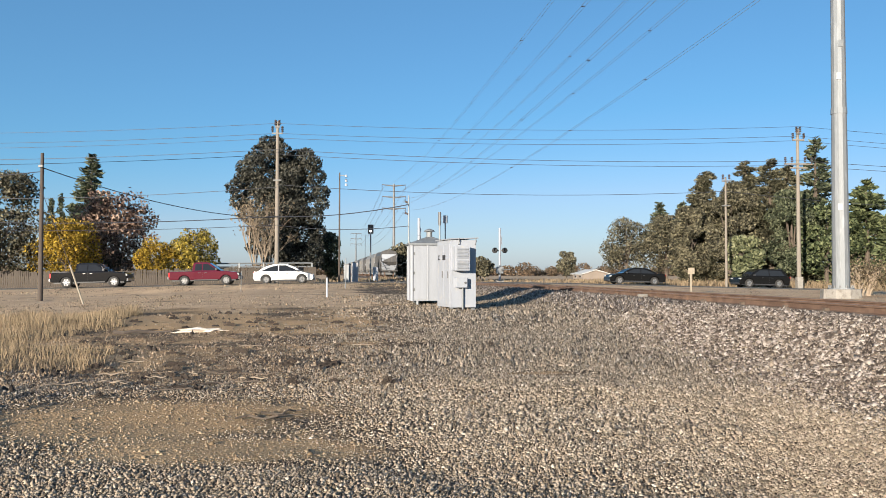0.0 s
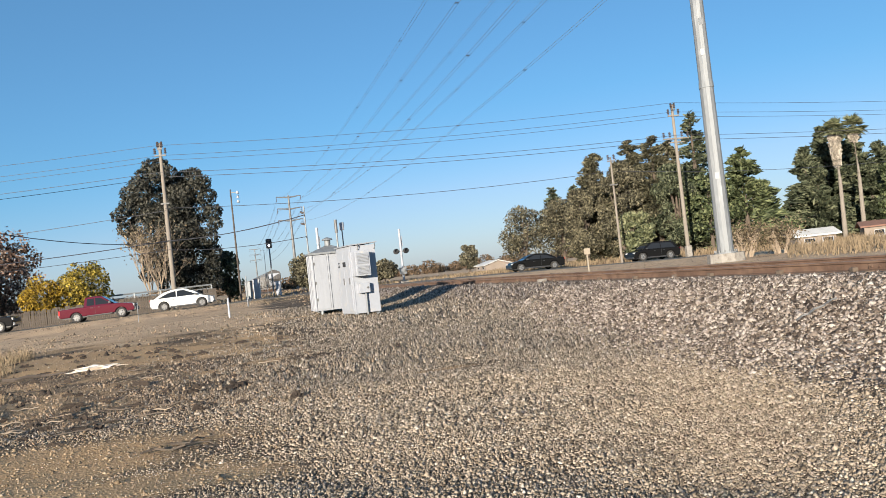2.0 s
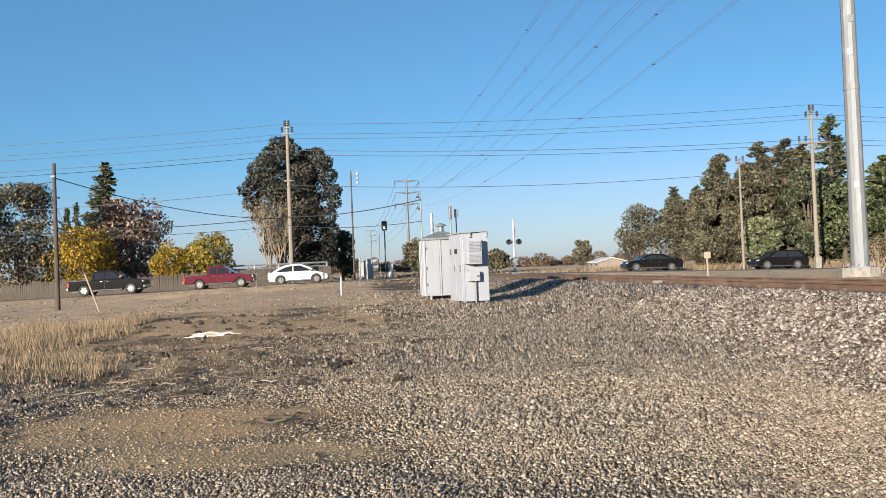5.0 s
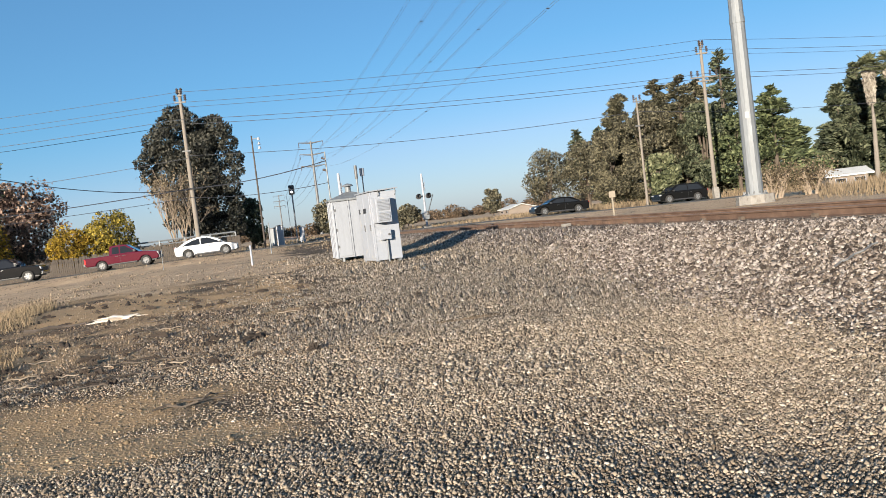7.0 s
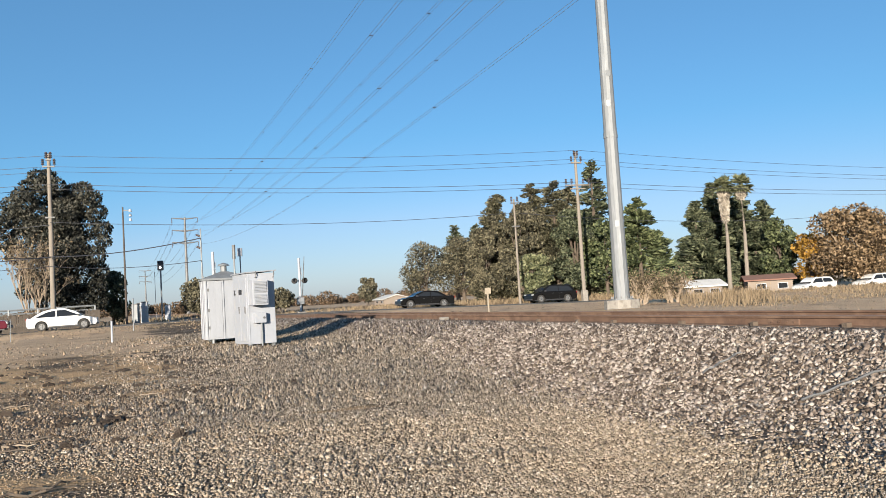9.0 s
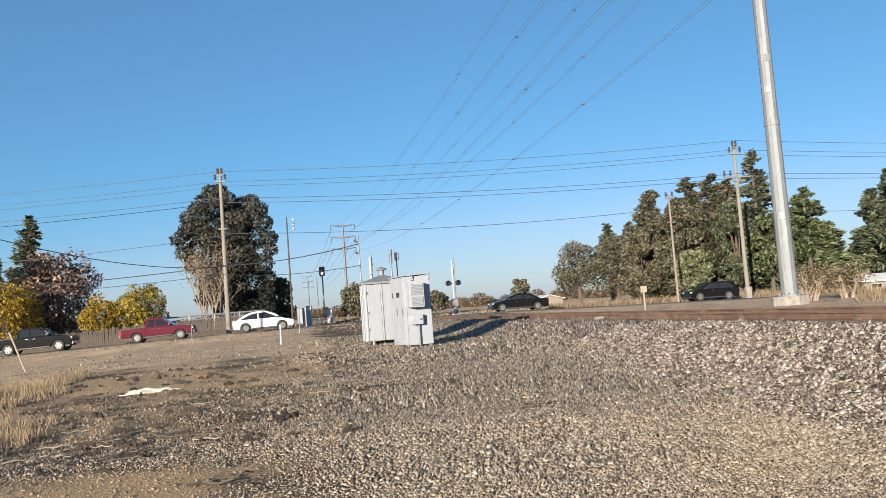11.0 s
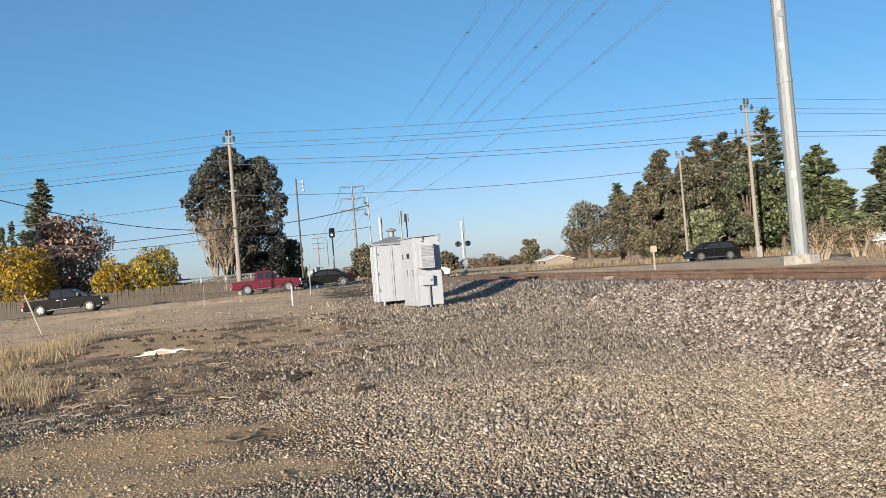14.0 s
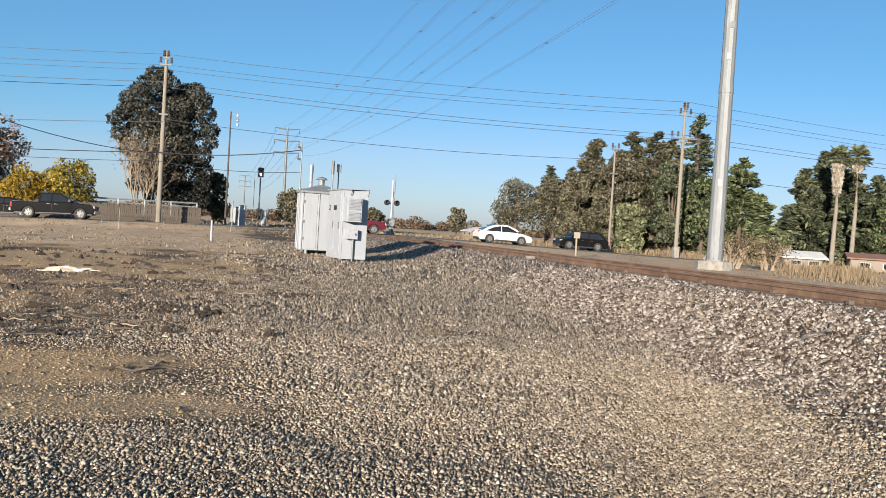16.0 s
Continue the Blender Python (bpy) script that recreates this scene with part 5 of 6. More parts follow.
def sedan_spec(L, W, H, wr, belt, hood, roof, rear_drop, category="car", spokes=5, sweep=1.7):
    """roof: x of windscreen foot, roof front, roof back, rear window foot."""
    f, b, sill = L / 2, -L / 2, 0.26
    ax = (f - 0.90, b + 0.98)
    a, r0, r1, e = roof
    body = [(b + 0.02, 0.45), (b, rear_drop - 0.15), (b + 0.10, rear_drop), (e, belt + 0.03), (a, belt), (f - 0.75, hood + 0.02), (f - 0.22, hood - 0.10), (f - 0.02, hood - 0.28), (f, 0.40)]
    def back(u):
        """The sweep of roof and rear window from r1 down to e."""
        return (r1 + (e - r1) * u, (H - 0.03) - (H - 0.03 - belt + 0.06) * u ** sweep)
    cabin = [back(u) for u in (1.0, 0.8, 0.6, 0.4, 0.2, 0.0)] + [(r1 * 0.6 + r0 * 0.4, H), (r0 - 0.18, H - 0.012), (r0, H - 0.06), (r0 * 0.5 + a * 0.5 + 0.05, (H + belt) / 2 + 0.03), (a + 0.05, belt - 0.06)]
    zt, zb = H - 0.13, belt + 0.05
    mid = (a + e) / 2 - 0.02
    fa, fb = (a - (a - r0) * 0.12 - 0.12), (e + (r1 - e) * 0.12 + 0.18)
    panes = [[(fb, zb), (mid - 0.04, zb), (mid - 0.04, zt), (r1 + 0.05, zt - 0.01), (back(0.35)[0] + 0.12, back(0.35)[1] - 0.12)], [(mid + 0.04, zb), (fa, zb), (r0 - 0.10, zt), (mid + 0.04, zt)]]
    bars = [("front_bumper", "black", (f - 0.12, -W / 2 + 0.14, 0.26), (f + 0.012, W / 2 - 0.14, 0.40), 0.03),
            ("rear_bumper", "black", (b - 0.012, -W / 2 + 0.12, 0.28), (b + 0.15, W / 2 - 0.12, 0.44), 0.03),
            ("undertray", "black", (b + 0.25, -W / 2 + 0.10, 0.20), (f - 0.25, W / 2 - 0.10, 0.40), 0.0)]
    pairs = [("headlamp", "lamp_clear", (f - 0.34, W / 2 - 0.32, hood - 0.26), (f - 0.03, W / 2 - 0.015, hood - 0.14), 0.03),
             ("tail_lamp", "lamp_red", (b + 0.0, W / 2 - 0.42, rear_drop - 0.20), (b + 0.22, W / 2 - 0.005, rear_drop - 0.07), 0.025),
             ("mirror", "black", (a - 0.42, W / 2 - 0.06, belt + 0.02), (a - 0.24, W / 2 + 0.13, belt + 0.15), 0.03),
             ("door_handle", "black", (mid - 0.34, W / 2 - 0.01, belt - 0.15), (mid - 0.16, W / 2 + 0.02, belt - 0.12), 0.005),
             ("door_handle", "black", (mid + 0.55, W / 2 - 0.01, belt - 0.15), (mid + 0.73, W / 2 + 0.02, belt - 0.12), 0.005),
             ("door_seam", "black", (mid - 0.004, W / 2 - 0.02, 0.36), (mid + 0.006, W / 2 + 0.003, belt - 0.02), 0.0),
             ("sill_trim", "black", (ax[1] + 0.45, W / 2 - 0.05, 0.23), (ax[0] - 0.45, W / 2 + 0.012, 0.33), 0.01)]
    return dict(L=L, W=W, wr=wr, axles=ax, sill=sill, body=body, cabin=cabin, side_panes=panes, screen=((a + 0.02, belt + 0.02), (r0 + 0.0, H - 0.08)), rear=((back(0.86)[0] - 0.03, back(0.86)[1] + 0.03), (back(0.22)[0] - 0.03, back(0.22)[1] + 0.03)), bars=bars, pairs=pairs, category=category, spokes=spokes)


def car_pose(x, lane, turn=0):
    """A vehicle's place on the road: it follows the road's crown and grade."""
    p = road_point(x, lane, 0.0)
    s = math.degrees(math.atan(float(road_z(x + 0.8) - road_z(x - 0.8)) / 1.6))
    return Matrix.Translation(p) @ pose(0, 0, 0, 0, 0, ROAD_YAW) @ pose(0, 0, 0, 0, -s, 0) @ pose(0, 0, 0, 0, 0, turn)


NEAR, FAR = -1.8, 1.8
# along-road places in metres at seconds
TRIPS = {
    "white": (NEAR, 0, [(0, -12.5), (9.3, -12.45), (10.2, -11.8), (11.2, -10.0), (12.5, -6.3), (13, -4.0), (13.5, -1.6), (14, 0.9), (14.5, 3.6), (15, 6.8), (15.5, 10.5), (16, 13.9)]),
    "red": (NEAR, 0, [(0, -18.5), (10.6, -18.4), (11.6, -17.6), (12.5, -16.15), (13, -14.7), (13.5, -13.0), (14, -11.05), (14.5, -8.6), (15, -5.5), (15.5, -2.1), (16, 1.4)]),
    "charcoal": (NEAR, 0, [(0, -26.95), (12.0, -26.95), (12.5, -26.9), (13, -26.7), (13.5, -26.35), (14, -25.8), (14.5, -24.9), (15, -23.6), (15.5, -22.0), (16, -20.2)]),
    "sedan": (FAR, 180, [(0, 16.5), (8.2, 16.4), (9, 15.6), (10.2, 13.1), (11.3, 9.0), (12.5, 3.3), (13, 0.4), (13.5, -2.9), (14, -7.0), (14.5, -11.0), (15, -15.3), (15.5, -20.0), (16, -25.0)]),
    "suv": (FAR, 180, [(0, 27.8), (12.3, 27.75), (13, 27.65), (13.5, 27.45), (14, 26.95), (14.5, 26.15), (15, 25.05), (15.5, 23.7), (16, 22.0)]),
}


def along(rows, t):
    """Smooth, never overshooting way along the rows."""
    T, Xp = np.array([r[0] for r in rows], dtype=float), np.array([r[1] for r in rows], dtype=float)
    h, d = np.diff(T), np.diff(Xp) / np.diff(T)
    m = np.zeros(len(T))
    m[0], m[-1] = 0, d[-1]
    for i in range(1, len(T) - 1):
        m[i] = 0 if d[i - 1] * d[i] <= 0 else (h[i - 1] + h[i]) / (h[i - 1] / d[i] + h[i] / d[i - 1])
    i = int(np.clip(np.searchsorted(T, t) - 1, 0, len(h) - 1))
    u = (t - T[i]) / h[i]
    return Xp[i] * (1 + 2 * u) * (1 - u) ** 2 + h[i] * m[i] * u * (1 - u) ** 2 + Xp[i + 1] * u * u * (3 - 2 * u) + h[i] * m[i + 1] * u * u * (u - 1)


CARS = {}


def build_cars():
    CARS["white"] = build_car("white_hatchback", "glossy white fastback electric car waiting on the road", "paint_white", sedan_spec(4.62, 1.88, 1.56, 0.34, 0.93, 0.86, (1.42, 0.30, -0.55, -2.12), 1.02, spokes=5, sweep=1.9), car_pose(-12.5, NEAR))
    CARS["red"] = build_car("red_pickup", "dark red crew-cab pickup truck on the road", "paint_red", pickup_spec(5.25, 1.85, 1.76, 0.37, "pickup truck", 1.75, 1.07, False), car_pose(-18.5, NEAR))
    CARS["charcoal"] = build_car("charcoal_pickup", "charcoal full-size crew-cab pickup truck on the road", "paint_charcoal", pickup_spec(5.60, 2.0, 1.86, 0.41, "pickup truck", 1.80, 1.17, True), car_pose(-27, NEAR))
    CARS["sedan"] = build_car("black_sedan", "black four-door sedan on the road", "paint_black", sedan_spec(4.95, 1.86, 1.46, 0.34, 0.93, 0.88, (1.32, 0.40, -0.60, -1.85), 0.98, sweep=1.8), car_pose(16.5, FAR, 180))
    CARS["suv"] = build_car("black_suv", "black sport utility car on the road", "paint_black", sedan_spec(4.60, 1.88, 1.64, 0.37, 0.99, 0.95, (1.32, 0.52, -1.38, -2.12), 1.03, "car", sweep=2.6), car_pose(27.8, FAR, 180))
    CARS["white_suv"] = build_car("white_suv", "white sport utility car on the far road", "paint_white", sedan_spec(4.25, 1.76, 1.52, 0.33, 0.93, 0.88, (1.16, 0.52, -1.45, -1.95), 1.06, "car"), Matrix.Translation((56.2, 71.4, gz(56.2, 71.4) + 0.06)) @ pose(0, 0, 0, 0, 0, 186))
    CARS["white_far"] = build_car("white_suv", "white sport utility car farther along the road", "paint_white", sedan_spec(4.25, 1.76, 1.52, 0.33, 0.93, 0.88, (1.16, 0.52, -1.45, -1.95), 1.06, "car"), Matrix.Translation((63.5, 71.5, gz(63.5, 71.5) + 0.08)) @ pose(0, 0, 0, 0, 0, 186))


# ---- train ----
TRAIN = []


def build_hopper(i):
    paint = ["car_dark", "car_grey", "car_grey", "car_dark", "car_grey"][i % 5]
    c = thing("hopper_car", ("light grey" if paint == "car_grey" else "dark grey") + " weathered covered hopper rail car", "rail car", Matrix.Translation(ns(TRACK, 140 + 17.2 * i, float(rail_z(140)))) @ pose(0, 0, 0, 0, 0, math.degrees(TA)), group="train of hopper cars")
    Lh, W, H = 15.6, 3.0, 4.6
    bm = bmesh.new()
    sec = [(-1.15, 1.0), (-1.5, 1.5), (-1.5, 3.7), (-1.25, 4.3), (-0.5, 4.6), (0.5, 4.6), (1.25, 4.3), (1.5, 3.7), (1.5, 1.5), (1.15, 1.0)]
    ends = []
    for y, k in ((0.9, 0.0), (2.2, 1.0), (Lh - 2.2, 1.0), (Lh - 0.9, 0.0)):
        ends.append([bm.verts.new((x, y, max(z, 2.6) if k == 0 else z)) for x, z in sec])
    for a, b in zip(ends, ends[1:]):
        for q in range(len(sec)):
            bm.faces.new((a[q], a[(q + 1) % len(sec)], b[(q + 1) % len(sec)], b[q]))
    bm.faces.new(ends[0][::-1]), bm.faces.new(ends[-1])
    bmesh.ops.recalc_face_normals(bm, faces=bm.faces)
    part("hopper_body", bm, paint, c)
    for y0, y1 in ((0.86, 2.0), (Lh - 0.86, Lh - 2.0)):
        bm = bmesh.new()
        q = [bm.verts.new(p) for p in ((-1.2, y0, 3.9), (1.2, y0, 3.9), (1.45, y0, 2.65), (1.1, y1, 1.1), (-1.1, y1, 1.1), (-1.45, y0, 2.65))]
        r = [bm.verts.new(v.co + Vector((0, 0.05 if y0 < 5 else -0.05, 0))) for v in q]
        bm.faces.new(q), bm.faces.new(r[::-1])
        for k in range(6):
            bm.faces.new((q[k], q[(k + 1) % 6], r[(k + 1) % 6], r[k]))
        bmesh.ops.recalc_face_normals(bm, faces=bm.faces)
        part("end_sheet", bm, "white_paint", c, "pale end slope sheet")
    for k in range(3):
        bm = bmesh.new()
        y = 3.6 + k * (Lh - 7.2) / 2
        hi = [bm.verts.new(p) for p in ((-1.2, y - 1.7, 1.2), (1.2, y - 1.7, 1.2), (1.2, y + 1.7, 1.2), (-1.2, y + 1.7, 1.2))]
        lo = [bm.verts.new(p) for p in ((-0.5, y - 0.4, 0.35), (0.5, y - 0.4, 0.35), (0.5, y + 0.4, 0.35), (-0.5, y + 0.4, 0.35))]
        bm.faces.new(lo[::-1])
        for q in range(4):
            bm.faces.new((hi[q], hi[(q + 1) % 4], lo[(q + 1) % 4], lo[q]))
        part("chute", bm, paint, c)
    for y in (0.2, Lh - 0.5):
        part("end_platform", boxed((-1.45, y - 0.1, 0.95), (1.45, y + 0.7, 1.15), 0.02), paint, c)
    for y in (0.25, Lh - 0.25):
        for sgn in (-1, 1):
            part("end_post", rodded((sgn * 1.35, y, 1.1), (sgn * 1.35, y + (0.6 if y < 5 else -0.6), 3.6), 0.06, sides=6), paint, c)
            for r in range(5):
                part("ladder_rung", rodded((sgn * 0.85, y, 1.3 + 0.45 * r), (sgn * 1.35, y, 1.3 + 0.45 * r), 0.03, sides=5), paint, c)
    for sgn in (-1, 1):
        for r in range(11):
            y = 2.4 + r * (Lh - 4.8) / 10
            part("side_rib", boxed((sgn * 1.5 - 0.03, y - 0.05, 1.45), (sgn * 1.5 + 0.05, y + 0.05, 3.7)), paint, c)
    part("roof_walk", boxed((-0.4, 1.0, 4.66), (0.4, Lh - 1.0, 4.72)), "galv_dark", c)
    for y in (1.9, Lh - 1.9):
        bg = part("bogie", boxed((-1.15, y - 1.2, 0.35), (1.15, y + 1.2, 0.75), 0.08), "galv_dark", c)
        for dy in (-0.9, 0.9):
            for sgn in (-1, 1):
                part("wheel", rodded((sgn * 0.69, y + dy, 0.42), (sgn * 0.82, y + dy, 0.42), 0.42, sides=18), "rail_rust", bg)
    part("coupler", boxed((-0.12, -0.35, 0.75), (0.12, 0.3, 1.0), 0.04), "galv_dark", c)
    TRAIN.append((c, i))


# ---- crossing ----
ARMS = []


def build_gate(x, y, toward, label):
    """Crossing gate: mast with flashers, and an arm that swings up. toward: +1 when the arm reaches away over the road, -1 when towards the yard."""
    z = gz(x, y)
    g = thing("crossing_gate", label, "crossing gate", Matrix.Translation((x, y, z)) @ pose(0, 0, 0, 0, 0, ROAD_YAW), group="crossing gates")
    part("footing", boxed((-0.35, -0.35, -0.3), (0.35, 0.35, 0.18), 0.03), "concrete", g)
    part("mast", rodded((0, 0, 0.1), (0, 0, 4.85), 0.10, sides=14), "white_paint", g)
    part("mechanism_box", boxed((-0.30, -0.28, 0.75), (0.30, 0.28, 1.35), 0.04), "galv", g)
    fl = part("flasher_bar", boxed((-0.45, -0.05, 2.77), (0.45, 0.05, 2.87), 0.01), "galv_dark", g)
    for sx in (-0.45, 0.45):
        for fy in (-1, 1):
            bm = bmesh.new()
            rod(bm, (sx, fy * 0.06, 2.84), (sx, fy * 0.12, 2.84), 0.25, sides=18)
            rod(bm, (sx, fy * 0.10, 2.92), (sx, fy * 0.40, 2.88), 0.16, 0.18, sides=14, caps=False)
            part("flasher", bm, "black", fl, "round black flasher hood")
    cb = part("crossbuck", boxed((-0.03, -0.10, 3.55), (0.03, 0.10, 4.75), 0.004), "white_paint", g)
    bm = bmesh.new()
    for a in (45, -45):
        bmesh.ops.create_cube(bm, size=1, matrix=Matrix.Translation((0.14, 0, 3.7)) @ pose(0, 0, 0, a, 0, 0) @ Matrix.Diagonal((0.02, 0.22, 1.15, 1)))
    part("sign_blade", bm, "white_paint", cb)
    arm = new("gate_arm")
    arm.parent = g
    arm.location = (0.16, 0, 1.1)
    for k in range(6):
        y0, y1 = 0.5 + k * 0.62, 0.5 + (k + 1) * 0.62
        part("arm_segment", boxed((-0.025, min(toward * y0, toward * y1), -0.05 + 0.004 * k), (0.025, max(toward * y0, toward * y1), 0.06 - 0.004 * k), 0.005), "galv" if k % 2 else "galv_dark", arm)
    part("counterweight", boxed((-0.08, min(-toward * 1.25, toward * 0.5), -0.10), (0.08, max(-toward * 1.25, toward * 0.5), 0.10), 0.02), "galv_dark", arm)
    ARMS.append((arm, toward))


def build_signal():
    x, y = -9.3, 104.0
    s = thing("block_signal", "railway block signal on a slim steel mast with black head", "railway signal", Matrix.Translation((x, y, gz(x, y))))
    part("mast", rodded((0, 0, -0.2), (0, 0, 6.6), 0.09, sides=12), "galv", s)
    part("ladder", boxed((-0.75, 0.3, 0), (-0.70, 0.35, 6.0)), "galv", s)
    bm = bmesh.new()
    box(bm, (-0.36, -0.1, 6.1), (0.36, 0.12, 7.3), 0.12)
    h = part("signal_head", bm, "black", s)
    part("lens", rodded((0, -0.16, 6.45), (0, -0.09, 6.45), 0.13, sides=18), glow_material("lit_signal_lens", (0.85, 0.92, 1.0), 2.2), h, "lit white signal lens")
    part("relay_box", boxed((0.35, -0.3, 0), (0.95, 0.3, 1.9), 0.03), "white_paint", s)


def build_fence():
    rng = random.Random(3)
    f = thing("plank_fence", "weathered grey wooden plank fence along the far verge", "fence", Matrix.Identity(4))
    bm = boxed((-0.07, -0.011, 0), (0.07, 0.011, 1.5), 0.004)
    me = bpy.data.meshes.new("plank")
    bm.to_mesh(me)
    bm.free()
    me.materials.append(M["fence"])
    x = -52.0
    while x < -11.5:
        y = ROAD_Y + ROAD_SLOPE * x + 7.4
        o = new("plank", me)
        o.matrix_world = Matrix.Translation((x, y, gz(x, y) - 0.05)) @ pose(0, 0, 0, rng.uniform(-2, 2), rng.uniform(-1.2, 1.2), ROAD_YAW + rng.uniform(-3, 3)) @ Matrix.Diagonal((1, 1, rng.uniform(0.92, 1.06), 1))
        o.parent = f
        x += 0.155
    for z in (0.4, 1.15):
        bm = bmesh.new()
        pts = [Vector((xx, ROAD_Y + ROAD_SLOPE * xx + 7.46, gz(xx, ROAD_Y + ROAD_SLOPE * xx + 7.46) + z)) for xx in np.arange(-52, -11, 2.4)]
        tube(bm, pts, [0.045] * len(pts), 4)
        part("rail", bm, "fence", f)
    w = thing("rail_fence", "low pale grey rail fence behind the plank fence", "fence", Matrix.Identity(4))
    for z in (1.2, 1.6, 1.95):
        bm = bmesh.new()
        tube(bm, [(-26, 76, 0.4 + z), (-12.5, 77.4, 0.5 + z)], [0.07, 0.07], 4)
        part("rail", bm, "galv", w)
    for xx in np.arange(-26, -12.4, 2.25):
        part("post", boxed((xx - 0.06, 76 + (xx + 26) * 0.1037 - 0.06, 0.2), (xx + 0.06, 76 + (xx + 26) * 0.1037 + 0.06, 2.45), 0.01), "galv", w)


def polar(az, d):
    return d * math.sin(radians(az)), d * math.cos(radians(az))


def build_trees():
    def tr(name, az, d, h, w, kind, leaf, label, seed, **k):
        x, y = polar(az, d)
        return build_tree(name, x, y, h, w, kind, leaf, label, seed, **k)
    crown = ((-4.3, 8.6, 0.95), (-4.3, 9.8, 0.8), (-3.9, 10.8, 0.9), (-3.5, 12.0, 0.9), (-3.0, 13.0, 0.85), (-2.0, 13.7, 0.85), (-1.0, 14.3, 0.8), (-0.3, 14.6, 0.7), (0.8, 13.4, 0.8), (1.8, 13.1, 0.9), (2.9, 13.0, 0.9), (3.7, 12.2, 0.85), (4.0, 10.9, 0.9), (4.3, 9.4, 0.85), (4.4, 8.2, 0.7), (4.0, 6.8, 0.95), (3.8, 5.4, 0.95), (3.7, 3.9, 0.9), (3.7, 2.5, 0.95), (2.6, 2.2, 1.4), (-3.4, 7.2, 0.9), (-2.8, 8.8, 1.3), (-2.5, 5.4, 0.9), (-2.8, 3.8, 0.8), (2.3, 5.0, 1.7), (0.3, 4.2, 1.8), (2.1, 7.2, 1.6), (0.7, 9.6, 1.6), (-1.2, 10.6, 1.4), (1.4, 11.4, 1.4), (2.8, 9.6, 1.3), (-2.1, 11.8, 1.2), (-1.0, 12.7, 1.1), (-0.2, 13.5, 1.0), (0.8, 12.2, 1.2), (2.5, 11.6, 1.2), (-2.8, 10.4, 1.2), (0.0, 7.0, 1.8), (1.7, 3.0, 1.5))
    tr("eucalyptus_tree", -11.5, 84.5, 12.4, 6.2, "round", "euc", "tall dark grey-green eucalyptus with a dense uneven crown", 111, count=52000, leaf_size=0.25, trunk_h=0.08, extra=crown)
    tr("tree", -8.1, 88, 5.6, 3.6, "round", "dark_green", "dark green shrubby tree beside the eucalyptus", 12, count=2600, trunk_h=0.05)
    x, y = polar(-12.7, 80)
    build_bare_tree(x, y, 9.5, 4.5, "pale bare multi-stemmed tree before the eucalyptus", 5, count=1300)
    tr("tree", -19.45, 79, 4.3, 4.3, "round", "yellow", "small bright yellow autumn tree behind the fence", 13, count=6200, leaf_size=0.19, trunk_h=0.1)
    tr("tree", -17.0, 79, 5.2, 5.0, "round", "yellow_green", "small yellow-green autumn tree behind the fence", 14, count=7000, leaf_size=0.19, trunk_h=0.1)
    tr("conifer", -23.45, 98, 14.6, 5.8, "conifer", "dark_green", "dark pointed conifer above the autumn trees", 15, count=7000, leaf_size=0.36, trunk_h=0.15)
    tr("tree", -22.0, 86, 9.0, 8.6, "round", "russet", "russet-brown autumn tree with a rounded crown", 16, count=8000, leaf_size=0.28, trunk_h=0.12)
    tr("tree", -24.9, 80, 6.0, 6.4, "round", "yellow", "golden yellow autumn tree behind the plank fence", 17, count=8500, leaf_size=0.20, trunk_h=0.1)
    tr("tree", -28.7, 82, 10.0, 9.0, "round", "olive", "large dull olive tree behind the plank fence", 18, count=14000, leaf_size=0.24, trunk_h=0.08)
    tr("tree", -36.0, 84, 9.0, 9.0, "round", "olive", "large olive tree behind the plank fence", 19, count=5000, leaf_size=0.36, trunk_h=0.1)
    for i, (az, h) in enumerate(((-25.75, 10.2), (-25.2, 10.9), (-24.55, 9.8))):
        tr("cypress", az, 108, h, 1.3, "column", "dark_green", "narrow dark cypress in a row of three", 20 + i, count=1500, leaf_size=0.28)
    # beyond the road, on the far side of the track
    tr("tree", 12.7, 98, 7.3, 6.6, "round", "olive", "grey-olive tree with an open branched crown", 30, count=8000, leaf_size=0.22, trunk_h=0.18)
    tr("tree", 15.3, 100, 7.8, 6.4, "round", "olive", "olive-brown tree with a ragged crown", 31, count=8600, leaf_size=0.23, trunk_h=0.15)
    tr("conifer", 14.9, 112, 10.6, 3.4, "conifer", "dark_green", "sparse layered conifer rising over the olive trees", 32, count=1900, leaf_size=0.34, trunk_h=0.45)
    tr("conifer", 16.4, 112, 10.6, 4.2, "conifer", "dark_green", "sparse dark conifer among the olive trees", 33, count=2400, leaf_size=0.34, trunk_h=0.35)
    for i, (az, d, h, w, leaf) in enumerate(((17.9, 96, 12.6, 7.0, "cedar"), (19.3, 94, 11.2, 7.0, "olive"), (20.4, 99, 14.0, 7.6, "cedar"), (21.9, 96, 13.8, 8.0, "cedar"), (23.2, 93, 9.8, 6.4, "dark_green"), (22.9, 98, 13.1, 6.0, "cedar"), (16.9, 93, 8.6, 5.6, "olive"))):
        tr("cedar" if leaf == "cedar" else "tree", az, d, h, w, "conifer" if leaf == "cedar" else "round", leaf, "dense olive-green conifer in a tall roadside clump" if leaf == "cedar" else "dense olive-green tree in the roadside clump", 40 + i, count=24000, leaf_size=0.27, trunk_h=0.04)
    tr("conifer", 24.6, 104, 17.0, 6.4, "conifer", "dark_green", "tall dark conifer with open upper branches", 46, count=6500, leaf_size=0.38, trunk_h=0.2)
    tr("tree", 25.2, 92, 8.4, 6.0, "round", "green", "dense green tree at the foot of the tall conifer", 47, count=5200, trunk_h=0.05)
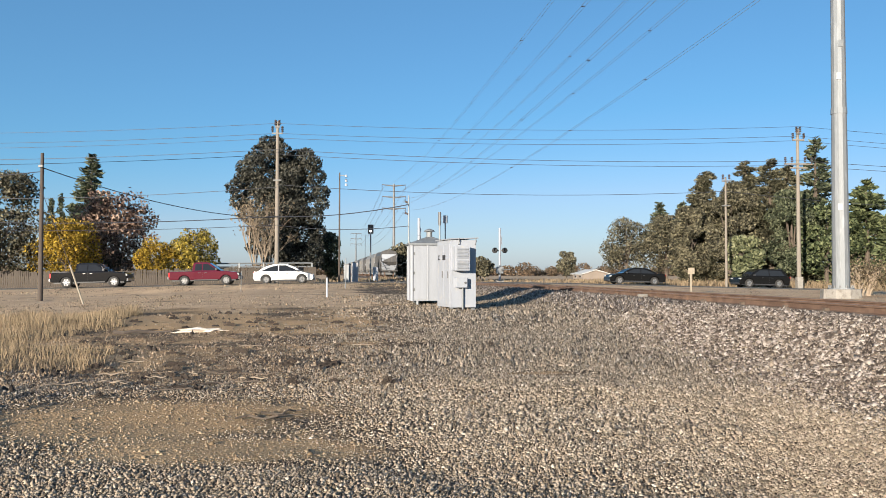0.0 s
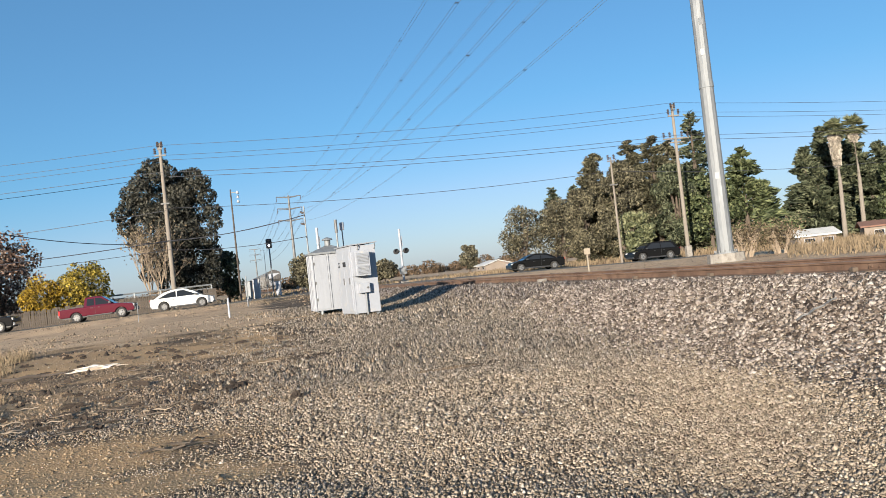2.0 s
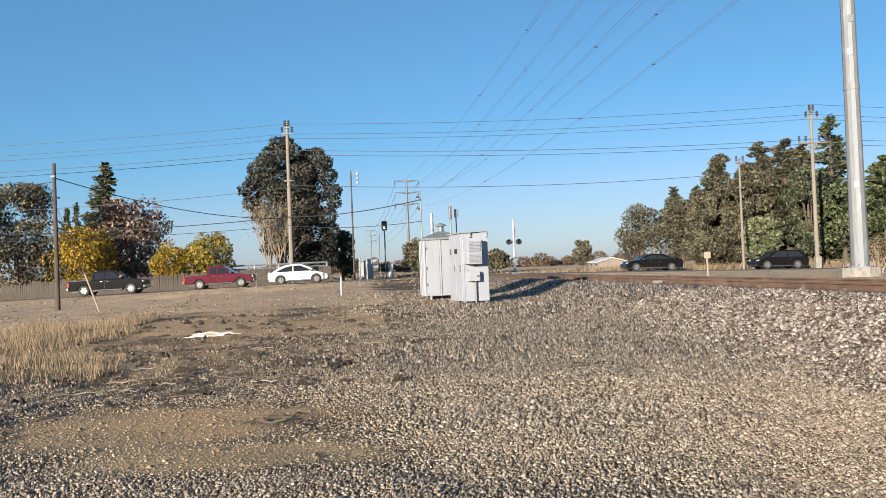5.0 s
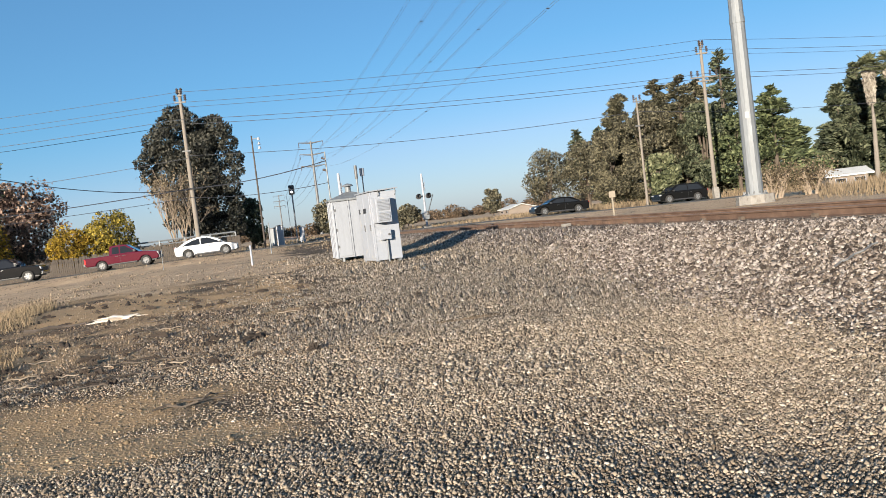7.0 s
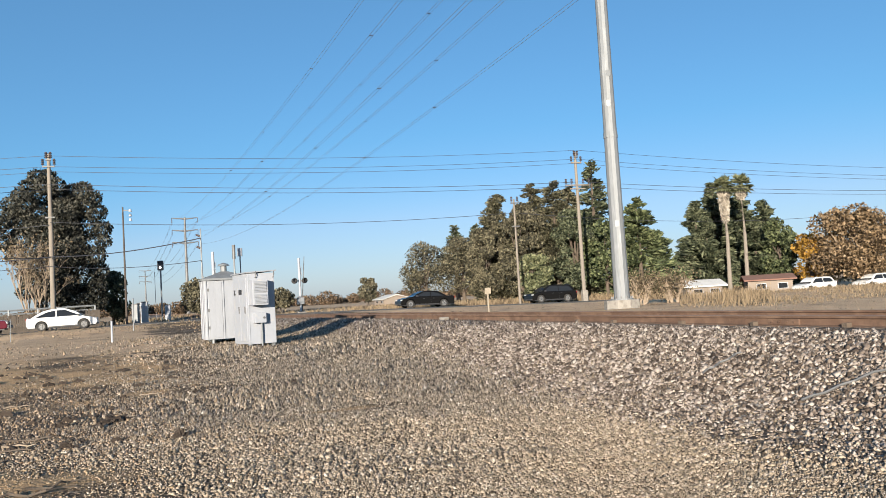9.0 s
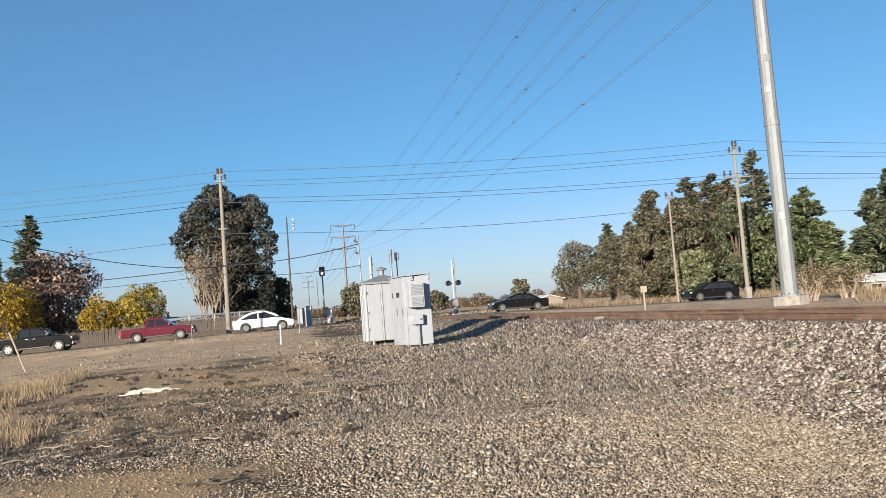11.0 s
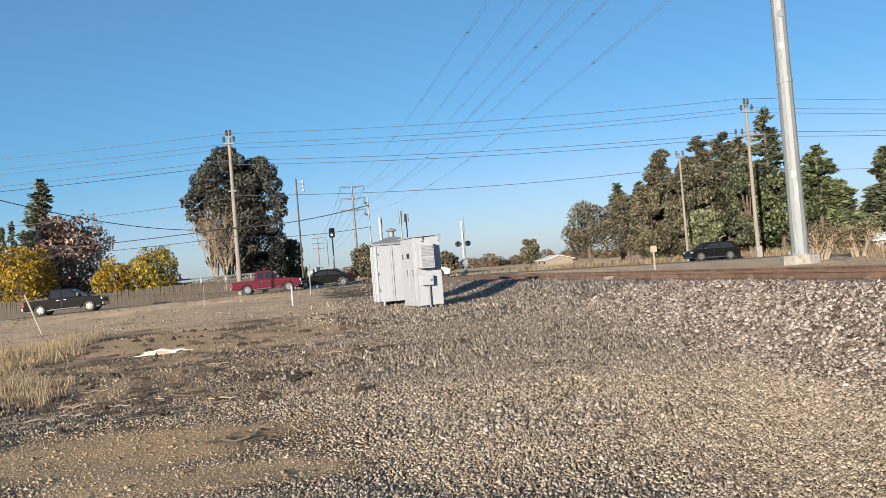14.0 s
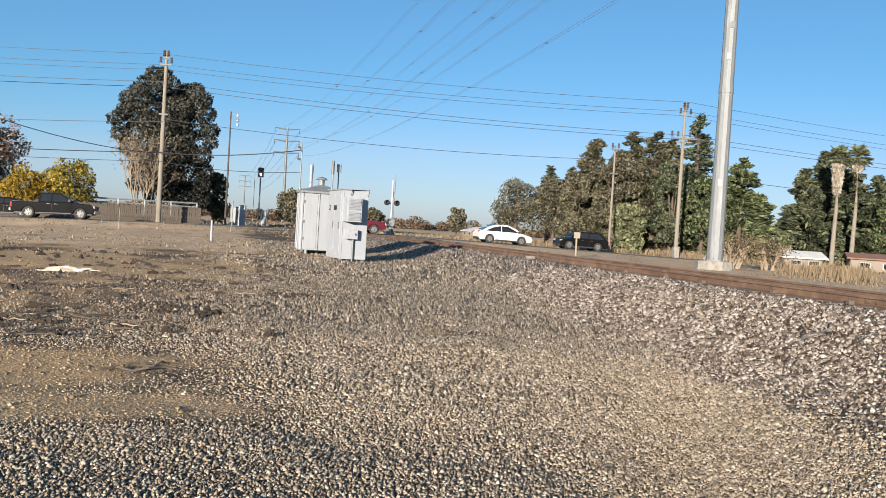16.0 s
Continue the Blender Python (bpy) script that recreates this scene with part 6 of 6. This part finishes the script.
    tr("conifer", 27.5, 95, 10.9, 8.2, "conifer", "green", "broad green conifer beside the steel pole", 48, count=13000, leaf_size=0.42, trunk_h=0.04)
    for i, (az, d, h, w) in enumerate(((31.3, 106, 11.0, 5.4), (32.5, 108, 13.3, 5.6), (34.2, 112, 12.8, 6.0), (35.6, 110, 10.8, 6.6), (31.9, 104, 8.5, 6.8), (33.3, 110, 12.6, 7.0), (34.9, 106, 8.0, 6.8))):
        tr("conifer", az, d, h, w, "conifer", "dark_green", "dense dark conifer behind the palms", 50 + i, count=11000, leaf_size=0.44, trunk_h=0.03)
    tr("tree", 36.4, 104, 8.0, 5.2, "round", "green", "mid-green tree beside the dark conifers", 55, count=4800, trunk_h=0.08)
    tr("tree", 38.2, 100, 6.4, 4.2, "round", "gold", "small golden-orange autumn tree", 56, count=3600, leaf_size=0.28, trunk_h=0.1)
    tr("tree", 40.5, 98, 8.3, 9.8, "round", "orange", "large orange-brown autumn tree with a pale trunk", 57, count=20000, leaf_size=0.30, trunk_h=0.12, bark="pale_bark")
    tr("tree", 44.6, 102, 9.4, 8.4, "round", "orange", "large brown autumn tree beside the road", 58, count=8000, leaf_size=0.30, trunk_h=0.15)
    tr("tree", 50.0, 104, 9.0, 8.4, "round", "green", "large green roadside tree", 59, count=5000, leaf_size=0.34, trunk_h=0.12)
    build_palm(*polar(33.15, 99), 12.9, 61, True)
    build_palm(*polar(34.25, 100), 13.1, 62, False)
    tr("tree", 20.3, 84, 4.8, 4.0, "round", "palm", "low yellow-green shrub at the foot of the clump", 63, count=3600, leaf_size=0.36, trunk_h=0.03)
    # along the track, far off
    tr("tree", -2.7, 150, 6.6, 6.8, "round", "olive", "rounded brownish tree beside the track", 64, count=4600, leaf_size=0.42, trunk_h=0.05)
    tr("tree", -0.9, 130, 4.4, 2.2, "round", "dark_green", "small dark shrub beside the track", 65, count=1400, trunk_h=0.03)
    tr("tree", 2.6, 170, 4.2, 6.5, "round", "olive", "distant brownish tree beyond the crossing", 66, count=3600, leaf_size=0.45, trunk_h=0.05)
    tr("tree", 8.6, 190, 6.0, 5.0, "round", "olive", "distant olive tree on the skyline", 67, count=3000, leaf_size=0.45, trunk_h=0.1)
    # the far woods along the horizon
    rng = np.random.default_rng(77)
    P = []
    for az in np.arange(-40, 60, 0.55):
        d = rng.uniform(300, 420)
        h = rng.uniform(3.2, 5.6) * (0.8 + 0.4 * math.sin(az * 0.9) ** 2)
        x, y = polar(az + rng.uniform(-0.3, 0.3), d)
        w = rng.uniform(5, 9)
        k = 420
        q = rng.normal(size=(k, 3))
        q /= np.linalg.norm(q, axis=1)[:, None]
        q *= rng.uniform(0.5, 1, (k, 1))
        P.append(q * [w * 0.6, w * 0.6, h * 0.5] + [x, y, h * 0.45])
    P = np.concatenate(P)
    V, F = leaf_cloud(rng, P, np.full(len(P), 0.85))
    tagged(from_arrays("far_woods", V, F, "far"), "line of low brownish woods on the horizon", "woods", kind="stuff")


def build_verges():
    rng = np.random.default_rng(9)
    # straw-coloured grass in the yard's corner
    k = 30000
    x, y = rng.uniform(-13, -5.2, k), rng.uniform(11.5, 24, k)
    edge = np.array([noise.noise(Vector((a * 0.5, b * 0.5, 8))) for a, b in zip(x, y)])
    keep = (x < -0.37 * y - 0.75 + edge * 1.3) & (edge > -0.22)
    x, y = x[keep], y[keep]
    blades("dry_grass", x, y, rng.uniform(0.06, 0.34, len(x)) * np.clip(0.7 + 0.9 * edge[keep], 0.4, 1.2), "dry_grass", "tall straw-coloured dry grass at the yard's edge", 1, 0.0055, 0.6)
    # reeds and dry weeds beyond the track
    k = 34000
    x, y = rng.uniform(12, 64, k), rng.uniform(30, 66, k)
    n = x * N.x + y * N.y
    d = ROAD_Y + ROAD_SLOPE * x - y
    az = np.degrees(np.arctan2(x, y))
    edge = np.array([noise.noise(Vector((a * 0.22, b * 0.22, 2))) for a, b in zip(x, y)])
    keep = (n > 25.5 + 3 * edge) & (d > 6.0) & ((az > 29.8) | ((az > 26.3) & (d < 16))) & (edge > -0.25)
    x, y, az = x[keep], y[keep], az[keep]
    edge = edge[keep]
    h = rng.uniform(0.15, 0.85, len(x)) * np.clip(0.55 + 1.3 * edge, 0.25, 1.15) * np.where(az > 35.5, 0.4, 1.1)
    blades("dry_reeds", x, y, h, "reed", "tall tan dry reeds and weeds between track and road", 2, 0.02, 0.45, "weeds")
    k = 9000
    x = rng.uniform(14, 62, k)
    y = ROAD_Y + ROAD_SLOPE * x + rng.uniform(6.2, 14, k)
    h = rng.uniform(0.15, 1.0, k) ** 1.5 * 0.75
    blades("dry_weeds", x, y, h, "reed", "tan dry weeds along the far verge", 3, 0.035, 0.35, "weeds")
    k = 9000
    x = rng.uniform(-60, 90, k)
    y = rng.uniform(90, 150, k)
    blades("field_grass", x, y, rng.uniform(0.12, 0.4, k), "reed", "dry grass of the far field", 4, 0.09, 0.5)
    # two shrubs added out of view, to cast shade on the yard's left corner
    build_bare_tree(-7.3, 5.0, 1.1, 2.0, "added unseen dry shrub that casts shade on the yard", 75, count=1500)
    build_bare_tree(-9.4, 6.4, 1.1, 2.0, "added unseen dry shrub that casts shade on the yard", 76, count=1500)
    # shrubs by the steel pole's footing
    for i, (px, py, h, w) in enumerate(((22.9, 44.4, 2.0, 0.9), (24.7, 43.8, 1.9, 0.9))):
        t = build_bare_tree(px, py, h, w, "dry bare shrub beside the steel pole", 70 + i, count=1800)


def build_shed(az, d, w, dep, h, roof_h, wall_mat, roof_mat, label, name="shed", yaw=0):
    x, y = polar(az, d)
    s = thing(name, label, "building", Matrix.Translation((x, y, gz(x, y))) @ pose(0, 0, 0, 0, 0, yaw))
    part("wall", boxed((-w / 2, -dep / 2, -0.2), (w / 2, dep / 2, h), 0.02), wall_mat, s)
    bm = bmesh.new()
    prism(bm, [(-w / 2 - 0.4, h), (0, h + roof_h), (w / 2 + 0.4, h), (w / 2 + 0.4, h + 0.14), (0, h + roof_h + 0.14), (-w / 2 - 0.4, h + 0.14)], -dep / 2 - 0.4, dep / 2 + 0.4)
    part("roof", bm, roof_mat, s)
    bm = bmesh.new()
    prism(bm, [(-w / 2, h - 0.02), (0, h + roof_h - 0.02), (w / 2, h - 0.02)], -dep / 2 + 0.02, dep / 2 - 0.02)
    part("gable", bm, wall_mat, s)
    for k in (-0.28, 0.2):
        win = part("window", boxed((-w / 2 - 0.05, k * dep - 0.5, h * 0.4), (-w / 2 + 0.02, k * dep + 0.5, h * 0.8), 0.01), "white_paint", s)
        part("pane", boxed((-w / 2 - 0.06, k * dep - 0.43, h * 0.43), (-w / 2 - 0.045, k * dep + 0.43, h * 0.77)), "glass", win)
    return s


def build_stake(x, y, h, r, label, lean=(0, 0), mat="white_paint"):
    s = thing("marker_stake", label, "marker stake", Matrix.Translation((x, y, gz(x, y))) @ pose(0, 0, 0, lean[0], lean[1], 0))
    part("post", rodded((0, 0, -0.2), (0, 0, h), r, r * 0.9, sides=10), mat, s)
    part("cap", rodded((0, 0, h), (0, 0, h + 0.03), r * 1.15, r * 0.5, sides=10), mat, s)
    return s


def build_small_things():
    x, y = polar(-8.19, 39)
    build_stake(x, y, 0.92, 0.05, "white marker stake in the gravel")
    x, y = polar(-14.0, 52)
    build_stake(x, y, 1.25, 0.022, "thin grey marker stake on the bank", (0, 1), "galv")
    x, y = polar(-6.9, 55)
    build_stake(x, y, 2.0, 0.04, "slim grey marker post at the road's edge", (0, 1), "galv")
    # leaning guy guard by the short pole
    x, y = polar(-23.9, 36)
    g = thing("guy_guard", "leaning pale yellow guy-wire guard in dry grass", "guy guard", Matrix.Translation((x, y, gz(x, y))))
    part("guard", rodded((0, 0, -0.1), (-0.72, 0.25, 1.6), 0.036, sides=8), "yellow_board", g)
    part("guy_wire", rodded((-0.72, 0.25, 1.6), (-2.4, 1.0, 5.0), 0.012, sides=5), "wire", g)
    # sign board beside the track
    x, y = polar(16.9, 50)
    s = thing("track_sign", "small blank pale board on a wooden post beyond the track", "sign", Matrix.Translation((x, y, gz(x, y))))
    part("post", boxed((-0.045, -0.045, -0.2), (0.045, 0.045, 1.5), 0.01), "yellow_board", s)
    part("board", boxed((-0.19, -0.10, 1.15), (0.19, -0.06, 1.52), 0.01), "yellow_board", s)
    # plastic sheet, dirt clods and sticks in the yard
    rng = random.Random(8)

    def lump(name, label, category, x, y, sx, sy, sz, mat, seed, turn=0):
        bm = bmesh.new()
        bmesh.ops.create_icosphere(bm, subdivisions=3, radius=1)
        for v in bm.verts:
            k = 1 + 0.85 * noise.noise(v.co * 2.3 + Vector((seed, 0, 0))) + 0.6 * noise.noise(v.co * 5.5 + Vector((0, seed, 0)))
            v.co = Vector((v.co.x * sx * k, v.co.y * sy * k, max(-0.2, v.co.z) * sz * k))
        ob = part(name, bm, mat)
        ob.matrix_world = Matrix.Translation((x, y, gz(x, y))) @ pose(0, 0, 0, 0, 0, turn)
        return tagged(ob, label, category)
    x, y = polar(-16.75, 18.2)
    lump("plastic_sheet", "crumpled white plastic sheet lying on bare earth", "litter", x, y, 0.44, 0.15, 0.075, "scrap", 3, 8)
    for az, d, a, b, c in ((-4.1, 10.6, 0.075, 0.05, 0.09), (-8.1, 12.6, 0.20, 0.06, 0.075), (-8.8, 12.3, 0.12, 0.05, 0.04), (3.2, 15.0, 0.06, 0.05, 0.06)):
        x, y = polar(az, d)
        lump("dirt_clod", "dark clod of dirt on the gravel", "clod", x, y, a, b, c, "clod", d, az * 40)
    for k in range(96):
        az, d = rng.uniform(-25, -8), rng.uniform(9.8, 14.5)
        if k > 38:
            az, d = rng.uniform(-26, -3), rng.uniform(13.5, 24)
        x, y = polar(az, d)
        lump("dirt_clod", "dark clod of dirt on the gravel", "clod", x, y, rng.uniform(0.05, 0.24) * (0.8 if k % 4 == 0 else 0.45), rng.uniform(0.015, 0.035), rng.uniform(0.03, 0.07), "clod", k, rng.uniform(-35, 35))
    g = np.random.default_rng(31)
    px, py = sector(g, 30000, 9.4, 26, -30, -1)
    r, az = np.hypot(px, py), np.degrees(np.arctan2(px, py))
    clump = np.array([noise.noise(Vector((a * 0.6, b * 1.1, 4))) + 0.5 * noise.noise(Vector((a * 2.2, b * 3.0, 9))) for a, b in zip(px, py)])
    near_patch = np.exp(-((r - 11.6) / 1.5) ** 2) * smooth(-az, 7, 13)
    keep = g.uniform(0, 1, len(px)) < (clump - 0.16) * 1.1 * (0.30 + 0.45 * near_patch)
    px, py = px[keep], py[keep]
    scatter_stones("bark_crumbs", px, py, np.clip(g.lognormal(math.log(0.05), 0.45, len(px)), 0.02, 0.14), "clod", "dark crumbs of bark and dirt on the gravel", seed=14, far=False, sink=0.42)
    # odds and ends beside the rails
    q = ns(9.95, 24.6)
    o = part("block", boxed((-0.14, -0.09, 0.0), (0.14, 0.09, 0.10), 0.025), "concrete")
    o.matrix_world = Matrix.Translation((q.x, q.y, gz(q.x, q.y) + 0.02)) @ pose(0, 0, 0, 0, 0, 20)
    tagged(o, "pale concrete block lying beside the rail", "block")
    for s_, n_, a, c in ((30.5, 12.9, 0.22, 0.14), (36.5, 13.3, 0.35, 0.07), (22.0, 12.8, 0.2, 0.07)):
        q = ns(n_, s_)
        lump("debris", "dark scrap of timber and dirt beyond the rails", "debris", q.x, q.y, a, 0.12, c, "clod", s_, 10)
    for (a0, d0), (a1, d1) in (((30.5, 12.0), (33.0, 12.4)), ((36.2, 10.3), (41.0, 10.6))):
        p0, p1 = Vector((*polar(a0, d0), 0)), Vector((*polar(a1, d1), 0))
        bm = bmesh.new()
        pts = []
        for i in range(9):
            p = p0.lerp(p1, i / 8) + Vector((0.02 * math.sin(i * 1.3), 0.03 * math.sin(i * 2.1), 0))
            pts.append(Vector((p.x, p.y, gz(p.x, p.y) + 0.045)))
        tube(bm, pts, [0.016] * 9, 6)
        tagged(part("cable", bm, "galv_dark"), "grey cable lying on the ballast", "cable")
    for k, (az, d, ln, turn) in enumerate(((-12.5, 8.5, 0.7, 20), (-11.5, 8.7, 0.5, 40), (-23.1, 22.4, 1.9, 66), (-20.5, 18.6, 1.2, 8), (-2.6, 16.2, 1.0, -6), (-13, 11.6, 0.8, 12))):
        x, y = polar(az, d)
        bm = bmesh.new()
        pts = [Vector((ln * (i / 5 - 0.5), 0.05 * math.sin(i * 1.7 + k), 0.025 + 0.02 * math.sin(i * 2.3 + k))) for i in range(6)]
        tube(bm, pts, [r * (0.045 if k in (2, 3) else 0.013) for r in (0.9, 1.0, 0.95, 0.85, 0.6, 0.35)], 6)
        ob = part("stick", bm, "pole_dark" if k in (2, 3) else "bark")
        ob.matrix_world = Matrix.Translation((x, y, gz(x, y))) @ pose(0, 0, 0, 0, 0, turn)
        tagged(ob, "dry brown stick lying on the gravel", "stick")
    # a spread of bark strips and broken twigs on the gravel
    for k in range(34):
        x, y, ln = rng.uniform(-4.9, -2.3), rng.uniform(9.7, 11.6), rng.uniform(0.15, 0.6)
        if k > 20:
            x, y = rng.uniform(-8.0, -1.5), rng.uniform(12.0, 18.0)
        bm = bmesh.new()
        tube(bm, [Vector((ln * (i / 4 - 0.5), 0.010 * math.sin(i * 1.9 + k), 0.035 + 0.012 * math.sin(i * 2.7 + k))) for i in range(5)], [r * rng.uniform(0.007, 0.014) for r in (0.7, 1.0, 1.0, 0.9, 0.5)], 5)
        ob = part("bark_strip", bm, ("pale_bark", "bark", "clod")[k % 3])
        ob.matrix_world = Matrix.Translation((x, y, gz(x, y))) @ pose(0, 0, 0, 0, 0, rng.uniform(-25, 30))
        tagged(ob, ("pale", "brown", "dark")[k % 3] + " strip of broken bark lying on the gravel", "bark", "bark strips on the gravel")


def build_poles():
    build_pole(-14.35, 70.0, 14.0, "utility_pole", "tall weathered wooden power pole with dark insulators at its top", [(12.95, 0.45, (-0.42, 0.42)), (13.5, 0.2, (-0.16, 0.16)), (8.9, 0.35, ())], r=0.21, yaw=3)
    build_pole(31.7, 72.6, 14.35, "utility_pole", "tall weathered wooden power pole with two levels of crossarms", [(13.3, 0.55, (-0.5, 0.5)), (13.85, 0.2, (-0.16, 0.16)), (11.15, 1.3, (-1.2, -0.6, 0.6, 1.2)), (10.8, 0.8, ())], r=0.20, yaw=3)
    build_pole(26.4, 76.0, 10.3, "utility_pole", "slender wooden pole standing before the conifers", [(9.9, 0.4, (-0.3, 0.3)), (7.6, 0.4, ())], r=0.13)
    build_pole(30.6, 95.2, 12.6, "utility_pole", "slender wooden pole half hidden among the trees", [(12.3, 0.7, (-0.6, 0.6))], "pole_dark", r=0.12)
    build_pole(-20.9, 42.1, 7.7, "short_utility_pole", "short weathered wooden service pole in dry ground", [(7.0, 0.12, ())], r=0.135, mat="pole_dark")
    x, y = polar(-7.3, 78)
    build_pole(x, y, 10.6, "utility_pole", "slim dark pole with white insulators near the crossing", [], "pole_dark", r=0.10)
    ins = thing("insulator_string", "white insulators on a short bracket beside the slim pole", "insulator", Matrix.Translation((x + 0.62, y, gz(x, y) + 9.2)))
    part("bracket", boxed((-0.6, -0.03, 1.05), (0.05, 0.03, 1.12)), "galv_dark", ins)
    for k in range(3):
        part("insulator", rodded((0, 0, 0.1 + 0.42 * k), (0, 0, 0.34 + 0.42 * k), 0.14, 0.09, sides=12), "white_paint", ins)
    x, y = polar(-2.47, 57)
    p = build_pole(x, y, 6.4, "service_pole", "short grey service pole with a bracket behind the bungalow", [], "galv", r=0.07)
    part("bracket", rodded((0.05, 0, 3.2), (1.0, 0, 0.6), 0.04), "galv", p)
    for z in (6.0, 5.2):
        part("insulator", rodded((-0.28, 0, z), (-0.05, 0, z - 0.1), 0.07), "insulator", p)
    # equipment boxes beyond the road
    for az, d, w, h, mt, lb in ((-6.75, 80, 0.6, 1.9, "galv", "grey steel equipment cabinet beside the track"), (-6.2, 82, 0.6, 2.1, "white_paint", "white steel equipment cabinet beside the track")):
        x, y = polar(az, d)
        c = thing("equipment_cabinet", lb, "equipment cabinet", Matrix.Translation((x, y, gz(x, y))))
        part("body", boxed((-w / 2, -0.4, 0), (w / 2, 0.4, h), 0.02), mt, c)
        part("door", boxed((-w / 2 + 0.06, -0.425, 0.12), (w / 2 - 0.06, -0.40, h - 0.12), 0.01), mt, c)
        part("lid", boxed((-w / 2 - 0.05, -0.46, h), (w / 2 + 0.05, 0.45, h + 0.07), 0.01), "galv_dark", c)
    x, y = polar(23.6, 78)
    c = thing("meter_pedestal", "small pale meter pedestal at the foot of the pole", "meter pedestal", Matrix.Translation((x, y, gz(x, y))))
    part("body", boxed((-0.25, -0.25, 0), (0.25, 0.25, 1.05), 0.04), "concrete", c)


build_gravel()
build_road()
build_track()
build_cabinet()
build_bungalow()
build_poles()
build_monopole()
build_tower(-17.4, 287.5, 32.8, 4.2)
build_tower(-69.0, 646.0, 32.8, 4.2)
build_wires()
build_gate(*polar(3.95, 73.5), -1, "far crossing gate with white mast and black flashers")
build_gate(*polar(-1.75, 60.0), 1, "near crossing gate with white mast and black flashers")
build_signal()
build_cars()
for _i in range(14):
    build_hopper(_i)
build_fence()
build_trees()
build_verges()
build_shed(31.2, 84, 3.0, 3.4, 0.95, 0.58, "stucco", "roof_white", "low shed with a white metal roof", yaw=78)
build_shed(35.45, 94, 4.0, 4.4, 1.5, 0.5, "stucco", "roof_brown", "low tan building with a dark brown roof", "house", 62)
build_shed(10.25, 170, 5.6, 6, 1.0, 0.9, "stucco", "roof_white", "low white-roofed house beyond the field", "house", 10)
build_small_things()


def motions():
    for key, (lane, turn, rows) in TRIPS.items():
        car, wheels = CARS[key]
        t0 = max([r[0] for r in rows if abs(r[1] - rows[0][1]) < 0.02])
        ts = [0.0] + list(np.arange(t0, 16.0001, 0.1))
        ts = sorted({round(t, 3) for t in ts} | {16.0})
        walk(car, [(t, car_pose(float(along(rows, t)), lane, turn)) for t in ts])
        fine = sorted({0.0, 16.0} | {round(t, 4) for t in np.arange(t0, 16.0, 1 / 30)})
        for w, sgn in wheels:
            r = w.location.z
            sense = 1 if turn == 0 else -1
            rr = []
            for t in fine:
                a = sense * (float(along(rows, t)) - rows[0][1]) / r
                rr.append((t, Matrix.Translation(w.location.copy()) @ Matrix.Rotation(a, 4, "Y")))
            walk(w, rr)
    for car, i in TRAIN:
        walk(car, [(t, Matrix.Translation(ns(TRACK, 140 + 17.2 * i + 24.7 * t, float(rail_z(140)))) @ pose(0, 0, 0, 0, 0, math.degrees(TA))) for t in (0.0, 4.0, 8.0, 12.0, 16.0)])
    for arm, toward in ARMS:
        rows = [(0, 0), (4.9, 0), (5.7, 4), (6.3, 12), (7, 24), (8, 44), (9, 63), (10.2, 79), (11, 84), (16, 84)]
        walk(arm, [(t, Matrix.Translation((0.16, 0, 1.1)) @ pose(0, 0, 0, toward * a, 0, 0)) for t, a in rows])


motions()
